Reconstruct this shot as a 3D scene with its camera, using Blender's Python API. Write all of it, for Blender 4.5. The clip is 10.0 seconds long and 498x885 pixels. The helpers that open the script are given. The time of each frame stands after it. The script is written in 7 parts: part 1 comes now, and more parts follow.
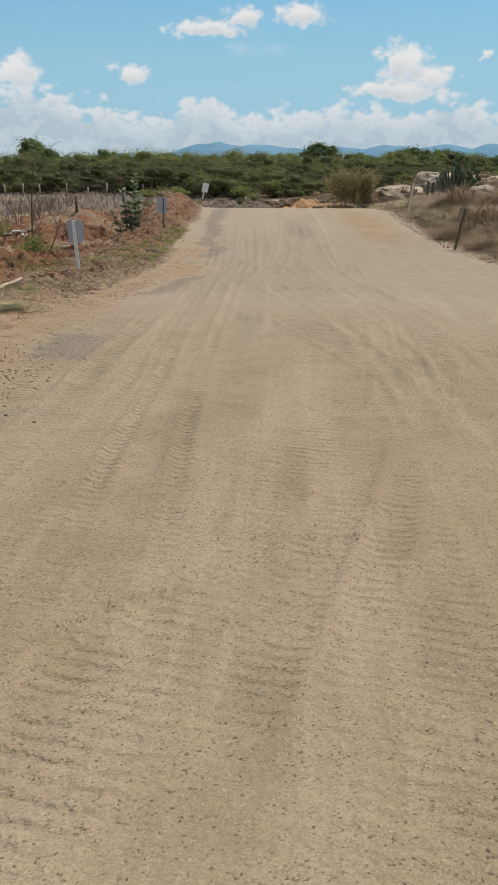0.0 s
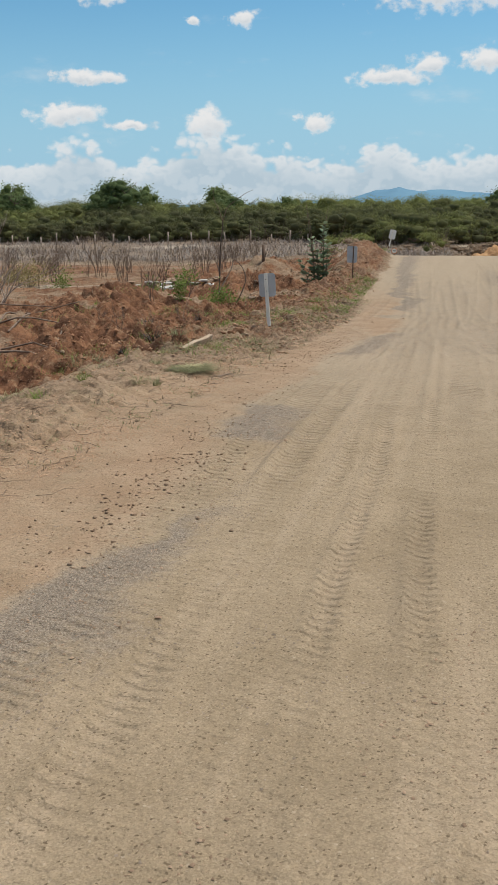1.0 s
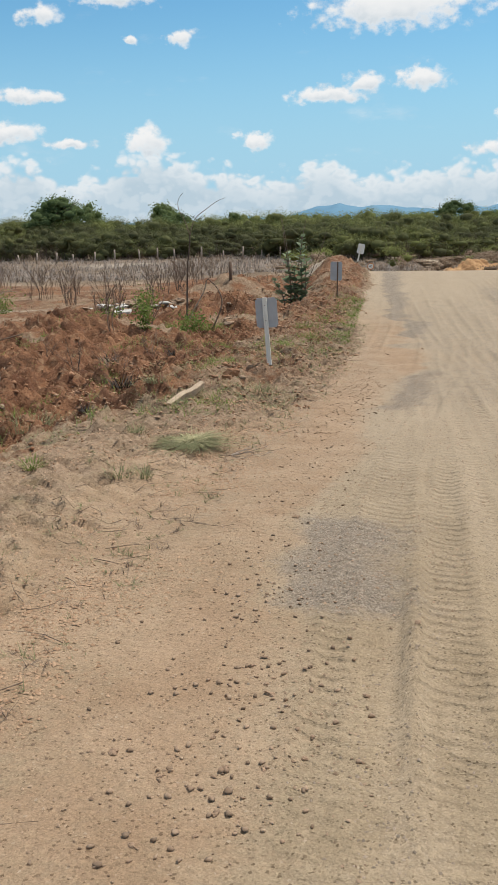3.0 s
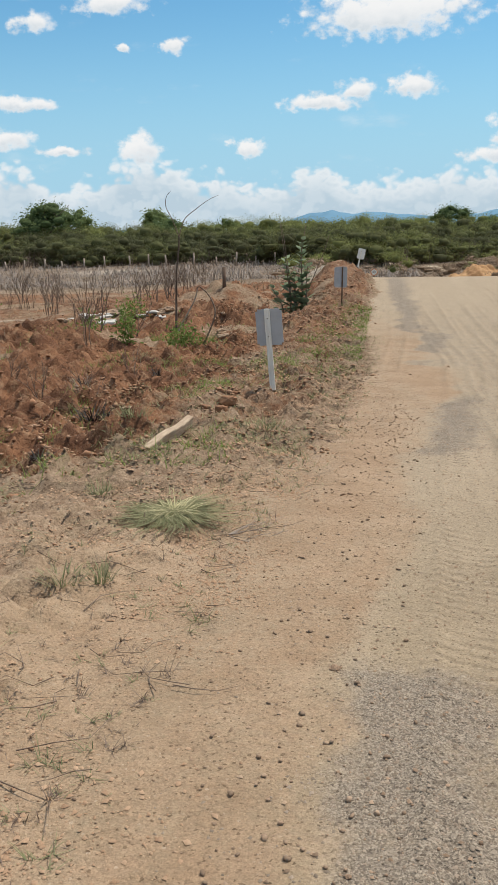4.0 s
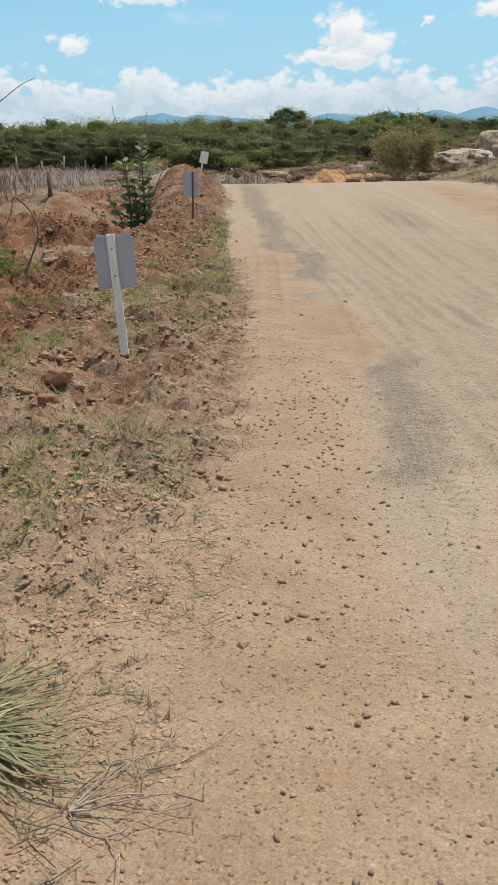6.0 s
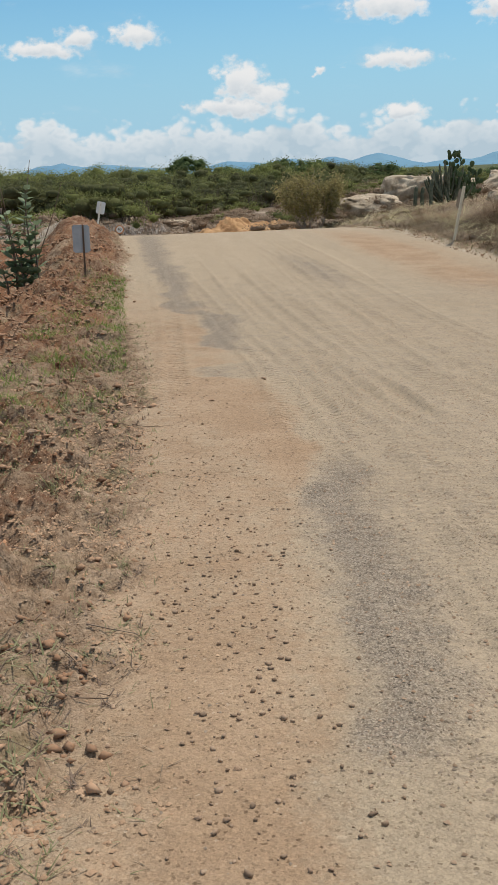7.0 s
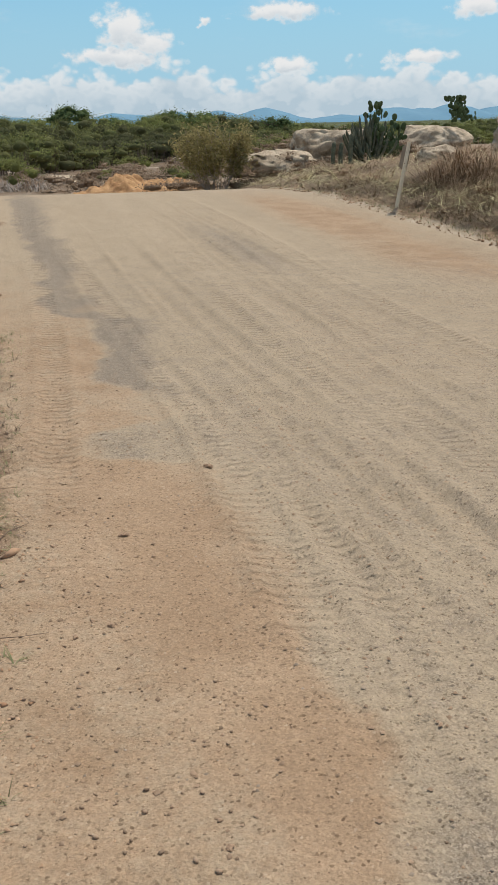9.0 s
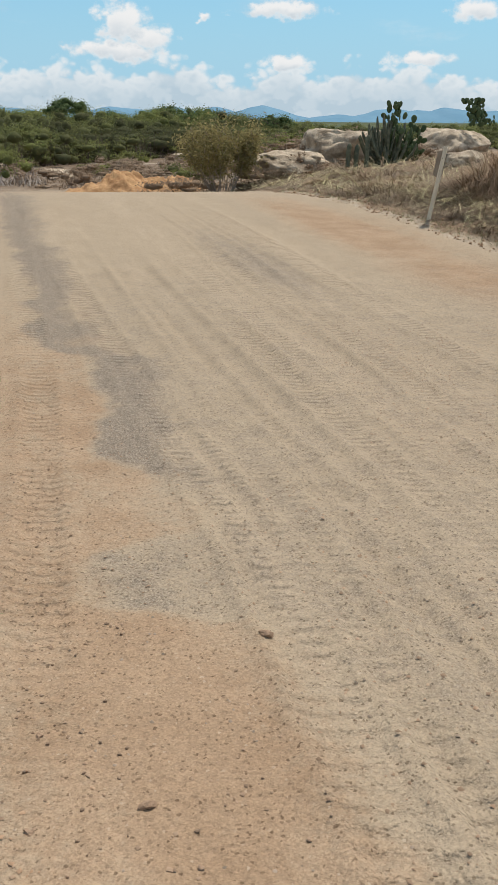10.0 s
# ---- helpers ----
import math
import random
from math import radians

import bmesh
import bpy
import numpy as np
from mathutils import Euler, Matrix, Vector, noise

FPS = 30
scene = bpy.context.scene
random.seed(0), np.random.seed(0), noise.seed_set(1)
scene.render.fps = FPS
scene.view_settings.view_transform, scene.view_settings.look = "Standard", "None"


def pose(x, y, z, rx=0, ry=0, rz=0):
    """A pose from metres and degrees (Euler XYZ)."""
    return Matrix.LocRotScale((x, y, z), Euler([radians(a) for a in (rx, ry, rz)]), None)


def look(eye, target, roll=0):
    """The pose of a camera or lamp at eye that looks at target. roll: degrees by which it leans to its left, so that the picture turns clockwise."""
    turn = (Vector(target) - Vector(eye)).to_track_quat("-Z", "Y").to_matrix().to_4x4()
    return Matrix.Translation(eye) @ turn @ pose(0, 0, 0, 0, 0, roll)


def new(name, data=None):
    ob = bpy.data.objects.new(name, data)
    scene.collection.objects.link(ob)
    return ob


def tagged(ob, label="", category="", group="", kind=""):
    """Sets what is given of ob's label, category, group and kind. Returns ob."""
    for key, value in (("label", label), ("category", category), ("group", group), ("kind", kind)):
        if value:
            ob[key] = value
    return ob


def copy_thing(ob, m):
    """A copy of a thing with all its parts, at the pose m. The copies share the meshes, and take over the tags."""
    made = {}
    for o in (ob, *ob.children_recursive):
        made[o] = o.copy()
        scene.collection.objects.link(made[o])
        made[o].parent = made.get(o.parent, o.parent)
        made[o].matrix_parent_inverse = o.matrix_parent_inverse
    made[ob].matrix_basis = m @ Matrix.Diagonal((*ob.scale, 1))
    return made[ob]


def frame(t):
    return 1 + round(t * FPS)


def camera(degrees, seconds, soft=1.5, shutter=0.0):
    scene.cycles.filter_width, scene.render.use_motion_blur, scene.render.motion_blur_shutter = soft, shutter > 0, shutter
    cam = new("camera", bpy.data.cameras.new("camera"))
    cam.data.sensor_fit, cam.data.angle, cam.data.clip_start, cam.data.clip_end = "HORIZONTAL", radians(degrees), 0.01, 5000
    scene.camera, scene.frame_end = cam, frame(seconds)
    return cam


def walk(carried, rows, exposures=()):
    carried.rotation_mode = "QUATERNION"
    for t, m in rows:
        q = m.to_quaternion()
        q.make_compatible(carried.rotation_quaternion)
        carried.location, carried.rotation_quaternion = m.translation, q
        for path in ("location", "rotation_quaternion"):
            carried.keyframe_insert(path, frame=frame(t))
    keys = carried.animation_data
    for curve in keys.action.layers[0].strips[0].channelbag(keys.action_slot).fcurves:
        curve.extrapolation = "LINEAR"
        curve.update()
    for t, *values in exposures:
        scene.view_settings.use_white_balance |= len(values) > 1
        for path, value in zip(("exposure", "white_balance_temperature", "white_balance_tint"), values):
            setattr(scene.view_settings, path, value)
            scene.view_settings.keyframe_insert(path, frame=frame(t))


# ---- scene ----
cam = camera(30.1, 10.0, soft=0.9)
PATH = [
    (0, (0.048, 0.143, 1.427), (-0.216, 2.034, 0.834), -0.2),
    (0.5, (-0.193, 0.486, 1.53), (-0.605, 2.371, 1.004), 0.9),
    (1, (-0.501, 1.237, 1.468), (-1.126, 3.07, 0.967), -1.0),
    (1.5, (-0.979, 1.903, 1.474), (-1.716, 3.699, 0.995), -0.6),
    (2, (-1.34, 2.46, 1.478), (-2.082, 4.252, 0.992), -2.3),
    (2.5, (-1.687, 3.164, 1.47), (-2.243, 5.029, 1.007), -2.3),
    (2.7, (-1.83, 3.447, 1.423), (-2.363, 5.319, 0.962), -2.0),
    (3.8, (-2.464, 5.567, 1.249), (-2.957, 7.44, 0.748), -1.1),
    (4, (-2.57, 5.804, 1.234), (-3.075, 7.684, 0.778), -1.7),
    (4.5, (-2.788, 6.409, 1.186), (-3.247, 8.281, 0.651), -1.1),
    (5, (-3.039, 7.04, 1.149), (-3.433, 8.907, 0.549), 0.1),
    (5.5, (-3.195, 7.696, 1.104), (-3.509, 9.53, 0.372), -0.9),
    (6, (-3.271, 8.419, 1.102), (-3.437, 10.303, 0.453), -1.3),
    (6.2, (-3.291, 8.713, 1.061), (-3.335, 10.601, 0.403), -2.4),
    (7.3, (-3.345, 10.493, 1.115), (-3.292, 12.417, 0.572), -1.3),
    (7.5, (-3.392, 10.76, 1.138), (-3.291, 12.676, 0.571), 0.2),
    (8, (-3.426, 11.592, 1.092), (-3.302, 13.497, 0.493), -0.6),
    (8.5, (-3.485, 12.415, 1.063), (-3.332, 14.317, 0.465), -0.7),
    (9, (-3.441, 13.192, 1.01), (-3.191, 15.065, 0.353), -1.1),
    (9.5, (-3.492, 14.009, 0.993), (-3.231, 15.891, 0.366), -0.2),
    (10, (-3.524, 14.729, 1.009), (-3.25, 16.597, 0.347), 0.6),
]
walk(cam, [(t, look(eye, target, roll)) for t, eye, target, roll in PATH], [(0, -.28), (1.2, -.2), (2, -.06), (2.6, -.12), (3.2, -.06), (4, -.06), (4.5, -.02), (5.5, .05), (6.2, -.06), (7.5, -.22), (8.5, -.19), (9.2, -.2), (10, -.12)])

# ---- world, sun ----
SUN_UP, SUN_ROUND = 64.5, 42.0


def sky():
    world = bpy.data.worlds.new("sky")
    scene.world = world
    world.use_nodes = True
    n, l = world.node_tree.nodes, world.node_tree.links
    n.clear()

    def node(kind, **values):
        made = n.new(kind)
        for key, value in values.items():
            made.inputs[int(key[1:])].default_value = value
        return made

    def calc(op, a, b=None, c=None):
        made = n.new("ShaderNodeMath")
        made.operation = op
        for i, v in enumerate((a, b, c)):
            if v is None:
                continue
            if isinstance(v, (int, float)):
                made.inputs[i].default_value = v
            else:
                l.new(v, made.inputs[i])
        return made.outputs[0]

    def ramp(v, lo, hi, a=0.0, b=1.0):
        made = n.new("ShaderNodeMapRange")
        made.interpolation_type = "SMOOTHSTEP"
        l.new(v, made.inputs[0])
        for i, x in zip((1, 2, 3, 4), (lo, hi, a, b)):
            made.inputs[i].default_value = x
        return made.outputs[0]

    air = n.new("ShaderNodeTexSky")
    air.sky_type, air.sun_disc = "NISHITA", False
    air.sun_elevation, air.sun_rotation = radians(SUN_UP), radians(SUN_ROUND)
    air.air_density, air.dust_density, air.ozone_density = 1.0, 0.5, 2.0
    where = n.new("ShaderNodeTexCoord")
    split = n.new("ShaderNodeSeparateXYZ")
    l.new(where.outputs["Generated"], split.inputs[0])
    x, y, z = split.outputs
    u = calc("MULTIPLY", calc("ARCTAN2", x, y), 57.2958)
    v = calc("MULTIPLY", calc("ARCSINE", z), 57.2958)
    flat = n.new("ShaderNodeCombineXYZ")
    l.new(u, flat.inputs[0])
    l.new(v, flat.inputs[1])

    def grain(scale, detail, rough, stretch=(1, 1, 1), shift=(0, 0, 0)):
        m = n.new("ShaderNodeMapping")
        l.new(flat.outputs[0], m.inputs[0])
        m.inputs["Scale"].default_value = stretch
        m.inputs["Location"].default_value = shift
        t = n.new("ShaderNodeTexNoise")
        l.new(m.outputs[0], t.inputs["Vector"])
        t.inputs["Scale"].default_value, t.inputs["Detail"].default_value, t.inputs["Roughness"].default_value = scale, detail, rough
        return t
    puff = grain(0.55, 4, 0.5, (1, 1.3, 1))
    small = grain(1.5, 5, 0.55, (1, 1.25, 1), (7, 3, 0))
    heap = grain(0.9, 6, 0.55, (1, 1.25, 1), (3, 8, 0))

    def domes(scale, shift):
        """Round swellings, as on the tops of cumulus."""
        m = n.new("ShaderNodeVectorMath")
        m.operation = "MULTIPLY_ADD"
        l.new(heap.outputs[1], m.inputs[0])
        m.inputs[1].default_value = (0.9, 0.6, 0)
        l.new(flat.outputs[0], m.inputs[2])
        k = n.new("ShaderNodeMapping")
        l.new(m.outputs[0], k.inputs[0])
        k.inputs["Scale"].default_value, k.inputs["Location"].default_value = (1, 1.35, 1), (shift, shift, 0)
        t = n.new("ShaderNodeTexVoronoi")
        t.voronoi_dimensions, t.feature = "2D", "SMOOTH_F1"
        l.new(k.outputs[0], t.inputs["Vector"])
        t.inputs["Scale"].default_value, t.inputs["Smoothness"].default_value = scale, 0.35
        return calc("SUBTRACT", 0.5, t.outputs["Distance"])
    swell = calc("ADD", calc("MULTIPLY", domes(0.75, 4.0), 1.5), calc("MULTIPLY", domes(1.9, 9.0), 0.75))
    swell = calc("ADD", swell, calc("MULTIPLY", calc("SUBTRACT", heap.outputs[0], 0.5), 1.6))
    # the bank of cumulus low over the horizon, which sinks into haze at its foot
    crest = grain(0.2, 3, 0.5, (1, 0, 0), (4.0, 0, 0))
    top = calc("ADD", calc("MULTIPLY", calc("SUBTRACT", crest.outputs[0], 0.5), 2.6), 2.35)
    for at, wide, high in ((-20.6, 2.6, 1.6), (-29.0, 2.4, 1.1), (-11.0, 1.6, 0.9), (-2.2, 2.0, 0.6), (3.6, 1.6, 0.5), (10.0, 1.7, 0.6), (17.5, 2.0, 0.6), (14.0, 1.2, 0.3)):
        off = calc("DIVIDE", calc("SUBTRACT", u, at), wide)
        top = calc("ADD", top, calc("MULTIPLY", calc("EXPONENT", calc("MULTIPLY", calc("MULTIPLY", off, off), -1.0)), high))
    under = calc("ADD", calc("SUBTRACT", top, v), swell)
    bank = calc("MULTIPLY", ramp(under, -0.1, 0.8), 0.82)
    deep = ramp(under, 0.3, 2.2)
    # each swelling is lit on its top and dim towards its foot
    low_dim = calc("MINIMUM", calc("ADD", calc("MULTIPLY", deep, 0.72), calc("MULTIPLY", ramp(swell, 0.5, -0.5), 0.7)), 1.0)
    # cumulus added in the unseen sky, as on a plane above, whitening fill light
    lift = calc("MAXIMUM", z, 0.05)
    plane = n.new("ShaderNodeCombineXYZ")
    l.new(calc("DIVIDE", x, lift), plane.inputs[0])
    l.new(calc("DIVIDE", y, lift), plane.inputs[1])
    field = n.new("ShaderNodeTexNoise")
    l.new(plane.outputs[0], field.inputs["Vector"])
    field.inputs["Scale"].default_value, field.inputs["Detail"].default_value = 1.7, 6
    fill_clouds = calc("MULTIPLY", ramp(field.outputs[0], 0.42, 0.57), ramp(v, 13.0, 19.0, 0.0, 0.95))
    # single clouds: (azimuth, height, half width, half height), in degrees
    singles = [(-10.2, 6.8, 2.7, 0.6), (-8.2, 7.4, 1.8, 0.7), (-5.0, 7.5, 1.9, 0.75), (-14.6, 4.5, 1.2, 0.6), (1.0, 4.9, 1.9, 1.5), (0.8, 3.6, 3.3, 0.9), (2.4, 4.2, 1.6, 1.0), (-27.6, 7.1, 2.8, 0.45), (-29.0, 5.1, 2.6, 0.75),
               (-25.5, 4.5, 1.8, 0.4), (-20.9, 4.5, 1.6, 1.1), (-18.8, 10.2, 1.0, 0.6), (-21.5, 10.0, 0.6, 0.35), (-26.6, 11.3, 1.4, 0.7), (-22.1, 12.3, 2.8, 0.7), (-6.3, 11.4, 6.0, 1.6), (9.4, 8.5, 2.9, 0.9),
               (15.5, 8.1, 1.7, 0.75), (10.0, 5.7, 2.9, 0.6), (5.5, 5.3, 0.6, 0.3), (20.8, 5.7, 2.0, 0.7), (17.6, 3.2, 2.2, 0.6), (10.4, 3.0, 1.9, 0.6)]
    warp = n.new("ShaderNodeVectorMath")
    warp.operation = "MULTIPLY_ADD"
    l.new(puff.outputs[1], warp.inputs[0])
    warp.inputs[1].default_value = (1.6, 0.9, 0)
    l.new(flat.outputs[0], warp.inputs[2])
    warp2 = n.new("ShaderNodeVectorMath")
    warp2.operation = "MULTIPLY_ADD"
    l.new(small.outputs[1], warp2.inputs[0])
    warp2.inputs[1].default_value = (0.8, 0.5, 0)
    l.new(warp.outputs[0], warp2.inputs[2])
    tiny = grain(4.5, 5, 0.6, (1, 1.2, 1), (2, 9, 0))
    frayed = calc("ADD", calc("MULTIPLY", calc("SUBTRACT", small.outputs[0], 0.5), 0.75), calc("MULTIPLY", calc("SUBTRACT", tiny.outputs[0], 0.5), 0.42))
    frayed = calc("ADD", frayed, calc("MULTIPLY", domes(1.1, 2.0), 0.55))
    most, dusk = None, None
    for a, h, half, high in singles:
        m = n.new("ShaderNodeMapping")
        m.vector_type = "TEXTURE"
        l.new(warp2.outputs[0], m.inputs[0])
        m.inputs["Location"].default_value = (a + 1.2, h + 0.7, 0)
        m.inputs["Scale"].default_value = (half, high, 1)
        far = n.new("ShaderNodeVectorMath")
        far.operation = "LENGTH"
        l.new(m.outputs[0], far.inputs[0])
        body = calc("ADD", calc("SUBTRACT", 0.95, far.outputs["Value"]), frayed)
        parts = n.new("ShaderNodeSeparateXYZ")
        l.new(m.outputs[0], parts.inputs[0])
        shade = calc("MULTIPLY", ramp(body, 0.15, 0.8), ramp(parts.outputs[1], 0.3, -0.7, 0.0, 0.85))
        most = body if most is None else calc("MAXIMUM", most, body)
        dusk = shade if dusk is None else calc("MAXIMUM", dusk, shade)
    mass = ramp(most, 0.0, 0.6)
    wisps = calc("MULTIPLY", ramp(grain(0.22, 6, 0.6, (0.6, 1.6, 1), (11, 5, 0)).outputs[0], 0.56, 0.8), 0.4)
    haze = ramp(v, 13.5, 0.5, 0.0, 0.85)
    cover = calc("MAXIMUM", calc("MAXIMUM", calc("MAXIMUM", bank, mass), wisps), fill_clouds)
    dim = calc("ADD", calc("MULTIPLY", dusk, mass), calc("MULTIPLY", low_dim, calc("SUBTRACT", 1.0, mass)))
    tint = n.new("ShaderNodeMix")
    tint.data_type = "RGBA"
    l.new(dim, tint.inputs["Factor"])
    tint.inputs["A"].default_value = (0.935, 0.94, 0.94, 1)
    tint.inputs["B"].default_value = (0.545, 0.645, 0.725, 1)
    low = n.new("ShaderNodeMix")
    low.data_type = "RGBA"
    low.inputs["B"].default_value = (0.405, 0.66, 0.87, 1)
    l.new(haze, low.inputs["Factor"])
    blue = n.new("ShaderNodeVectorMath")
    blue.operation = "MULTIPLY"
    l.new(air.outputs[0], blue.inputs[0])
    blue.inputs[1].default_value = (SKY * 0.70, SKY * 1.17, SKY * 1.29)
    mixed = n.new("ShaderNodeMix")
    mixed.data_type = "RGBA"
    l.new(cover, mixed.inputs["Factor"])
    l.new(blue.outputs[0], low.inputs["A"])
    l.new(low.outputs["Result"], mixed.inputs["A"])
    l.new(tint.outputs["Result"], mixed.inputs["B"])
    back = node("ShaderNodeBackground", _1=1.0)
    l.new(mixed.outputs["Result"], back.inputs[0])
    out = n.new("ShaderNodeOutputWorld")
    l.new(back.outputs[0], out.inputs[0])


SKY = 0.098
sky()
sun_data = bpy.data.lights.new("sun", "SUN")
sun_data.energy, sun_data.angle, sun_data.color = 4.3, radians(0.5), (1.0, 0.945, 0.86)
sun = new("sun", sun_data)
sun.matrix_world = look(Vector((math.sin(radians(SUN_ROUND)) * math.cos(radians(SUN_UP)), math.cos(radians(SUN_ROUND)) * math.cos(radians(SUN_UP)), math.sin(radians(SUN_UP)))) * 60, (0, 0, 0))


# ---- materials ----
class Nodes:
    """A small hand for building node materials."""

    def __init__(self, name):
        self.m = bpy.data.materials.new(name)
        self.m.use_nodes = True
        self.t = self.m.node_tree
        self.bsdf = self.t.nodes["Principled BSDF"]
        self.geo = self.t.nodes.new("ShaderNodeTexCoord").outputs["Object"]

    def put(self, v, socket):
        if isinstance(v, (int, float)):
            socket.default_value = v
        elif isinstance(v, tuple):
            socket.default_value = (*v, 1)[:len(socket.default_value)]
        else:
            self.t.links.new(v, socket)

    def noise(self, scale, detail=4, rough=0.55, stretch=None, colour=False):
        v = self.geo
        if stretch:
            k = self.t.nodes.new("ShaderNodeMapping")
            self.t.links.new(v, k.inputs[0])
            k.inputs["Scale"].default_value = stretch
            v = k.outputs[0]
        k = self.t.nodes.new("ShaderNodeTexNoise")
        self.t.links.new(v, k.inputs["Vector"])
        k.inputs["Scale"].default_value, k.inputs["Detail"].default_value, k.inputs["Roughness"].default_value = scale, detail, rough
        return k.outputs[1 if colour else 0]

    def cells(self, scale, out=0, feature="F1"):
        k = self.t.nodes.new("ShaderNodeTexVoronoi")
        k.feature = feature
        self.t.links.new(self.geo, k.inputs["Vector"])
        k.inputs["Scale"].default_value = scale
        return k.outputs[out]

    def step(self, v, lo, hi, a=0.0, b=1.0):
        k = self.t.nodes.new("ShaderNodeMapRange")
        k.interpolation_type = "SMOOTHSTEP"
        for i, x in enumerate((v, lo, hi, a, b)):
            self.put(x, k.inputs[i])
        return k.outputs[0]

    def calc(self, op, a, b=0.0):
        k = self.t.nodes.new("ShaderNodeMath")
        k.operation = op
        self.put(a, k.inputs[0])
        self.put(b, k.inputs[1])
        return k.outputs[0]

    def mix(self, f, a, b, how="MIX"):
        k = self.t.nodes.new("ShaderNodeMix")
        k.data_type, k.blend_type = "RGBA", how
        self.put(f, k.inputs["Factor"])
        self.put(a, k.inputs["A"])
        self.put(b, k.inputs["B"])
        return k.outputs["Result"]

    def attr(self, name):
        k = self.t.nodes.new("ShaderNodeAttribute")
        k.attribute_name = name
        return k.outputs["Fac"]

    def island(self):
        return self.t.nodes.new("ShaderNodeNewGeometry").outputs["Random Per Island"]

    def chance(self):
        return self.t.nodes.new("ShaderNodeObjectInfo").outputs["Random"]

    def bump(self, v, strength, distance, after=None):
        k = self.t.nodes.new("ShaderNodeBump")
        k.inputs["Strength"].default_value, k.inputs["Distance"].default_value = strength, distance
        self.t.links.new(v, k.inputs["Height"])
        if after:
            self.t.links.new(after, k.inputs["Normal"])
        return k.outputs[0]

    def done(self, colour, rough=0.9, normal=None, sheen=None, metal=0.0, spec=0.3, thin=None):
        self.put(colour, self.bsdf.inputs["Base Color"])
        self.put(rough, self.bsdf.inputs["Roughness"])
        self.put(metal, self.bsdf.inputs["Metallic"])
        self.bsdf.inputs["Specular IOR Level"].default_value = spec
        if normal:
            self.t.links.new(normal, self.bsdf.inputs["Normal"])
        if thin:
            lets = self.t.nodes.new("ShaderNodeBsdfTranslucent")
            self.put(colour, lets.inputs[0])
            both = self.t.nodes.new("ShaderNodeMixShader")
            both.inputs[0].default_value = thin
            self.t.links.new(self.bsdf.outputs[0], both.inputs[1])
            self.t.links.new(lets.outputs[0], both.inputs[2])
            self.t.links.new(both.outputs[0], self.t.nodes["Material Output"].inputs[0])
        return self.m


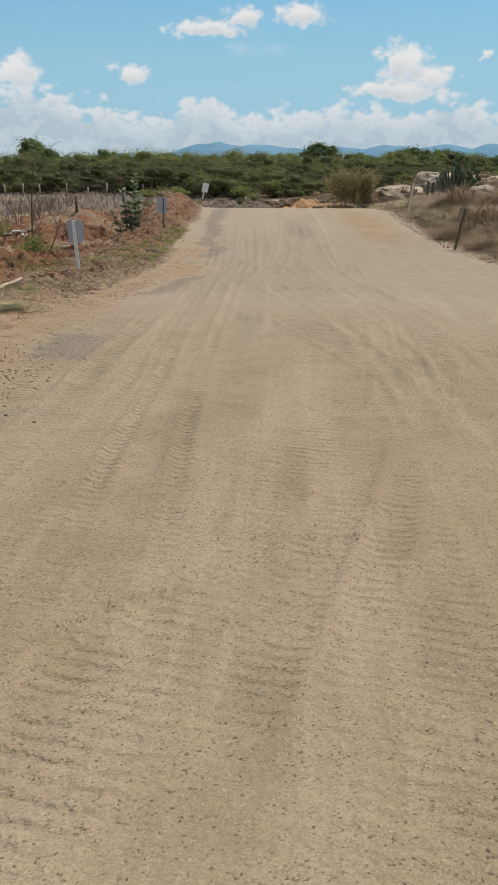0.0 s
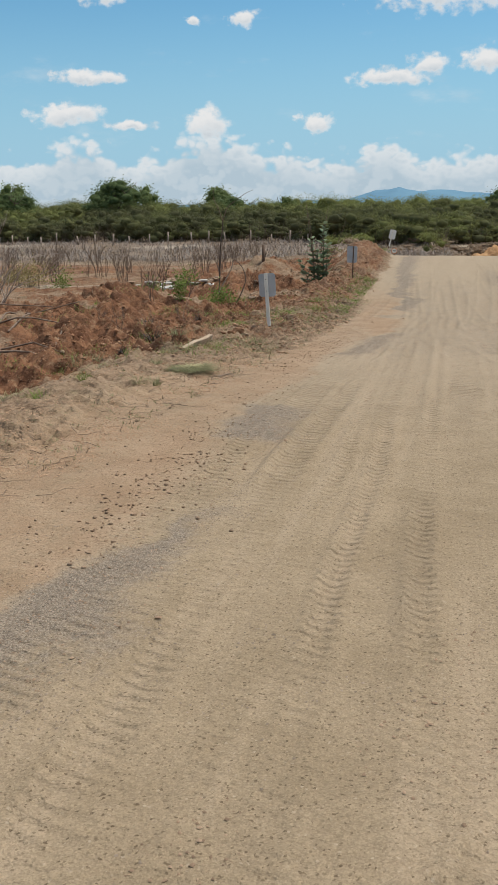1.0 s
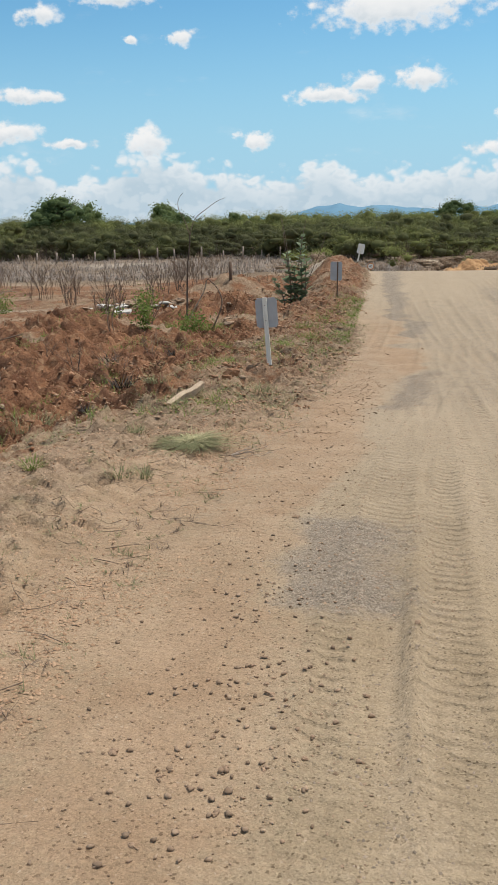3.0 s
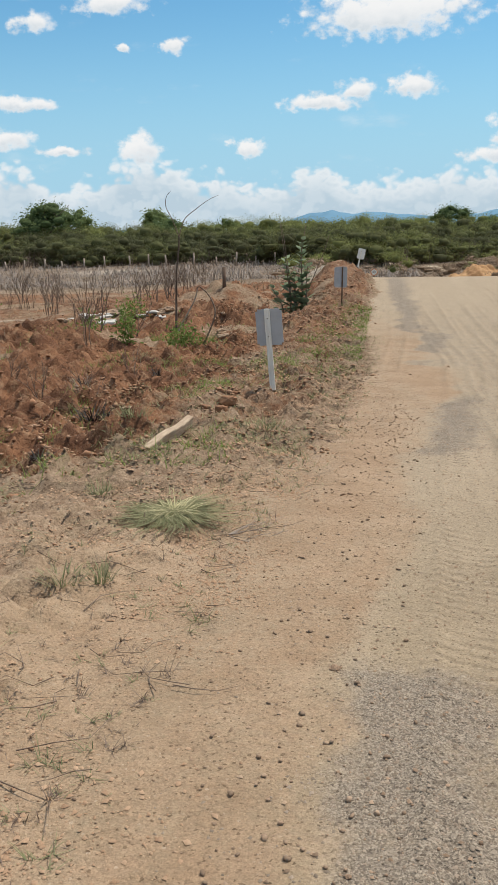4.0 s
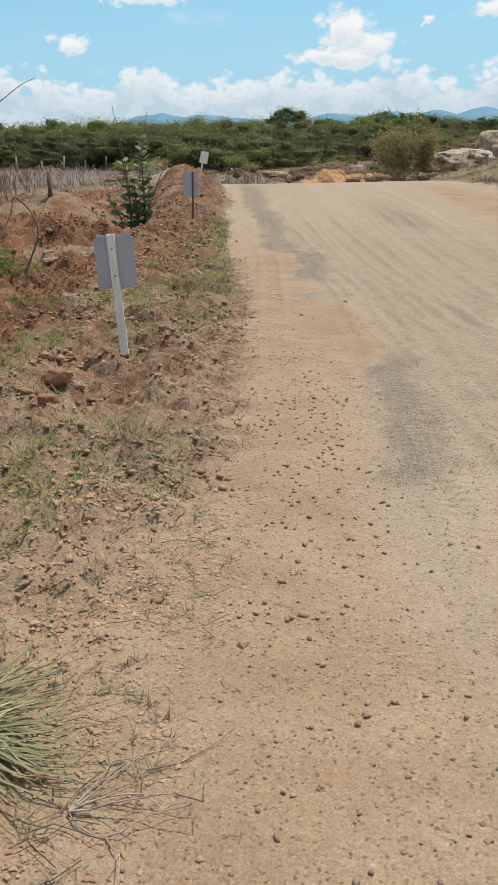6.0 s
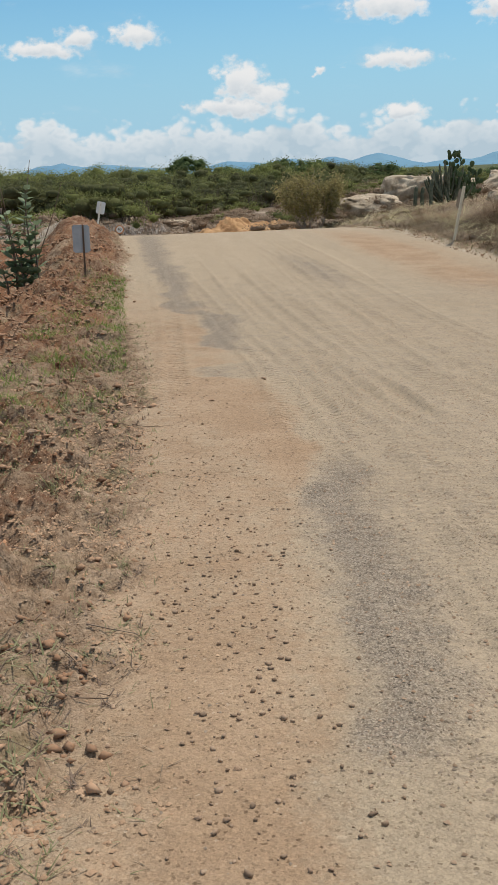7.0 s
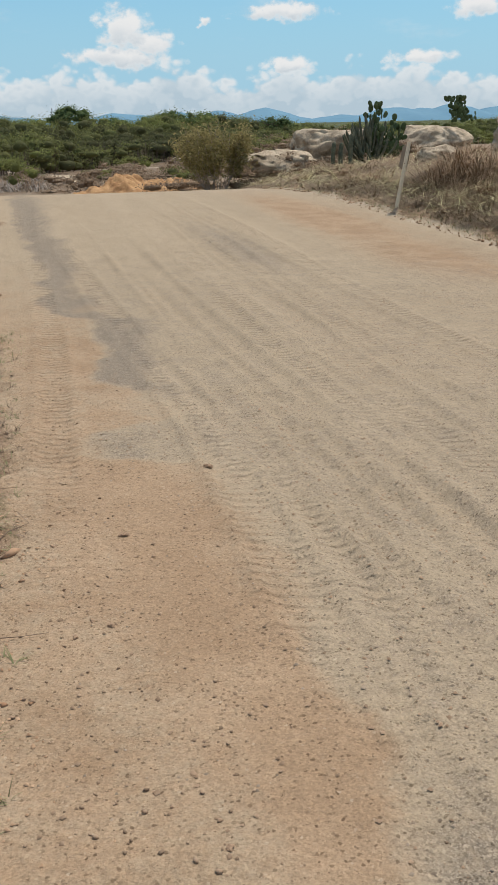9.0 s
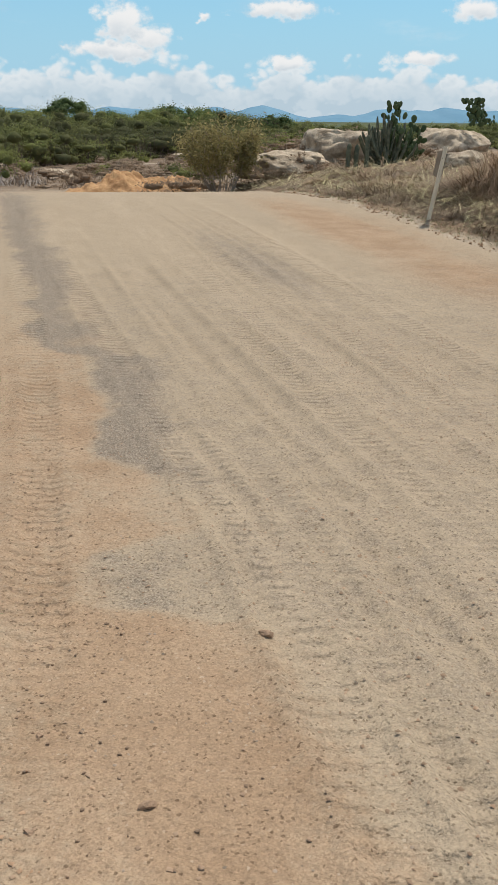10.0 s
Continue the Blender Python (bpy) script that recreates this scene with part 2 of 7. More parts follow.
def earth_material():
    """Tan dust, grey gravel, orange sand, red subsoil and dry litter, mixed by their zones on the ground."""
    k = Nodes("earth")
    broad, mid, fine = k.noise(0.35, 5), k.noise(2.3, 6, 0.6), k.noise(38, 5, 0.7)
    lane = k.t.nodes.new("ShaderNodeCombineXYZ")
    parts = k.t.nodes.new("ShaderNodeSeparateXYZ")
    k.t.links.new(k.geo, parts.inputs[0])
    k.t.links.new(k.attr("lane"), lane.inputs[0])
    k.t.links.new(k.calc("MULTIPLY", parts.outputs[1], 0.055), lane.inputs[1])
    paths = k.t.nodes.new("ShaderNodeTexNoise")
    k.t.links.new(lane.outputs[0], paths.inputs["Vector"])
    paths.inputs["Scale"].default_value, paths.inputs["Detail"].default_value, paths.inputs["Roughness"].default_value = 2.2, 6, 0.65
    streak = paths.outputs[0]
    grit = k.cells(210, 1)
    grit_near = k.cells(210)
    sand = k.mix(k.step(mid, 0.3, 0.7), (0.390, 0.294, 0.186), (0.464, 0.354, 0.230))
    sand = k.mix(k.step(streak, 0.48, 0.64, 0, 0.7), sand, (0.53, 0.406, 0.272))
    sand = k.mix(k.step(streak, 0.47, 0.34, 0, 0.42), sand, (0.335, 0.255, 0.168))
    sand = k.mix(k.step(broad, 0.45, 0.75, 0, 0.5), sand, (0.42, 0.305, 0.188))
    # sand painted paler farther along, for its brightening at a low view angle
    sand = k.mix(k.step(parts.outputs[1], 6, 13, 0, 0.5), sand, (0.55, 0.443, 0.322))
    orange = k.mix(k.step(mid, 0.3, 0.7), (0.418, 0.279, 0.172), (0.508, 0.355, 0.228))
    gravel = k.mix(k.step(grit, 0.1, 0.9), (0.20, 0.158, 0.12), (0.47, 0.385, 0.29))
    red = k.mix(k.step(mid, 0.32, 0.68), (0.19, 0.086, 0.046), (0.37, 0.185, 0.098))
    red = k.mix(k.step(k.noise(26, 5, 0.7), 0.53, 0.63, 0, 0.75), red, (0.115, 0.055, 0.032))
    red = k.mix(k.step(k.noise(0.9, 5, 0.65), 0.5, 0.62, 0, 0.7), red, (0.14, 0.07, 0.042))
    red = k.mix(k.step(k.noise(7, 5, 0.65), 0.52, 0.68, 0, 0.7), red, (0.45, 0.28, 0.165))
    litter = k.mix(k.step(k.noise(16, 6, 0.7), 0.35, 0.65), (0.29, 0.19, 0.12), (0.46, 0.33, 0.22))
    litter = k.mix(k.step(k.noise(3.1, 5), 0.56, 0.72, 0, 0.5), litter, (0.20, 0.18, 0.085))
    litter = k.mix(k.step(k.noise(34, 5, 0.7), 0.54, 0.64, 0, 0.6), litter, (0.15, 0.098, 0.06))
    pale = k.mix(k.step(mid, 0.3, 0.7), (0.44, 0.36, 0.27), (0.60, 0.51, 0.40))
    dull = k.mix(k.step(k.noise(0.8, 6, 0.65), 0.35, 0.65), (0.20, 0.135, 0.085), (0.33, 0.25, 0.18))
    dull = k.mix(k.step(parts.outputs[1], 85, 115), dull, k.mix(k.step(k.noise(0.05, 6, 0.65), 0.4, 0.6), (0.07, 0.085, 0.035), (0.14, 0.15, 0.06)))
    ragged = k.calc("ADD", k.calc("MULTIPLY", k.calc("SUBTRACT", k.noise(5, 6, 0.7), 0.5), 0.9), k.calc("MULTIPLY", k.calc("SUBTRACT", k.noise(24, 5, 0.75), 0.5), 0.9))
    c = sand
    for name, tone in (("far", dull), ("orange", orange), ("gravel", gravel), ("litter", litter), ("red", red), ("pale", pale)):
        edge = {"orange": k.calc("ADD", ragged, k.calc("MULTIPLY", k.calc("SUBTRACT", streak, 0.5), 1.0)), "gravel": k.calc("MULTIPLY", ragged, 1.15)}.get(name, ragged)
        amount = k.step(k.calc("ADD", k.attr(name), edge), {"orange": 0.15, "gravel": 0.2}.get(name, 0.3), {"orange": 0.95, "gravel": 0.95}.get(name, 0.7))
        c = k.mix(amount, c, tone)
    c = k.mix(1.0, c, k.mix(k.step(fine, 0.3, 0.7), (0.65, 0.65, 0.655), (0.775, 0.77, 0.765)), "MULTIPLY")
    c = k.mix(1.0, c, k.mix(k.cells(175, 1), (0.80, 0.79, 0.78), (1.16, 1.16, 1.16)), "MULTIPLY")
    speck = k.cells(130, 1)
    c = k.mix(k.step(speck, 0.76, 0.95, 0, 0.9), c, k.mix(1.0, c, (0.42, 0.385, 0.36), "MULTIPLY"))
    c = k.mix(k.step(speck, 0.12, 0.03, 0, 0.35), c, (0.55, 0.45, 0.34))
    spots = k.step(k.cells(21, 1), 0.93, 0.97, 0, 0.65)
    c = k.mix(k.calc("MULTIPLY", spots, k.step(k.cells(21), 0.012, 0.006)), c, (0.13, 0.10, 0.075))
    rough_zone = k.calc("ADD", k.calc("ADD", k.attr("gravel"), 0.5), k.calc("MULTIPLY", k.attr("red"), 0.6))
    relief = k.calc("MULTIPLY", k.step(grit_near, 0.0, 0.0042, 1, 0), rough_zone)
    wild = k.calc("MINIMUM", k.calc("ADD", k.attr("red"), k.attr("litter")), 1.0)
    # tread lugs: slightly slanted bars across each wheel track, worn away in places
    off, depth = k.attr("tread_s"), k.attr("tread_d")
    bent = k.calc("MULTIPLY", k.calc("SUBTRACT", k.noise(14, 3), 0.5), 0.022)
    along = k.calc("ADD", k.calc("ADD", parts.outputs[1], k.calc("MULTIPLY", off, 0.18)), bent)
    lug = k.calc("ADD", k.calc("MULTIPLY", k.calc("SINE", k.calc("MULTIPLY", along, 82.0)), 0.5), 0.5)
    lug = k.calc("MULTIPLY", k.calc("MULTIPLY", lug, depth), k.step(k.noise(7, 4, 0.65), 0.34, 0.6))
    # crumbs of dry soil
    crumb_size = k.step(k.noise(2.6, 5, 0.65), 0.42, 0.62)
    crumbs = k.calc("MULTIPLY", k.step(k.cells(64), 0.009, 0.003), k.calc("MULTIPLY", k.step(k.cells(64, 1), 0.55, 0.75), k.calc("MULTIPLY", crumb_size, k.calc("ADD", k.calc("MULTIPLY", wild, 0.9), 0.35))))
    b = k.bump(k.calc("MULTIPLY", k.noise(9, 5, 0.62), wild), 0.8, 0.05)
    b = k.bump(lug, 1.0, 0.015, b)
    b = k.bump(crumbs, 1.0, 0.016, b)
    b = k.bump(k.noise(30, 5, 0.62), 0.7, 0.015, b)
    b = k.bump(k.noise(95, 4, 0.65), 0.9, 0.006, b)
    b = k.bump(relief, 1.0, 0.007, b)
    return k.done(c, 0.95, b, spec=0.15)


def plain_material(name, a, b, scale=6, rough=0.8, bump=0.0, stretch=None, spec=0.3, thin=None, island=0.0, random_tone=0.0):
    k = Nodes(name)
    c = k.mix(k.step(k.noise(scale, 6, 0.62, stretch), 0.3, 0.7), a, b)
    if island:
        c = k.mix(k.calc("MULTIPLY", k.island(), island), c, tuple(v * 0.45 for v in a))
    if random_tone:
        c = k.mix(k.calc("MULTIPLY", k.chance(), random_tone), c, tuple(v * 0.5 for v in a))
    return k.done(c, rough, k.bump(k.noise(scale * 4, 5, 0.65, stretch), 0.6, bump) if bump else None, spec=spec, thin=thin)


def leaf_material(name, a, b, c, thin=0.3):
    """Leaves: a tone for each plant, and a little of its own for each leaf."""
    k = Nodes(name)
    base = k.mix(k.step(k.attr("tone"), 0.0, 1.0), a, b)
    base = k.mix(k.calc("MULTIPLY", k.island(), 0.55), base, c)
    return k.done(base, 0.85, spec=0.05, thin=thin)


M = {
    "earth": earth_material(),
    "post_white": plain_material("weathered_white_wood", (0.62, 0.585, 0.515), (0.82, 0.785, 0.715), 9, 0.85, 0.002, (6, 6, 0.5)),
    "post_grey": plain_material("grey_bare_wood", (0.58, 0.49, 0.36), (0.76, 0.67, 0.52), 8, 0.9, 0.003, (7, 7, 0.5)),
    "post_dark": plain_material("dark_brown_wood", (0.10, 0.065, 0.045), (0.17, 0.11, 0.075), 9, 0.9, 0.003, (7, 7, 0.5)),
    "stain": plain_material("soil_stained_wood", (0.12, 0.075, 0.045), (0.24, 0.16, 0.10), 20, 0.95, 0.003),
    "board": plain_material("grey_sheet_metal", (0.36, 0.36, 0.37), (0.44, 0.44, 0.45), 5, 0.55, 0.0, spec=0.4),
    "board_brown": plain_material("weathered_board", (0.24, 0.19, 0.14), (0.33, 0.27, 0.20), 5, 0.8),
    "board_white": plain_material("white_sheet", (0.62, 0.61, 0.59), (0.72, 0.71, 0.69), 5, 0.6),
    "stone": plain_material("dusty_brown_stone", (0.30, 0.19, 0.118), (0.45, 0.305, 0.20), 25, 0.95, 0.004, random_tone=0.35),
    "pebbles": plain_material("small_stones", (0.30, 0.195, 0.125), (0.45, 0.315, 0.21), 30, 0.95, 0.003, island=0.75),
    "gravel": plain_material("grey_gravel", (0.24, 0.18, 0.13), (0.42, 0.325, 0.24), 40, 0.95, 0.002, island=0.7),
    "straw_red": plain_material("reddish_straw", (0.30, 0.19, 0.11), (0.50, 0.355, 0.225), 1.6, 0.85, island=0.7),
    "clod": plain_material("red_clods", (0.25, 0.12, 0.062), (0.44, 0.24, 0.132), 9, 0.95, 0.01, island=0.6),
    "clod_tan": plain_material("tan_clods", (0.33, 0.20, 0.118), (0.49, 0.325, 0.205), 9, 0.95, 0.01, island=0.3),
    "clod_verge": plain_material("red_brown_clods", (0.30, 0.165, 0.092), (0.50, 0.315, 0.195), 1.3, 0.95, 0.01, island=0.45),
    "flat_stone": plain_material("pale_stone", (0.28, 0.18, 0.11), (0.46, 0.33, 0.225), 6, 0.9, 0.01, random_tone=0.4),
    "white_slab": plain_material("white_plaster", (0.40, 0.37, 0.32), (0.56, 0.53, 0.48), 6, 0.9, 0.005),
    "ochre_soil": plain_material("ochre_soil", (0.26, 0.13, 0.055), (0.50, 0.30, 0.145), 3.0, 0.95, 0.03),
    "granite": plain_material("granite", (0.29, 0.22, 0.15), (0.60, 0.485, 0.355), 3.2, 0.9, 0.09, spec=0.2),
    "plank": plain_material("sun_bleached_plank", (0.30, 0.21, 0.14), (0.50, 0.385, 0.27), 7, 0.9, 0.006, (1, 8, 8)),
    "twig": plain_material("dead_twig", (0.13, 0.085, 0.06), (0.25, 0.18, 0.13), 12, 0.9),
    "twig_pale": plain_material("pale_dead_twig", (0.27, 0.20, 0.155), (0.44, 0.36, 0.29), 12, 0.9),
    "bark": plain_material("bark", (0.085, 0.06, 0.045), (0.16, 0.12, 0.09), 9, 0.9, 0.01),
    "char": plain_material("charred_stalk", (0.025, 0.021, 0.018), (0.07, 0.058, 0.048), 12, 0.95),
    "straw": plain_material("straw", (0.215, 0.15, 0.095), (0.41, 0.305, 0.20), 1.6, 0.85, island=0.75),
    "straw_yellow": plain_material("yellow_straw", (0.44, 0.38, 0.19), (0.60, 0.53, 0.29), 9, 0.8, island=0.45),
    "straw_grey": plain_material("grey_dry_grass", (0.25, 0.205, 0.17), (0.41, 0.355, 0.31), 0.25, 0.9, island=0.5),
    "grass": leaf_material("grass", (0.145, 0.158, 0.075), (0.24, 0.245, 0.125), (0.44, 0.38, 0.23), 0.3),
    "grass_green": leaf_material("green_grass", (0.11, 0.17, 0.04), (0.18, 0.25, 0.06), (0.26, 0.28, 0.10), 0.4),
    "wood_leaf": leaf_material("scrub_leaves", (0.112, 0.112, 0.056), (0.30, 0.32, 0.10), (0.118, 0.115, 0.06), 0.42),
    "tree_leaf": leaf_material("tree_leaves", (0.12, 0.165, 0.07), (0.26, 0.31, 0.12), (0.10, 0.13, 0.06), 0.45),
    "brush": leaf_material("dry_brush", (0.30, 0.215, 0.145), (0.46, 0.345, 0.24), (0.25, 0.175, 0.12), 0.35),
    "olive_leaf": leaf_material("olive_leaves", (0.22, 0.195, 0.08), (0.42, 0.35, 0.155), (0.20, 0.155, 0.08), 0.4),
    "thick_leaf": leaf_material("thick_grey_green_leaves", (0.17, 0.225, 0.125), (0.31, 0.37, 0.235), (0.11, 0.15, 0.08), 0.3),
    "cactus": plain_material("cactus_skin", (0.07, 0.08, 0.05), (0.17, 0.165, 0.105), 9, 0.7, 0.004),
    "pad": plain_material("cactus_pad", (0.045, 0.07, 0.025), (0.09, 0.12, 0.045), 7, 0.65, 0.003),
    # the air's blue haze is mixed into this base colour
    "hill": plain_material("haze_blue_hill", (0.13, 0.24, 0.33), (0.16, 0.28, 0.37), 0.004, 1.0, spec=0.0),
    "white_paint": plain_material("white_paint", (0.72, 0.70, 0.66), (0.80, 0.78, 0.74), 6, 0.5),
    "red_paint": plain_material("faded_orange_paint", (0.52, 0.20, 0.07), (0.58, 0.25, 0.09), 6, 0.5),
    "black_paint": plain_material("black_paint", (0.03, 0.03, 0.03), (0.05, 0.05, 0.05), 6, 0.5),
}


# ---- shared builders ----
def part(name, bm, material, parent=None, label="", smooth=True):
    """One mesh object from a bmesh, under a thing or a part."""
    mesh = bpy.data.meshes.new(name)
    bm.to_mesh(mesh)
    bm.free()
    mesh.materials.append(M[material])
    if smooth:
        mesh.polygons.foreach_set("use_smooth", [True] * len(mesh.polygons))
    ob = new(name, mesh)
    ob.parent = parent
    if label:
        tagged(ob, label)
    return ob


def raw(name, verts, faces, material, parent=None, tone=None, smooth=False):
    """One mesh object from arrays; faces all of one length."""
    mesh = bpy.data.meshes.new(name)
    verts, faces = np.asarray(verts, np.float32), np.asarray(faces, np.int32)
    mesh.vertices.add(len(verts))
    mesh.vertices.foreach_set("co", verts.ravel())
    mesh.loops.add(faces.size)
    mesh.loops.foreach_set("vertex_index", faces.ravel())
    mesh.polygons.add(len(faces))
    mesh.polygons.foreach_set("loop_start", np.arange(0, faces.size, faces.shape[1], dtype=np.int32))
    mesh.update(calc_edges=True)
    if tone is not None:
        mesh.attributes.new("tone", "FLOAT", "POINT").data.foreach_set("value", np.asarray(tone, np.float32))
    if smooth:
        mesh.polygons.foreach_set("use_smooth", np.ones(len(faces), bool))
    mesh.materials.append(M[material])
    ob = new(name, mesh)
    ob.parent = parent
    return ob


def hashed(ix, iy, seed):
    h = (ix.astype(np.int64) * 374761393 + iy.astype(np.int64) * 668265263 + seed * 974711) & 0xFFFFFFFF
    h = ((h ^ (h >> 13)) * 1274126177) & 0xFFFFFFFF
    return ((h ^ (h >> 16)) & 0xFFFF) / 65535.0


def value_noise(x, y, seed=0):
    x0, y0 = np.floor(x), np.floor(y)
    fx, fy = x - x0, y - y0
    fx, fy = fx * fx * fx * (fx * (fx * 6 - 15) + 10), fy * fy * fy * (fy * (fy * 6 - 15) + 10)
    a, b = hashed(x0, y0, seed), hashed(x0 + 1, y0, seed)
    c, d = hashed(x0, y0 + 1, seed), hashed(x0 + 1, y0 + 1, seed)
    return (a + (b - a) * fx) * (1 - fy) + (c + (d - c) * fx) * fy - 0.5


def fbm(x, y, octaves=4, seed=0, gain=0.5):
    total, amp = 0.0, 1.0
    for i in range(octaves):
        total = total + amp * value_noise(x * 2 ** i + 17.3 * i, y * 2 ** i - 9.1 * i, seed + i)
        amp *= gain
    return total


def smooth(a, b, v):
    k = np.clip((v - a) / (b - a), 0, 1)
    return k * k * (3 - 2 * k)


def bell(x, y, cx, cy, rx, ry, turn=0.0):
    c, s = math.cos(turn), math.sin(turn)
    dx, dy = x - cx, y - cy
    return np.exp(-(((dx * c + dy * s) / rx) ** 2 + ((dy * c - dx * s) / ry) ** 2))


# ---- the lie of the land ----
ROAD_Y = np.array([-300, -30, 0, 5, 9, 13, 17, 20, 23, 26, 29, 31, 33, 36, 40, 50, 70, 110, 200, 500, 3000, 6000.0])
ROAD_Z = np.array([0.5, .1, -.05, -.15, -.215, -.34, -.52, -.575, -.51, -.385, -.28, -.255, -.33, -.60, -.97, -1.25, -1.38, -1.45, -1.7, -3, -9, -20.0])
FINE_Y = np.arange(-40, 120, 0.25)
FINE_Z = np.convolve(np.pad(np.interp(FINE_Y, ROAD_Y, ROAD_Z), 6, "edge"), np.hanning(15)[1:-1] / np.hanning(15).sum(), "valid")


def road_z(y):
    return np.where((y > -38) & (y < 118), np.interp(y, FINE_Y, FINE_Z), np.interp(y, ROAD_Y, ROAD_Z))


def left_edge(y):
    return np.interp(y, [-60, 3, 7, 11, 14, 18, 22, 26, 30, 34, 40, 50, 70], [-2.2, -3.1, -3.55, -3.70, -3.83, -4.15, -4.6, -4.98, -5.45, -6.2, -8.4, -14, -30])


def right_edge(y):
    return np.interp(y, [-60, 10, 17, 21, 23.5, 26, 29.4, 32, 36, 40, 50, 70], [8.5, 3.35, 2.13, 1.35, .86, .42, 0.0, -.5, -1.6, -3.6, -9, -25])


def land(x, y):
    """The height of the ground without its fine relief."""
    x, y = np.asarray(x, float), np.asarray(y, float)
    z = road_z(y)
    dl, dr = left_edge(y) - x, x - right_edge(y)
    near = 1 - smooth(45, 80, y)
    # the field to the left lies lower, and does not rise with the crest
    flat = np.minimum(z, np.interp(y, [16, 20, 26, 40, 60], [-.50, -.58, -.62, -.78, -1.3]))
    z = z + smooth(1.3, 2.6, dl) * (flat - z) * near
    z = z - near * (0.12 * smooth(0.9, 3.0, dl) + 0.22 * smooth(3.0, 9.0, dl)) + 0.05 * smooth(0.1, 0.9, dl) * near
    # spoil ridge along the road's left edge
    ridge = smooth(20.0, 31.0, y) * (1 - smooth(38, 43, y))
    z = z + ridge * (0.40 + 0.14 * fbm(x * 0.9, y * 0.9, 3, 5)) * np.exp(-((dl - 1.05) / 0.58) ** 2)
    # heaps of red subsoil
    for cx, cy, rx, ry, h, turn in ((-9.0, 18.0, 1.6, 1.5, .50, .2), (-7.6, 13.8, 1.6, 1.3, .20, .3), (-10.5, 14.4, 2.2, 1.5, .42, -.2), (-8.9, 27.4, 1.3, 1.0, .62, 0),
                                    (-7.5, 22.3, 1.0, .8, .50, 0), (-12.5, 16.5, 2.0, 1.3, .34, 0), (-10.9, 26.0, 1.8, .8, .3, 0), (-6.8, 11.0, 1.0, .7, .14, 0)):
        z = z + h * bell(x, y, cx, cy, rx, ry, turn)
    z = z - 0.27 * bell(x, y, -6.9, 25.2, 0.9, 1.6)
    # bank to the right, and the rise with the boulders
    bank = np.interp(y, [-60, 10, 17, 22, 27, 31, 36, 42, 50, 62, 75], [.35, .25, .22, .32, .31, .21, .42, .9, 1.05, .6, 0])
    rise = x - np.maximum(right_edge(y), -1.5)
    z = z + bank * smooth(0.25, 3.2, rise) * (1 - smooth(14, 40, dr)) + 0.25 * smooth(2, 5, rise) * (1 - smooth(14, 40, dr)) * smooth(8, 18, y) * near
    # low swells of the plain
    z = z + smooth(45, 90, y) * 0.5 * fbm(x * 0.03, y * 0.05, 3, 9)
    return z


def floor_z(x, y):
    return float(land(np.array([x]), np.array([y]))[0])


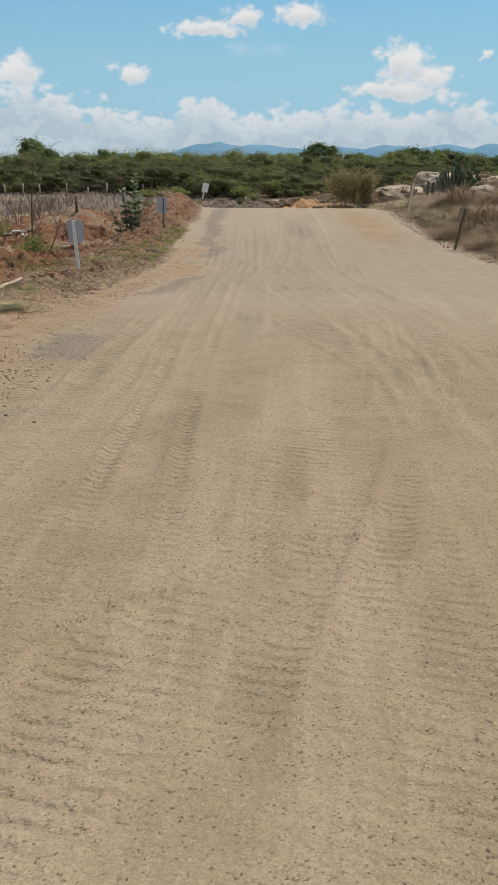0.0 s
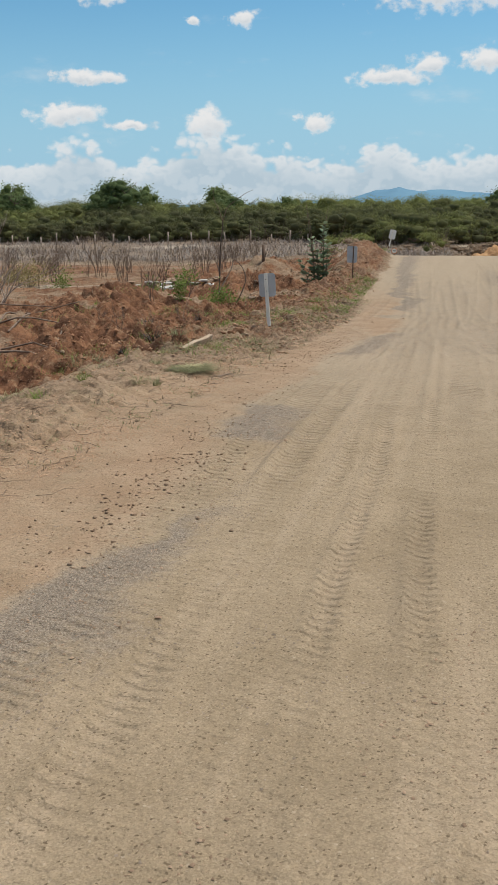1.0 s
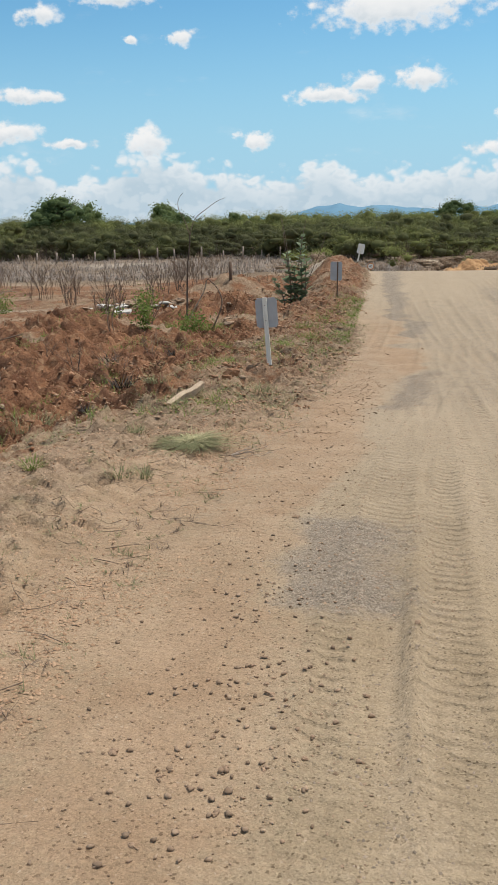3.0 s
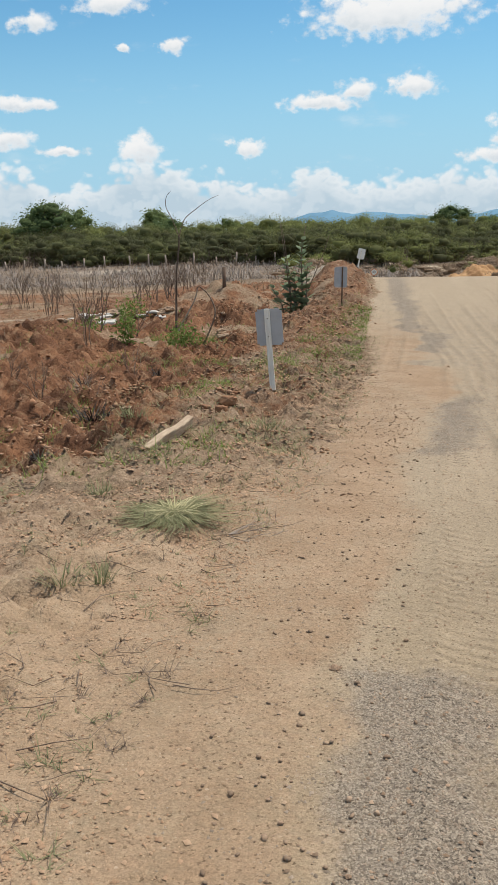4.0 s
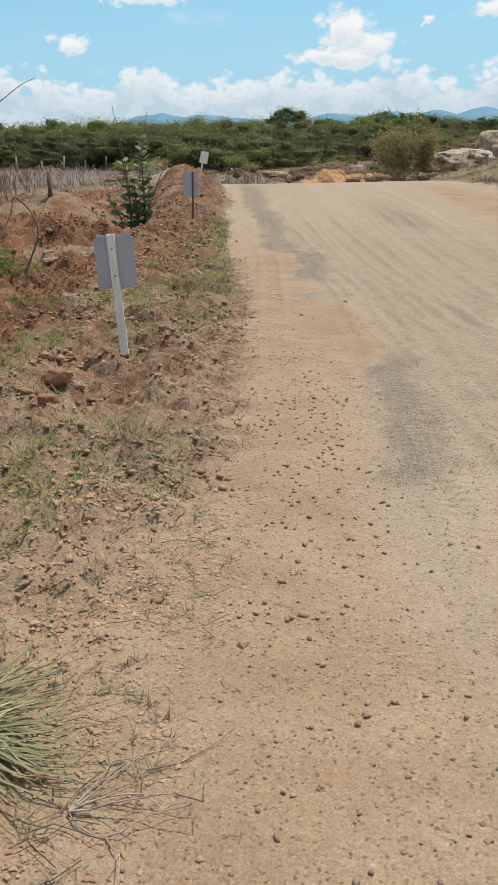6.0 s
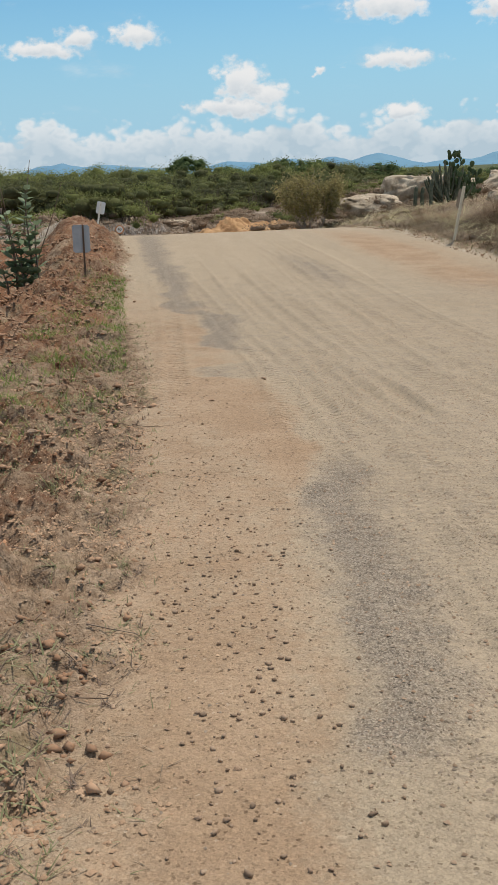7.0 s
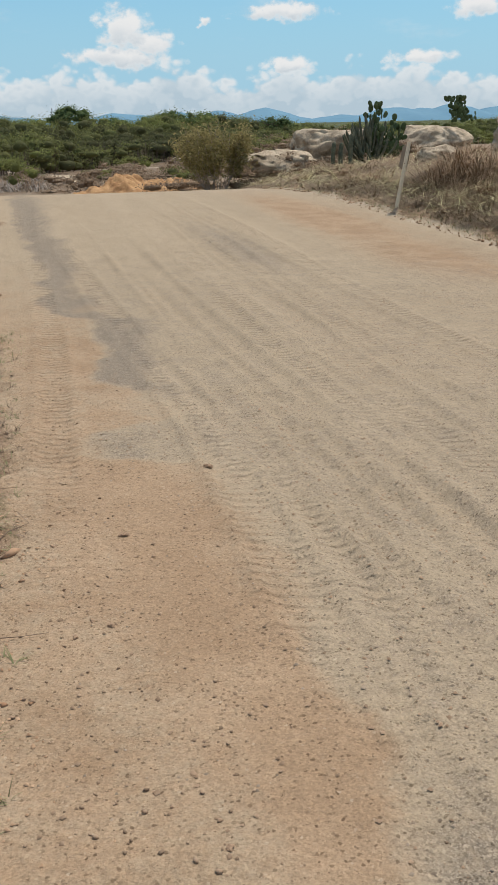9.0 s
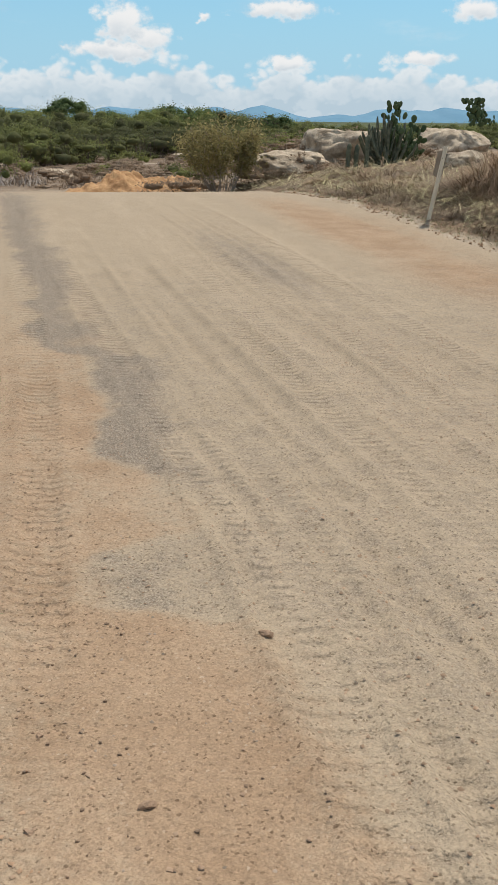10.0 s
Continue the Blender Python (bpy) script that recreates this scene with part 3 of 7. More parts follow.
TRACKS = [  # (points along y, x), half width, depth, lug spacing
    (([2.0, 3.4, 4.9, 6.8, 9, 13, 18, 24], [-.95, -1.17, -1.38, -1.55, -1.85, -2.3, -2.95, -3.9]), .06, 0.023, .12),
    (([2.0, 3.4, 4.9, 6.8, 9, 13, 18, 24], [-1.17, -1.39, -1.60, -1.77, -2.07, -2.52, -3.15, -4.1]), .05, 0.018, .12),
    (([2.0, 3.5, 5.4, 6.5, 9, 13, 18, 24], [-.55, -.78, -1.07, -1.21, -1.5, -1.95, -2.5, -3.4]), .06, 0.021, .11),
    (([2.0, 3.9, 5.2, 7.2, 10, 14, 18, 26], [-1.55, -1.82, -1.98, -2.16, -2.40, -2.8, -3.05, -4.3]), .11, 0.021, .14),
    (([3.0, 5.3, 6.75, 8.4, 11, 15, 18, 24], [-1.92, -2.14, -2.37, -2.55, -2.64, -2.5, -2.6, -3.3]), .09, 0.019, .14),
    (([2.0, 4.9, 6.5, 10, 17, 21, 28], [-.35, -.01, .19, .1, -1.8, -2.05, -2.7]), .13, 0.019, .11),
    (([2.0, 4.9, 6.5, 10, 17, 21, 28], [-.05, .25, .40, .25, -1.5, -1.75, -2.4]), .1, 0.018, .11),
    (([2.0, 4.5, 5.6, 6.5, 10, 16, 18, 24], [.75, .44, .38, .31, -.4, -2.15, -2.2, -2.8]), .09, 0.019, .11),
    (([7.0, 10.0, 14.0, 17.0, 20.0, 28.0], [.3, -.9, -2.1, -2.35, -2.75, -3.9]), .2, 0.019, .12),
    (([3.0, 8.0, 14.0, 17.0, 20.0, 28.0], [.9, .2, -1.2, -1.45, -2.0, -3.2]), .2, 0.018, .12),
    (([15.5, 16.2, 17.0, 20.3, 23.4, 30.0], [-3.7, -3.74, -3.78, -4.0, -4.35, -5.0]), .1, 0.019, .12),
    (([12.0, 17.0, 20.0, 24.0, 31.0], [-.2, -.9, -1.2, -1.6, -2.6]), .22, 0.018, .12),
    (([2.0, 6.0, 9.0, 14.0, 20.0], [1.1, .9, .5, -.3, -.8]), .2, 0.018, .12),
    (([1.2, 2.5, 2.96, 3.4, 4.5, 7.0], [-1.1, -.72, -.5, -.3, -.2, -.1]), .27, 0.02, .12),
    (([1.2, 3.0, 5.0, 7.5, 10.0], [.3, .42, .75, 1.0, .9]), .25, 0.017, .12),
    (([1.2, 3.0, 5.0, 7.5, 10.0, 14.0], [-2.1, -2.2, -2.3, -2.5, -2.6, -2.75]), .16, 0.02, .12),
    (([9.0, 13.0, 17.0, 21.0, 27.0], [-1.3, -1.75, -2.4, -2.9, -3.7]), .22, 0.019, .12),
    (([10.0, 14.0, 18.0, 23.0, 30.0], [.6, -.5, -1.1, -1.7, -2.9]), .2, 0.018, .12),
]


def blocky(x, y, size, seed):
    """Broken soil: each crooked cell at a height of its own."""
    return hashed(np.floor(x / size), np.floor(y / size), seed) - 0.5


def tread(x, y):
    """Of the strongest wheel track at a place: the offset from its middle, and its depth from 0 to 1."""
    offset, depth, second = np.zeros_like(x), np.zeros_like(x), np.zeros_like(x)
    for (ys, xs), half, deep, gap in TRACKS:
        s = x - np.interp(y, ys, xs)
        fade = smooth(ys[0], ys[0] + 0.8, y) * (1 - smooth(ys[-1] - 3, ys[-1], y))
        d = np.exp(-(s / (half * 1.25)) ** 6) * fade * (0.35 + 0.65 * smooth(-0.3, 0.15, fbm(x * 0.8 + deep * 900, y * 0.55, 2, 41))) * deep / 0.021
        offset, second = np.where(d > depth, s, offset), np.maximum(second, np.minimum(d, depth))
        depth = np.maximum(d, depth)
    return offset, np.clip(depth - 1.2 * second, 0, 1.5)


def relief(x, y, zone):
    """The fine relief: tyre treads, washboard, clods and crumbs."""
    h = 0.012 * fbm(x * 1.3, y * 0.8, 3, 21) + 0.008 * fbm(x * 8, y * 8, 2, 31, 0.6)
    for (ys, xs), half, deep, gap in TRACKS:
        s = x - np.interp(y, ys, xs)
        inside = np.exp(-(s / half) ** 6) * smooth(ys[0], ys[0] + 0.8, y) * (1 - smooth(ys[-1] - 3, ys[-1], y))
        keep = smooth(-0.22, 0.18, fbm(x * 0.8 + deep * 900, y * 0.55, 2, 41))
        rim = np.exp(-((np.abs(s) - half * 1.15) / 0.03) ** 2)
        h = h + inside * keep * deep * (0.35 * fbm(x * 9, y * 9, 2, 47) - 0.3) + rim * (0.35 + 0.65 * keep) * deep * 0.75 * smooth(ys[0], ys[0] + 0.8, y) * (1 - smooth(ys[-1] - 3, ys[-1], y))
    # the ridge pushed up by a turning wheel
    arc = y - np.interp(x, [-1.6, -1.07, -.99, -.9, -.67, -.3], [2.2, 2.55, 2.78, 2.96, 3.18, 3.25])
    h = h + 0.04 * np.exp(-(arc / 0.04) ** 2) * smooth(-1.6, -1.2, x) * (1 - smooth(-.8, -.45, x))
    rough = 0.5 * fbm(x * 1.5, y * 1.5, 3, 51) + fbm(x * 4.5, y * 4.5, 4, 53, 0.62)
    lumps = np.abs(fbm(x * 4.5, y * 4.5, 3, 61, 0.55))
    wx, wy = x + 0.14 * fbm(x * 5, y * 5, 2, 75), y + 0.14 * fbm(x * 5 + 9, y * 5, 2, 77)
    blocks = blocky(wx, wy, 0.2, 79) + 0.6 * blocky(wx, wy, 0.09, 83)
    h = h * (1 - zone["wild"]) + zone["wild"] * (0.05 * rough + 0.045 * fbm(x * 9, y * 9, 3, 71, 0.65) + 0.06 * blocks * smooth(-0.25, 0.25, fbm(x * 0.9, y * 0.9, 2, 85)))
    h = h + zone["red"] * (0.145 * rough - 0.06 * lumps + 0.07 * fbm(x * 8, y * 8, 3, 73, 0.65) + 0.06 * blocks)
    return h


EDGE_Y = [2.5, 4.07, 4.67, 5.26, 6.0, 7.2, 7.45, 8.0, 8.6, 10, 11.8, 12.4, 13.3, 14.2, 14.9, 16.5, 17.3, 17.5, 17.9, 18.1, 18.7, 19.1, 20.9, 21.3, 24, 26.4, 29.6, 40]
EDGE_X = [-2.95, -2.68, -2.56, -2.33, -2.35, -2.6, -2.84, -2.98, -3.0, -2.85, -3.1, -2.95, -3.05, -3.02, -2.9, -2.9, -3.1, -3.6, -3.6, -3.2, -3.33, -3.62, -3.68, -4.1, -4.4, -4.85, -5.2, -6.5]


def zones(x, y):
    """Where each kind of soil lies, 0 to 1."""
    dl, dr = left_edge(y) - x, x - right_edge(y)
    wob = 0.35 * fbm(x * 0.9, y * 0.9, 3, 81)
    # bared grey gravel along the line where blown sand ends and the worn road begins
    side = x - np.interp(y, EDGE_Y, EDGE_X) + 0.16 * fbm(x * 3.1, y * 2.2, 4, 97, 0.6)
    wide = np.interp(y, [3, 4.2, 5.3, 7.4, 8.6, 12, 14.2, 15, 17.5, 19, 20.8, 24, 30], [.55, .5, .18, .4, .5, .3, .3, .4, .3, .3, .35, .4, .5])
    bared = np.interp(y, [3, 5.2, 6, 7.2, 7.5, 8.5, 8.8, 11.8, 12.1, 14.3, 15, 17.2, 17.5, 17.9, 18.3, 18.9, 30, 33], [1, 1, .3, 0, 1, 1, 0, 0, .9, 1, .35, .15, .6, .6, .2, 1, .9, .5])
    g = bared * smooth(-0.13, 0.14, side) * (1 - smooth(wide * 0.35, wide * 1.9, side))
    g = np.maximum(g, 0.7 * bell(x, y, -2.0, 24.5, .45, 3.0, .18))
    g = np.maximum(g, 0.40 * smooth(0.0, 0.2, side) * smooth(11, 13, y) * (1 - smooth(22, 28, y)))
    o = np.zeros_like(x)
    for cx, cy, rx, ry, turn in ((-3.45, 16.8, .55, 2.8, .12), (-3.35, 11.5, .3, 2.6, .06), (-3.05, 6.6, .38, 2.2, .1), (-.45, 27.0, .75, 4.2, .15), (.1, 23.5, .8, 2.0, .2), (-3.05, 15.2, .3, 1.2, .05),
                                 (-1.0, 8.6, .5, .9, .2), (-3.6, 19.5, .5, 1.6, .1), (.8, 19.5, .9, 1.8, .2), (-2.7, 3.6, .3, 1.4, .1)):
        o = np.maximum(o, bell(x, y, cx, cy, rx, ry, turn))
    near = 1 - smooth(36, 50, y)
    edge = dl + 0.14 * fbm(x * 4, y * 4, 3, 87) - 0.28 * (1 - smooth(9, 11.5, y)) + 0.22 * smooth(11, 12.5, y) * (1 - smooth(18, 22, y))
    calm = wob * (1 - 0.65 * smooth(10.5, 12.5, y) * (1 - smooth(18, 22, y)))
    wild = np.maximum(smooth(-0.05, 0.35, edge + 0.6 * calm), smooth(0.1, 0.8, dr + wob))
    red = smooth(1.0, 2.0, dl + 1.4 * wob) * near * smooth(9.3, 11.2, y + 2.5 * wob) * (1 - smooth(5.2, 8.5, dl + 2 * wob))
    red = np.maximum(red, 0.9 * smooth(2.2, 3.0, dl + wob) * smooth(18.5, 23, y) * near * (1 - smooth(6, 9, dl)))
    red = np.maximum(red, 0.55 * smooth(0.35, 0.7, dl + wob) * (1 - smooth(1.9, 2.4, dl)) * smooth(19, 23, y) * near)
    for cx, cy, r in ((-7.5, 22.3, 1.6), (-8.9, 27.4, 2.2), (-9.4, 17.2, 3.2), (-12.0, 16.0, 2.4)):
        red = np.maximum(red, smooth(0.25, 0.6, bell(x, y, cx, cy, r, r) + 0.5 * wob))
    brown = smooth(0.0, 0.3, edge + 0.6 * calm) * smooth(10.6, 13.5, y + 2.0 * wob) * near
    red = np.maximum(red, 0.6 * smooth(4.5, 7, dl + wob) * smooth(14, 18, y) * near * (1 - smooth(18, 30, dl)))
    red = np.maximum(red, (0.50 + 0.08 * smooth(17, 21, y)) * brown * smooth(0.1, 0.5, dl + wob))
    litter = np.maximum(brown, smooth(-0.1, 0.75, edge + 0.7 * wob) * near * (0.6 + 0.4 * smooth(9.5, 12, y)) * (1 - 0.6 * red))
    litter = np.maximum(litter, smooth(0.2, 0.9, dr + wob) * near)
    pale = 0.45 * smooth(0.1, 0.25, dr) * (1 - smooth(0.45, 0.9, dr + wob)) * near
    pale = np.maximum(pale, 0.6 * np.exp(-((y - 26.3 - 0.10 * (x + 16)) / 0.5) ** 2) * smooth(-60, -22, -np.abs(x + 18)) * (x < -11.5))
    pale = np.maximum(pale, 0.55 * np.exp(-((y - 52) / 0.9) ** 2) * (x < -10) * (x > -70))
    pale = np.maximum(pale, smooth(0.25, 0.5, fbm(x * 0.12, y * 0.2, 3, 91)) * smooth(44, 52, y) * (1 - smooth(80, 90, y)) * 0.7)
    pale = np.maximum(pale, 1.1 * bell(x, y, -7.95, 34.6, 0.55, 3.0, 0.12))
    red = red * (0.25 + 0.75 * smooth(-0.30, 0.12, fbm(x * 0.75, y * 0.75, 4, 95) + 0.12))
    warm = 0.69 * smooth(-1.35, -0.5, dl + 0.5 * wob) * (1 - smooth(20, 26, y))
    blown = np.where(y < 21, 1 - smooth(-0.12, 0.14, side), 1.0)
    o, warm = np.maximum(o, warm) * blown, warm * blown
    return {"lane": x - 0.5 * (left_edge(y) + right_edge(y)), "gravel": g * (1 - wild), "orange": np.maximum(o * (1 - wild), warm), "red": red * (1 - pale), "litter": litter, "pale": pale, "far": (1 - near), "wild": wild}


def lines(spans):
    """Grid lines: (end, first step, growth) from a start."""
    at = [spans[0]]
    for end, step, grow in spans[1:]:
        while at[-1] < end:
            at.append(at[-1] + step)
            step *= grow
    return at


def ground():
    right = lines([-4.3, (0.9, 0.03, 1), (4.2, 0.05, 1), (5200, 0.06, 1.13)])
    left = lines([4.3, (7.6, 0.046, 1), (11.2, 0.075, 1), (5200, 0.06, 1.13)])
    xs = np.array([-v for v in left[:0:-1]] + right)
    ahead = lines([2.0, (9, 0.023, 1), (20, 0.034, 1), (34, 0.07, 1), (5200, 0.07, 1.06)])
    behind = lines([-2.0, (400, 0.05, 1.2)])
    ys = np.array([-v for v in behind[:0:-1]] + ahead)
    gx, gy = np.meshgrid(xs, ys)
    zone = zones(gx, gy)
    gz = land(gx, gy)
    close = (gy > -4) & (gy < 60) & (np.abs(gx + 4) < 30)
    fine = np.zeros_like(gz)
    fine[close] = relief(gx[close], gy[close], {k: v[close] for k, v in zone.items()})
    gz = gz + fine
    zone["tread_s"], zone["tread_d"] = tread(gx, gy)
    ny, nx = gx.shape
    index = np.arange(ny * nx).reshape(ny, nx)
    quads = np.stack([index[:-1, :-1], index[:-1, 1:], index[1:, 1:], index[1:, :-1]], -1)
    mid = (zone["wild"][:-1, :-1] + zone["wild"][1:, 1:]) / 2
    cy = gy[:-1, :-1]
    on_road = (mid < 0.35) & (cy < 46) & (cy > -60)
    co = np.stack([gx, gy, gz], -1).reshape(-1, 3)
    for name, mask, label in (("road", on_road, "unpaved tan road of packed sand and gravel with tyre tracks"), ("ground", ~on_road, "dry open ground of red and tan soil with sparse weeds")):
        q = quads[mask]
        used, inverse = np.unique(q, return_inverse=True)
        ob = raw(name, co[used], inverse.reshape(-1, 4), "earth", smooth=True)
        for key in ("tread_s", "tread_d", "lane", "gravel", "orange", "red", "litter", "pale", "far"):
            ob.data.attributes.new(key, "FLOAT", "POINT").data.foreach_set("value", zone[key].ravel()[used].astype(np.float32))
        tagged(ob, label, name, kind="structure")


ground()

rng = np.random.default_rng(7)


def surface(x, y):
    """The height of the ground with its fine relief, at arrays of places."""
    x, y = np.asarray(x, float), np.asarray(y, float)
    return land(x, y) + relief(x, y, zones(x, y))


def lie(x, y):
    return float(surface(np.array([x]), np.array([y]))[0])


def top_level(name, x, y, z, label, category, group="", turn=0.0):
    ob = new(name)
    ob.empty_display_size = 0.1
    ob.matrix_world = pose(x, y, z, 0, 0, turn)
    return tagged(ob, label, category, group)


# ---- loose stones ----
T = (1 + 5 ** 0.5) / 2
ICO_V = np.array([(-1, T, 0), (1, T, 0), (-1, -T, 0), (1, -T, 0), (0, -1, T), (0, 1, T), (0, -1, -T), (0, 1, -T), (T, 0, -1), (T, 0, 1), (-T, 0, -1), (-T, 0, 1)]) / math.hypot(1, T)
ICO_F = np.array([0, 11, 5, 0, 5, 1, 0, 1, 7, 0, 7, 10, 0, 10, 11, 1, 5, 9, 5, 11, 4, 11, 10, 2, 10, 7, 6, 7, 1, 8, 3, 9, 4, 3, 4, 2, 3, 2, 6, 3, 6, 8, 3, 8, 9, 4, 9, 5, 2, 4, 11, 6, 2, 10, 8, 6, 7, 9, 8, 1]).reshape(-1, 3)
OCT_V = np.array([(1, 0, 0), (0, 1, 0), (-1, 0, 0), (0, -1, 0), (0, 0, 1), (0, 0, -1.0)])
OCT_F = np.array([(0, 1, 4), (1, 2, 4), (2, 3, 4), (3, 0, 4), (1, 0, 5), (2, 1, 5), (3, 2, 5), (0, 3, 5)])
PYR_V = np.array([(1, 0.1, -0.3), (0.2, 0.9, -0.3), (-0.9, 0.3, -0.3), (-0.1, -1, -0.3), (0.15, 0.1, 0.8)])
PYR_F = np.array([(0, 1, 4), (1, 2, 4), (2, 3, 4), (3, 0, 4)])


def scatter(name, x, y, r, material, label, category, flat=0.75, sink=0.15, base=(ICO_V, ICO_F), jag=0.3):
    """Many loose bits of rock or soil, too many to count, as one object."""
    v, f = base
    n = len(x)
    z = surface(x, y)
    a = rng.uniform(0, 2 * np.pi, n)
    k = v[None] * (1 + rng.uniform(-jag, jag, (n, len(v), 1))) * r[:, None, None]
    k = k * np.stack([rng.uniform(0.8, 1.35, n), rng.uniform(0.7, 1.1, n), rng.uniform(flat * 0.7, flat * 1.25, n)], -1)[:, None]
    c, s = np.cos(a)[:, None], np.sin(a)[:, None]
    verts = np.stack([k[..., 0] * c - k[..., 1] * s + x[:, None], k[..., 0] * s + k[..., 1] * c + y[:, None], k[..., 2] + (z + r * flat * (1 - 2 * sink))[:, None]], -1)
    faces = f[None] + (np.arange(n) * len(v))[:, None, None]
    ob = raw(name, verts.reshape(-1, 3), faces.reshape(-1, 3), material)
    return tagged(ob, label, category, kind="stuff")


def strip_x(y):
    """The middle of the band of loose stones beside the road."""
    return np.interp(y, [4, 5.5, 6.6, 8, 10, 12, 14, 17, 20, 24], [-2.6, -2.72, -2.78, -3.02, -3.2, -3.33, -3.42, -3.75, -3.95, -4.2])


def loose_stones():
    n = 3600
    y = rng.uniform(4.6, 21, n)
    keep = rng.uniform(0, 1, n) < 0.35 + 0.65 * (np.exp(-((y - 6.3) / 1.1) ** 2) + np.exp(-((y - 13.2) / 2.2) ** 2))
    y = y[keep]
    x = strip_x(y) + rng.normal(0, 0.21, len(y))
    scatter("small_stones", x, y, (0.0035 + 0.0085 * rng.power(0.45, len(y))) * np.interp(y, [4, 8, 9, 11.5, 14, 16], [1.05, 0.95, 0.78, 0.85, 0.72, 0.55]), "pebbles", "loose small brown stones strewn along the road's sandy edge", "stones", flat=0.62, jag=0.5)
    n = 84000
    y = 1.8 + 20 * rng.power(0.75, n)
    x = rng.uniform(-4.4, 2.2, n)
    clear = fbm(x * 1.2, y * 0.5, 3, 101) > -0.12
    x, y = x[clear], y[clear]
    scatter("road_grit", x, y, 0.0018 + 0.0068 * rng.power(0.24, len(x)), "pebbles", "fine brown grit lying on the packed sandy road", "grit", base=(PYR_V, PYR_F))
    # grey crushed gravel
    n = 230000
    y = rng.uniform(2.5, 26, n)
    x = left_edge(y) + rng.uniform(0.2, 3.2, n)
    dense = np.clip(zones(x, y)["gravel"] + 0.5 * fbm(x * 4, y * 4, 3, 103), 0, 1) ** 1.3
    keep = rng.uniform(0, 1, n) < dense * np.interp(y, [2, 9, 16, 26], [1, 0.9, 0.45, 0.1])
    x, y = x[keep][:40000], y[keep][:40000]
    scatter("gravel", x, y, 0.0025 + 0.005 * rng.power(0.7, len(x)), "gravel", "crushed grey gravel showing through the sand", "gravel", base=(PYR_V, PYR_F), sink=0.3)
    # clods on the dug-up earth
    n = 44000
    x, y = rng.uniform(-13.5, -3.9, n), 9 + 22 * rng.power(0.8, n)
    zone = zones(x, y)
    keep = rng.uniform(0, 1, n) < zone["red"] * 0.9 * (0.5 + fbm(x * 1.1, y * 1.1, 3, 105))
    x, y = x[keep], y[keep]
    r = 0.006 + 0.11 * (1 - rng.power(9.0, len(x))) ** 1.3
    scatter("red_clods", x, y, r, "clod", "crumbled clods of dug-up red subsoil", "clods", flat=0.5, sink=0.35, jag=0.6)
    n = 52000
    y = 6 + 23 * rng.uniform(0, 1, n)
    x = left_edge(y) + 0.35 - rng.uniform(0, 1, n) ** 0.8 * 3.2
    keep = rng.uniform(0, 1, n) < (0.4 + 1.3 * fbm(x * 1.6, y * 1.6, 4, 107)) * smooth(-0.15, 0.35, left_edge(y) - x + 0.2 * smooth(11, 12.5, y) * (1 - smooth(17, 19, y)) - 0.1)
    x, y = x[keep], y[keep]
    scatter("verge_crumbs", x, y, (0.003 + 0.03 * (1 - rng.power(3.0, len(x)))) * np.interp(y, [6, 10, 12, 14, 18, 22], [0.3, 0.55, 1.15, 1.3, 1.25, 1.3]), "clod_verge", "red-brown crumbs of soil and small stones on the dry verge", "crumbs", flat=0.55, sink=0.3, jag=0.5, base=(OCT_V, OCT_F))
    # crumbled crust, in patches, where the verge meets the road
    n = 90000
    y = 6.0 + 11 * rng.uniform(0, 1, n)
    x = left_edge(y) + 0.45 - rng.gamma(2.0, 0.5, n)
    keep = rng.uniform(0, 1, n) < np.clip(0.28 + 1.9 * fbm(x * 2.2, y * 2.2, 4, 109), 0.04, 1) * smooth(-0.45, 0.3, left_edge(y) - x)
    x, y = x[keep][:40000], y[keep][:40000]
    scatter("soil_crust", x, y, 0.002 + 0.011 * (1 - rng.power(2.5, len(x))), "clod_tan", "fine crumbled crust of tan soil on the verge", "crumbs", flat=0.7, jag=0.4, base=(PYR_V, PYR_F))
    n = 800
    y = rng.uniform(17, 33, n)
    x = right_edge(y) + 0.15 + rng.gamma(2.0, 0.14, n)
    scatter("pale_stones", x, y, 0.007 + 0.03 * (1 - rng.power(5.0, n)), "clod_tan", "pale broken stones along the road's grassy edge", "stones")


def stone_mesh(seed, flat=0.6, cuts=1):
    bm = bmesh.new()
    bmesh.ops.create_icosphere(bm, subdivisions=cuts + 1, radius=1)
    roll = random.Random(seed * 17 + 3)
    sides = [(Vector((roll.gauss(0, 1), roll.gauss(0, 1), roll.gauss(0, 0.8))).normalized(), roll.uniform(0.5, 0.85)) for i in range(9)]
    for v in bm.verts:
        for way, reach in sides:
            v.co -= way * max(0.0, v.co.dot(way) - reach)
        k = 1 + 0.55 * noise.noise(v.co * 1.1 + Vector((seed * 7.1, 0, 0))) + 0.12 * noise.noise(v.co * 3 + Vector((0, seed * 3.3, 0)))
        v.co *= k
        v.co.z *= flat
        v.co.x *= 1.2
    return bm


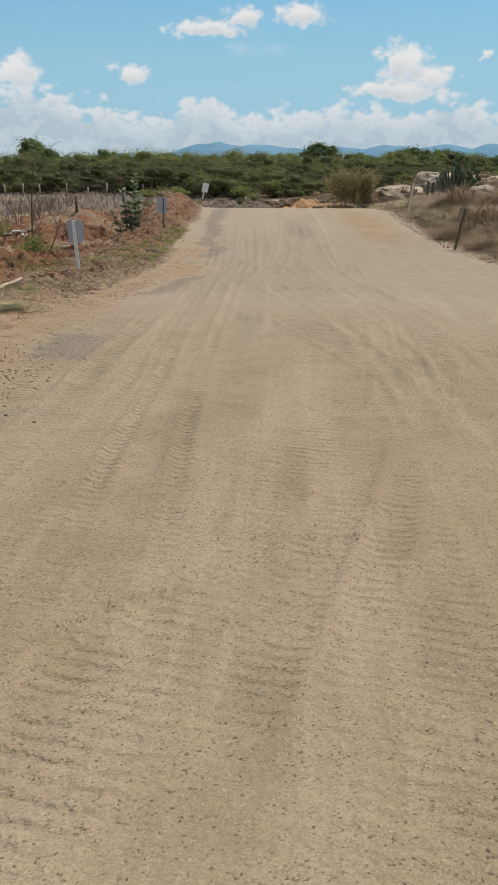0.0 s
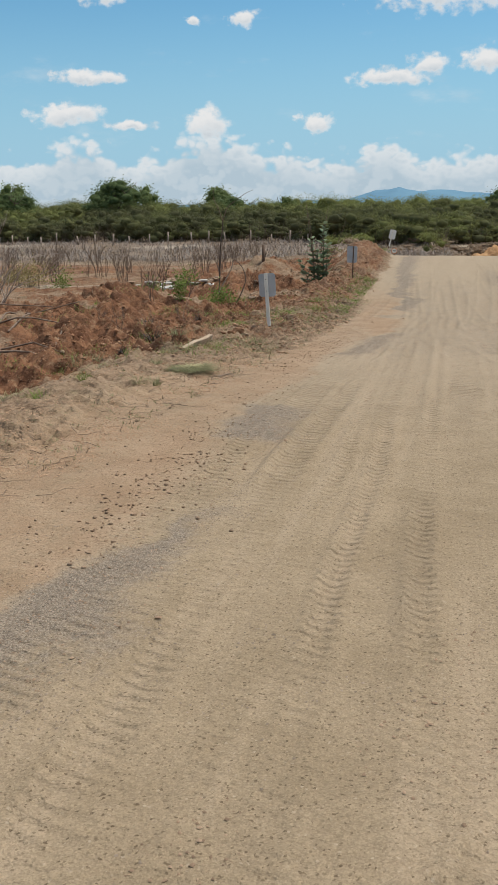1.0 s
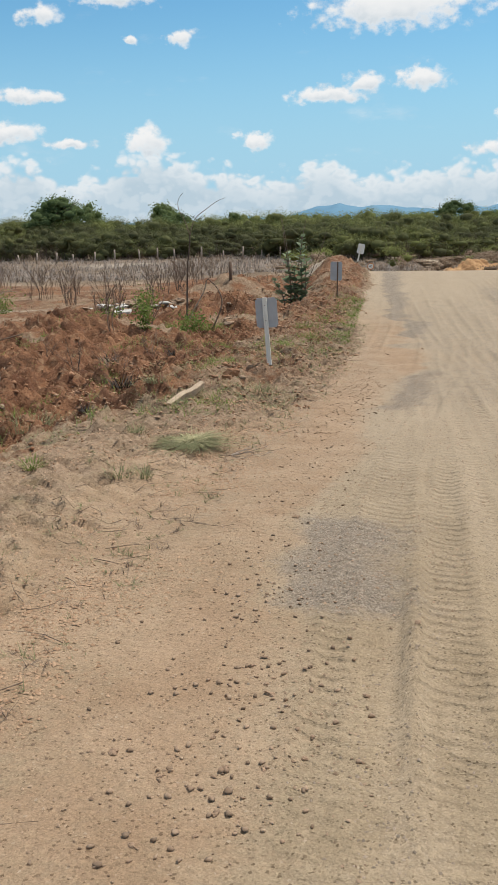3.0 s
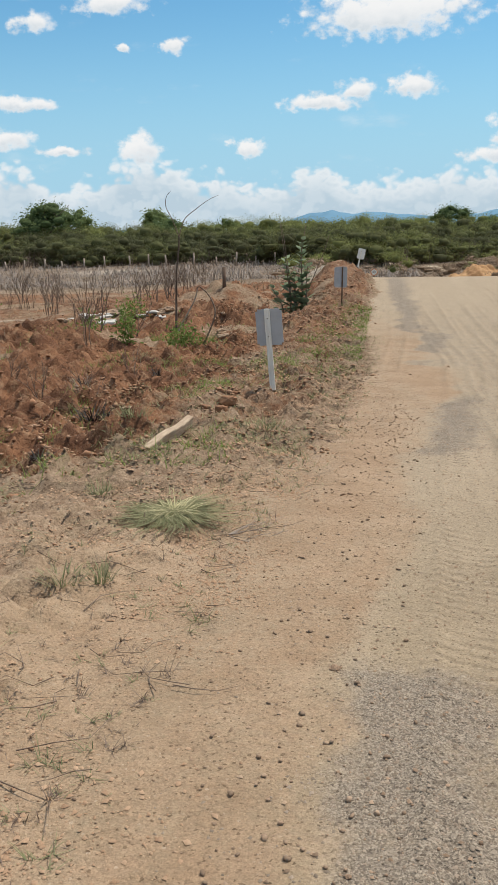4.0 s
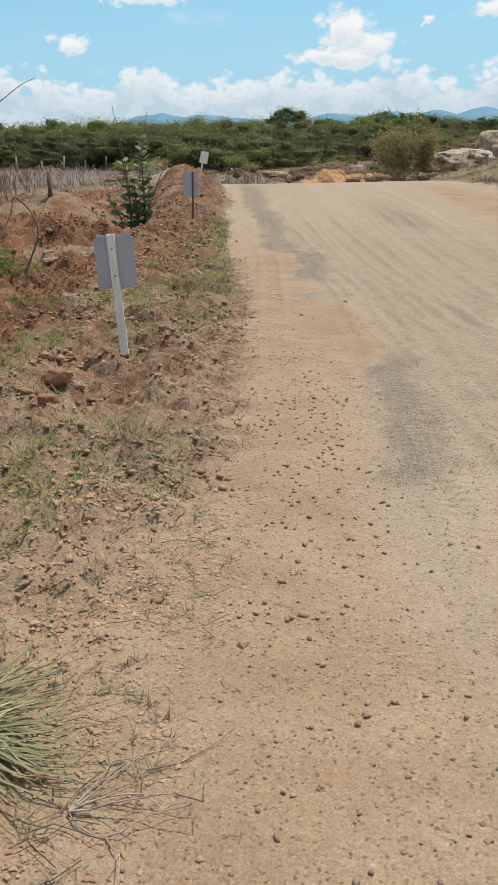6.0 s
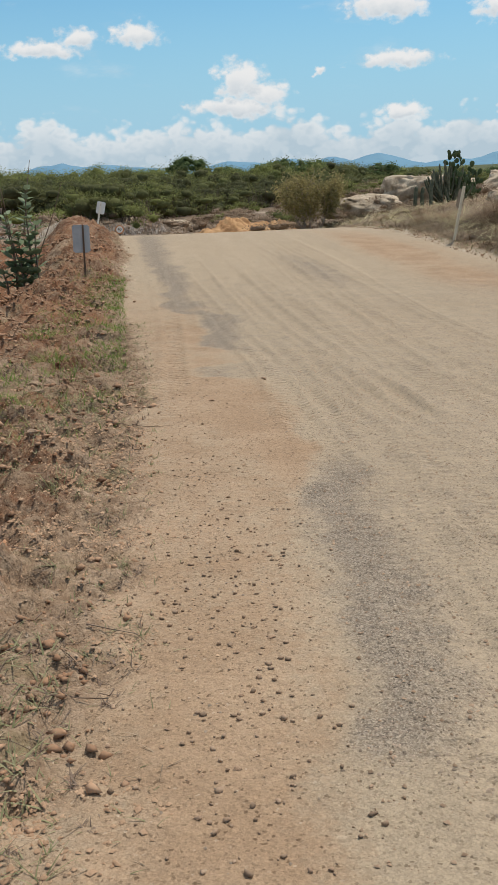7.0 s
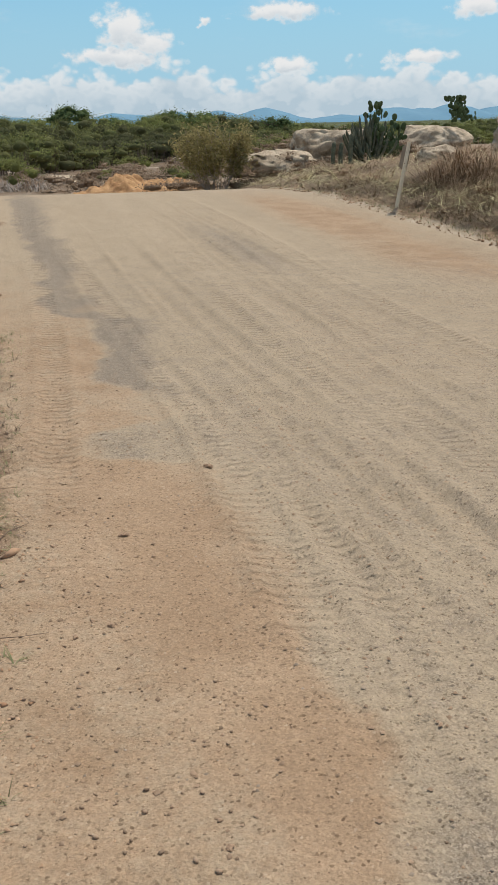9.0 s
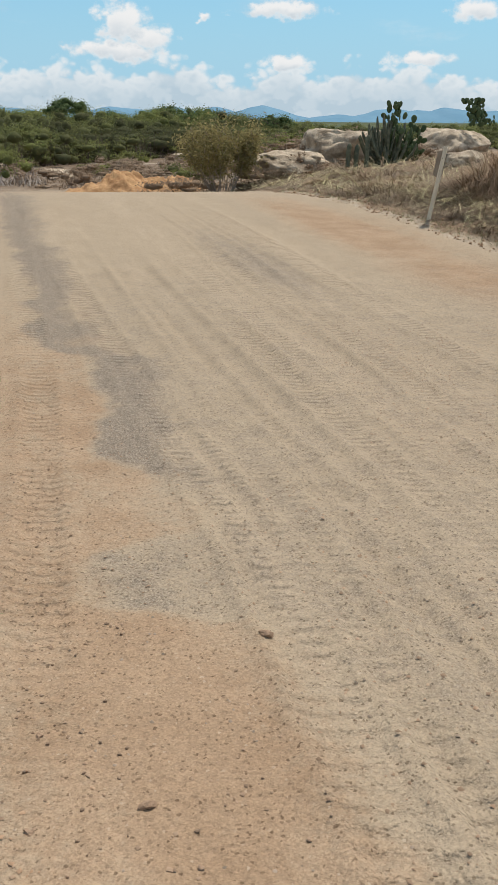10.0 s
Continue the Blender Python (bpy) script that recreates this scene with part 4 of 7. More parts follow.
def single_stones():
    shapes = [part("stone", stone_mesh(i, 0.4 + 0.08 * i), "stone", smooth=False).data for i in range(4)]
    for ob in [o for o in scene.objects if o.name.startswith("stone")]:
        bpy.data.objects.remove(ob)
    spots = [(-2.80, 5.56, .018), (-3.08, 6.23, .018), (-2.41, 6.75, .014), (-2.62, 5.52, .02), (-2.72, 6.68, .017), (-2.29, 7.27, .015), (-3.5, 10.66, .02), (-3.34, 10.84, .017),
             (-3.38, 9.69, .016), (-3.05, 8.59, .02), (-3.1, 17.21, .024), (-3.54, 15.76, .016), (-1.95, 4.33, .013), (-3.49, 16.48, .022)]
    for i in range(70):
        y = (6.3 + rng.normal(0, 0.9)) if i < 28 else 12.9 + rng.normal(0, 2.0)
        spots.append((float(strip_x(np.array(y))) + rng.normal(0, 0.17), y, rng.uniform(0.006, 0.012)))
    for i, (x, y, r) in enumerate(spots):
        ob = new("stone", shapes[i % 4])
        ob.matrix_world = pose(x, y, lie(x, y) + r * 0.25, 0, 0, rng.uniform(0, 360)) @ Matrix.Diagonal((r, r * rng.uniform(0.75, 1), r, 1))
        tagged(ob, "dusty brown stone lying on the sandy road edge", "stone", "stones beside the road")
    shapes = [part("rock", stone_mesh(20 + i, 0.32 + 0.08 * i), "flat_stone", smooth=False).data for i in range(3)]
    for ob in [o for o in scene.objects if o.name.startswith("rock")]:
        bpy.data.objects.remove(ob)
    for i, (x, y, r) in enumerate(((-4.73, 13.59, .12), (-4.7, 13.2, .1), (-7.19, 21.4, .16), (-6.88, 21.1, .12), (-6.54, 21.25, .15), (-5.94, 14.2, .16), (-5.85, 13.7, .13), (-7.3, 21.9, .17), (-10.7, 19.7, .13),
                                   (-10.2, 19.6, .15), (-9.4, 19.4, .16), (-6.2, 14.5, .15), (-5.3, 13.1, .13), (-5.0, 14.4, .10), (-12.1, 27.6, .22), (-12.6, 27.2, .17), (-4.4, 12.6, .07), (-4.2, 13.4, .06), (-4.5, 15.2, .08),
                                   (-4.7, 16.4, .09), (-4.9, 17.2, .1), (-13.4, 26.6, .2), (-14.2, 26.2, .16), (-5.1, 10.2, .12), (-8.9, 18.6, .14), (-8.2, 15.6, .12), (-7.0, 12.4, .1))):
        ob = new("rock", shapes[i % 3])
        r *= 0.6
        ob.matrix_world = pose(x, y, lie(x, y) + r * 0.12, 0, 0, rng.uniform(0, 360)) @ Matrix.Diagonal((r, r * rng.uniform(0.6, 0.95), r, 1))
        tagged(ob, "pale angular rock half sunk in the dug-up soil", "rock", "rocks in the field")


# ---- branches and blades ----
def tube(verts, faces, points, r0, r1, sides=5):
    """A tapering round rod along points, added to lists."""
    start = len(verts)
    count = len(points)
    for i, p in enumerate(points):
        a = Vector(points[min(i + 1, count - 1)]) - Vector(points[max(i - 1, 0)])
        a = a.normalized() if a.length > 1e-6 else Vector((0, 0, 1))
        u = a.orthogonal().normalized()
        w = a.cross(u)
        r = r0 + (r1 - r0) * i / max(1, count - 1)
        for j in range(sides):
            t = 2 * math.pi * j / sides
            verts.append(tuple(Vector(p) + u * r * math.cos(t) + w * r * math.sin(t)))
    for i in range(count - 1):
        for j in range(sides):
            k = (j + 1) % sides
            faces.append((start + i * sides + j, start + i * sides + k, start + (i + 1) * sides + k, start + (i + 1) * sides + j))
    return start


def curve(points, steps=5):
    """A smooth line through points."""
    p = [Vector(points[0])] + [Vector(q) for q in points] + [Vector(points[-1])]
    line = []
    for i in range(1, len(p) - 2):
        for j in range(steps):
            t = j / steps
            line.append(0.5 * (2 * p[i] + (p[i + 1] - p[i - 1]) * t + (2 * p[i - 1] - 5 * p[i] + 4 * p[i + 1] - p[i + 2]) * t * t + (3 * p[i] - p[i - 1] - 3 * p[i + 1] + p[i + 2]) * t ** 3))
    return line + [p[-1]]


def grow(dice, verts, faces, at, way, length, r, depth, tips, bend=0.25, split=(2, 3), spread=0.55, lift=0.0, sides=4):
    """A limb that bends and forks; tips gathers its ends."""
    points, p, d = [Vector(at)], Vector(at), Vector(way).normalized()
    for i in range(4):
        d = (d + Vector((dice.gauss(0, bend), dice.gauss(0, bend), dice.gauss(0, bend * 0.6) + lift)) * 0.5).normalized()
        p = p + d * length / 4
        points.append(p.copy())
    tube(verts, faces, points, r, r * 0.62, sides)
    if depth == 0:
        tips.append(p.copy())
        return
    for i in range(dice.randint(*split)):
        turn = Vector((dice.gauss(0, spread), dice.gauss(0, spread), dice.gauss(0, spread * 0.5)))
        start = points[dice.choice((2, 3, 4))] if i else p
        grow(dice, verts, faces, start, d + turn, length * dice.uniform(0.6, 0.85), r * 0.62, depth - 1, tips, bend, split, spread, lift, sides)


def leaf_quads(centres, size, dice, upright=0.3, slim=0.5, fold=True):
    """Pointed leaves, each of four corners, turned every way."""
    n = len(centres)
    a = dice.normal(0, 1, (n, 3))
    a[:, 2] = a[:, 2] * 0.6 + upright
    a /= np.linalg.norm(a, axis=1)[:, None]
    b = np.cross(a, dice.normal(0, 1, (n, 3)))
    b /= np.linalg.norm(b, axis=1)[:, None]
    size = np.broadcast_to(size, n)[:, None]
    c = np.asarray(centres)
    verts = np.stack([c - a * size * 0.5, c + b * size * slim * 0.5, c + a * size * 0.5, c - b * size * slim * 0.5], 1).reshape(-1, 3)
    return verts, np.arange(4 * n).reshape(-1, 4)


def blades(x, y, z, length, width, dice, droop=0.8, stand=0.8, segments=3, way=None):
    """Bent blades of grass as narrow strips."""
    n = len(x)
    a = dice.uniform(0, 2 * np.pi, n) if way is None else way
    out = np.stack([np.cos(a), np.sin(a), np.zeros(n)], -1)
    side = np.stack([-np.sin(a), np.cos(a), np.zeros(n)], -1)
    root = np.stack([x, y, z], -1)
    stand, droop, length, width = (np.broadcast_to(v, n)[:, None] for v in (stand, droop, length, width))
    rows = []
    for i in range(segments + 1):
        t = i / segments
        p = root + out * length * t * np.sqrt(np.clip(1 - stand ** 2, 0, 1)) + np.array((0, 0, 1.0)) * length * (stand * t - droop * 0.5 * t * t)
        p = p + out * length * 0.3 * droop * t * t
        w = width * (1 - t * 0.85) * 0.5
        rows += [p - side * w, p + side * w]
    verts = np.stack(rows, 1)
    face = np.array([(2 * i, 2 * i + 1, 2 * i + 3, 2 * i + 2) for i in range(segments)])
    faces = face[None] + (np.arange(n) * 2 * (segments + 1))[:, None, None]
    return verts.reshape(-1, 3), faces.reshape(-1, 4), 2 * (segments + 1)


# ---- lot markers beside the road ----
def box(bm, cx, cy, cz, sx, sy, sz, bevel=0.003, taper=1.0):
    made = bmesh.ops.create_cube(bm, size=1)["verts"]
    for v in made:
        k = taper if v.co.z > 0 else 1.0
        v.co = Vector((v.co.x * sx * k + cx, v.co.y * sy * k + cy, v.co.z * sz + cz))
    if bevel:
        bmesh.ops.bevel(bm, geom=list({e for v in made for e in v.link_edges}), offset=bevel, segments=2, affect="EDGES")
    return made


def lot_marker(x, y, height, lean_side, lean_back, post, board, wide, high, turn, label, thick=0.05, shift=0.0, drop=0.0, z=None, stained=True):
    thing = top_level("lot_marker", x, y, (lie(x, y) if z is None else z) - 0.01, label, "sign", "lot markers beside the road")
    thing.matrix_world = pose(x, y, thing.location.z, lean_back, lean_side, turn)
    bm = bmesh.new()
    box(bm, 0, 0, height / 2, thick, thick * 0.55, height, 0.004, 0.94)
    for v in bm.verts:
        v.co.x += 0.006 * noise.noise(Vector((v.co.z * 4, x, y)))
    stake = part("post", bm, post, thing, smooth=False)
    if stained:
        bm = bmesh.new()
        box(bm, 0, 0, height * 0.06, thick * 1.06, thick * 0.62, height * 0.12, 0.004)
        part("stained_foot", bm, "stain", stake, "soil-stained foot of the post", smooth=False)
    bm = bmesh.new()
    box(bm, shift, thick * 0.275 + 0.006, height - high / 2 - drop, wide, 0.006, high, 0.0)
    bmesh.ops.bevel(bm, geom=[e for e in bm.edges if abs(e.verts[0].co.y - e.verts[1].co.y) > 0.004], offset=0.02, segments=3, affect="EDGES")
    plate = part("board", bm, board, thing, "thin grey sheet-metal plate", smooth=False)
    for dz in (0.25, 0.75):
        bm = bmesh.new()
        made = bmesh.ops.create_cone(bm, cap_ends=True, segments=8, radius1=0.006, radius2=0.005, depth=0.006)["verts"]
        for v in made:
            v.co = Vector((v.co.x + shift * 0.2, -thick * 0.275 - v.co.z, v.co.y + height - high * dz - drop))
        part("nail", bm, "post_dark", plate)
    return thing


def markers():
    lot_marker(-3.93, 5.64, 1.03, -3.5, 2, "post_white", "board", .24, .37, 8, "white wooden stake with grey plate beside the sandy track", .055, .0)
    lot_marker(-4.56, 14.15, .86, -3.0, 1, "post_white", "board", .245, .335, 6, "white wooden stake with grey plate on the weedy verge", .052, .012, .005, z=-0.365)
    lot_marker(-5.49, 24.0, .82, 1.5, 0, "post_dark", "board", .25, .40, 8, "thin dark stake with grey plate on the spoil ridge", .028, -.03, .0, z=-0.41)
    lot_marker(-7.42, 39.6, .76, 13, 0, "post_white", "board_white", .26, .37, 5, "leaning white stake with pale plate beyond the road's crest", .055, .02, .0, z=-0.42)
    lot_marker(.78, 27.3, 1.03, 10, 0, "post_grey", "board_brown", .13, .34, -40, "leaning grey wooden stake with dull plate in dry grass", .055, -.035, .06, stained=False)
    lot_marker(1.66, 21.0, .90, 12, 0, "post_dark", "board_brown", .20, .30, -30, "leaning dark stake with weathered brown plate on the grassy bank", .05, -.03, .0)


def speed_sign():
    x, y = -5.86, 32.0
    thing = top_level("speed_sign", x, y, lie(x, y) - 0.02, "small round speed limit plate low on a stake", "sign", turn=3)
    bm = bmesh.new()
    box(bm, 0, 0.015, 0.07, 0.03, 0.02, 0.16, 0.002)
    part("stake", bm, "post_dark", thing, smooth=False)

    def disc(r, depth, at):
        bm = bmesh.new()
        bmesh.ops.create_cone(bm, cap_ends=True, segments=32, radius1=r, radius2=r, depth=depth)
        bmesh.ops.rotate(bm, verts=bm.verts, matrix=Matrix.Rotation(radians(90), 3, "X"))
        bmesh.ops.translate(bm, verts=bm.verts, vec=(0, at, 0.16))
        return bm
    rim = part("rim", disc(0.098, 0.006, 0.0), "red_paint", thing, "faded orange rim", smooth=False)
    part("face", disc(0.076, 0.006, -0.004), "white_paint", thing, "white face", smooth=False)
    text = bpy.data.curves.new("number", "FONT")
    text.body, text.size, text.extrude, text.align_x, text.align_y = "40", 0.095, 0.0015, "CENTER", "CENTER"
    number = new("number", text)
    number.data.materials.append(M["black_paint"])
    number.parent = thing
    number.matrix_local = pose(0, -0.0095, 0.16, 90, 0, 0)


# ---- plants ----
def sprawling_grass():
    """A wide flat tussock, pale at the heart, its blades lying outward."""
    x, y = -4.14, 10.12
    n = 640
    dice = np.random.default_rng(3)
    a = dice.uniform(0, 2 * np.pi, n)
    r0 = dice.uniform(0, 0.10, n)
    px, py = r0 * np.cos(a), r0 * np.sin(a)
    heart = dice.uniform(0, 1, n)
    v, f, per = blades(px, py, np.full(n, 0.0), (0.15 + 0.25 * heart) * dice.uniform(0.5, 1.2, n), 0.006 + 0.004 * dice.uniform(0, 1, n), dice, droop=dice.uniform(0.2, 0.6, n), stand=dice.uniform(0.05, 0.42, n) * (1.1 - heart * 0.6), segments=5, way=a + dice.normal(0, 0.75, n))
    v[:, :2] += 0.018 * np.stack([np.sin(v[:, 1] * 21 + v[:, 0] * 7), np.sin(v[:, 0] * 19)], -1)
    v[:, 2] = np.maximum(v[:, 2] * 0.42, 0.004 + 0.02 * np.repeat(dice.uniform(0, 1, n), per))
    thing = top_level("grass_clump", x, y, lie(x, y), "flat sprawling green and straw-coloured grass clump on bare sand", "grass")
    raw("leaf_mass", v, f, "grass", thing, tone=np.repeat(dice.uniform(0, 1, n), per))
    n = 130
    a = dice.uniform(0, 2 * np.pi, n)
    q = dice.uniform(0, 0.09, n)
    v, f, per = blades(q * np.cos(a), q * np.sin(a), np.full(n, 0.015), dice.uniform(0.05, 0.2, n), 0.006, dice, droop=dice.uniform(0.3, 0.8, n), stand=dice.uniform(0.1, 0.6, n), segments=4, way=a + dice.normal(0, 1.0, n))
    v[:, 2] = np.maximum(v[:, 2], 0.01)
    raw("dry_heart", v, f, "straw_yellow", thing)


def tuft(name, x, y, radius, high, count, material, label, seed, category="grass", group="", wide=0.007):
    dice = np.random.default_rng(seed)
    a = dice.uniform(0, 2 * np.pi, count)
    r = radius * 0.55 * np.sqrt(dice.uniform(0, 1, count))
    v, f, per = blades(r * np.cos(a), r * np.sin(a), np.full(count, -0.005), high * dice.uniform(0.5, 1.15, count), wide, dice, droop=dice.uniform(0.1, 0.7, count), stand=dice.uniform(0.6, 0.97, count), way=a + dice.normal(0, 0.6, count))
    ob = raw(name, v, f, material, tone=np.repeat(dice.uniform(0, 1, count), per))
    ob.matrix_world = pose(x, y, lie(x, y))
    return tagged(ob, label, category, group)


def tufts():
    for i, (x, y, r, h, n, m) in enumerate(((-4.13, 9.16, .09, .10, 70, "grass"), (-4.73, 10.54, .11, .13, 80, "grass"), (-4.23, 9.02, .12, .1, 70, "grass"), (-4.94, 9.25, .13, .12, 80, "grass_green"),
                                            (-6.04, 11.27, .45, .26, 220, "grass"), (-5.9, 11.9, .3, .2, 120, "grass"), (-6.5, 14.3, .25, .28, 60, "straw_grey"), (-4.87, 8.32, .2, .12, 90, "grass_green"),
                                            (-6.8, 19.2, .22, .26, 90, "grass_green"), (-7.9, 20.1, .2, .18, 80, "grass_green"), (-4.26, 12.57, .3, .1, 110, "grass"), (-5.3, 12.5, .25, .14, 80, "grass"),
                                            (-6.1, 12.8, .25, .16, 90, "grass"), (-6.7, 19.0, .3, .14, 100, "grass_green"), (-4.44, 15.6, .2, .16, 80, "grass"), (-4.94, 18.2, .25, .16, 90, "grass_green"), (-4.2, 14.4, .2, .12, 60, "grass"),
                                            (-4.59, 17.2, .22, .2, 90, "straw"), (-5.4, 15.3, .3, .12, 80, "grass"), (-6.3, 16.5, .35, .14, 90, "grass"), (-5.3, 19.5, .3, .14, 90, "grass_green"), 
                                            (-4.6, 6.6, .2, .14, 70, "grass"), (-5.0, 7.4, .25, .16, 80, "grass_green"), (-8.9, 13.1, .25, .2, 60, "grass"))):
        dry = {"grass": "grey-green", "grass_green": "fresh green", "straw": "straw-coloured dry", "straw_grey": "grey charred"}[m]
        tuft("grass_tuft", x, y, r, h, n, m, dry + " grass tuft growing in dry soil", 200 + i, group="grass tufts on the verge")


def dead_root():
    """A flat dry root torn out of the sand, forking."""
    x, y = -3.68, 9.93
    roll = random.Random(33)
    verts, faces, tips = [], [], []
    for i in range(5):
        a = -0.6 + 0.45 * i
        grow(roll, verts, faces, (-0.12, 0.02, 0.012), (math.cos(a), math.sin(a), 0.03), roll.uniform(0.11, 0.19), 0.0028, 2, tips, 0.4, (1, 2), 0.5, 0.0, 5)
    verts = [(p[0], p[1], max(0.003, min(0.07, abs(p[2])))) for p in verts]
    ob = raw("dry_twigs", verts, faces, "twig_pale", smooth=True)
    ob.matrix_world = pose(x, y, lie(x, y))
    tagged(ob, "forked dry brown twigs lying on bare sand", "twigs", kind="stuff")


def straw_pile():
    """Flattened dry straw round the foot of a stake."""
    dice = np.random.default_rng(91)
    n = 420
    a, q = dice.uniform(0, 6.283, n), np.sqrt(dice.uniform(0, 1, n))
    v, f, per = blades(0.3 * q * np.cos(a), 0.3 * q * np.sin(a), np.full(n, 0.0), dice.uniform(0.08, 0.28, n), 0.007, dice, droop=dice.uniform(0.1, 0.5, n), stand=dice.uniform(0.05, 0.4, n), segments=4)
    v[:, 2] = np.maximum(v[:, 2], 0.004)
    ob = raw("straw_pile", v, f, "straw")
    ob.matrix_world = pose(-4.12, 5.8, lie(-4.12, 5.8))
    tagged(ob, "flattened pile of dry straw at a stake's foot", "straw", kind="stuff")


def charred_tufts():
    for i, (x, y, r, h, n) in enumerate(((-7.33, 16.95, .22, .24, 46), (-5.95, 13.15, .26, .22, 60), (-7.0, 15.2, .12, .2, 16), (-6.4, 16.0, .14, .16, 18), (-6.6, 13.6, .1, .25, 9), (-8.4, 14.6, .15, .2, 20), (-5.5, 11.3, .12, .1, 24))):
        tuft("charred_tuft", x, y, r, h, n, "char", "charred black stubble tuft standing in red soil", 500 + i, group="charred tufts in the field", wide=0.014)
    dice = np.random.default_rng(93)
    for i, (x, y, r, n) in enumerate(((-7.05, 17.66, .3, 260), (-6.18, 17.41, .3, 300), (-6.0, 17.0, .3, 260), (-5.15, 12.2, .4, 420), (-4.95, 11.6, .3, 260), (-5.1, 13.5, .45, 420), (-6.07, 14.76, .5, 420), (-5.85, 15.2, .4, 300), (-7.29, 15.46, .4, 300),
                                      (-4.35, 12.4, .5, 520), (-4.1, 11.9, .3, 220), (-4.6, 11.3, .25, 160), (-5.4, 16.4, .5, 380), (-5.1, 17.6, .5, 380), (-6.1, 18.7, .6, 420), (-5.6, 10.6, .35, 240), (-6.3, 9.6, .5, 380), (-4.75, 14.9, .35, 260), (-4.5, 16.3, .35, 280), (-5.3, 8.3, .3, 200))):
        n = int(n * 1.2)
        a, q = dice.uniform(0, 6.283, n), np.sqrt(dice.uniform(0, 1, n))
        px, py = r * q * np.cos(a), 0.7 * r * q * np.sin(a)
        at = lie(x, y)
        v, f, per = blades(px, py, surface(px + x, py + y) - at - 0.004, dice.uniform(0.035, 0.11, n), 0.007, dice, droop=dice.uniform(0.2, 0.8, n), stand=dice.uniform(0.3, 0.9, n))
        ob = raw("grass_patch", v, f, "grass_green" if i in (1, 2, 7, 13) else "grass", tone=np.repeat(dice.uniform(0, 1, n), per))
        ob.matrix_world = pose(x, y, at)
        tagged(ob, "thin patch of short grey-green grass on dug-up soil", "grass", kind="stuff")


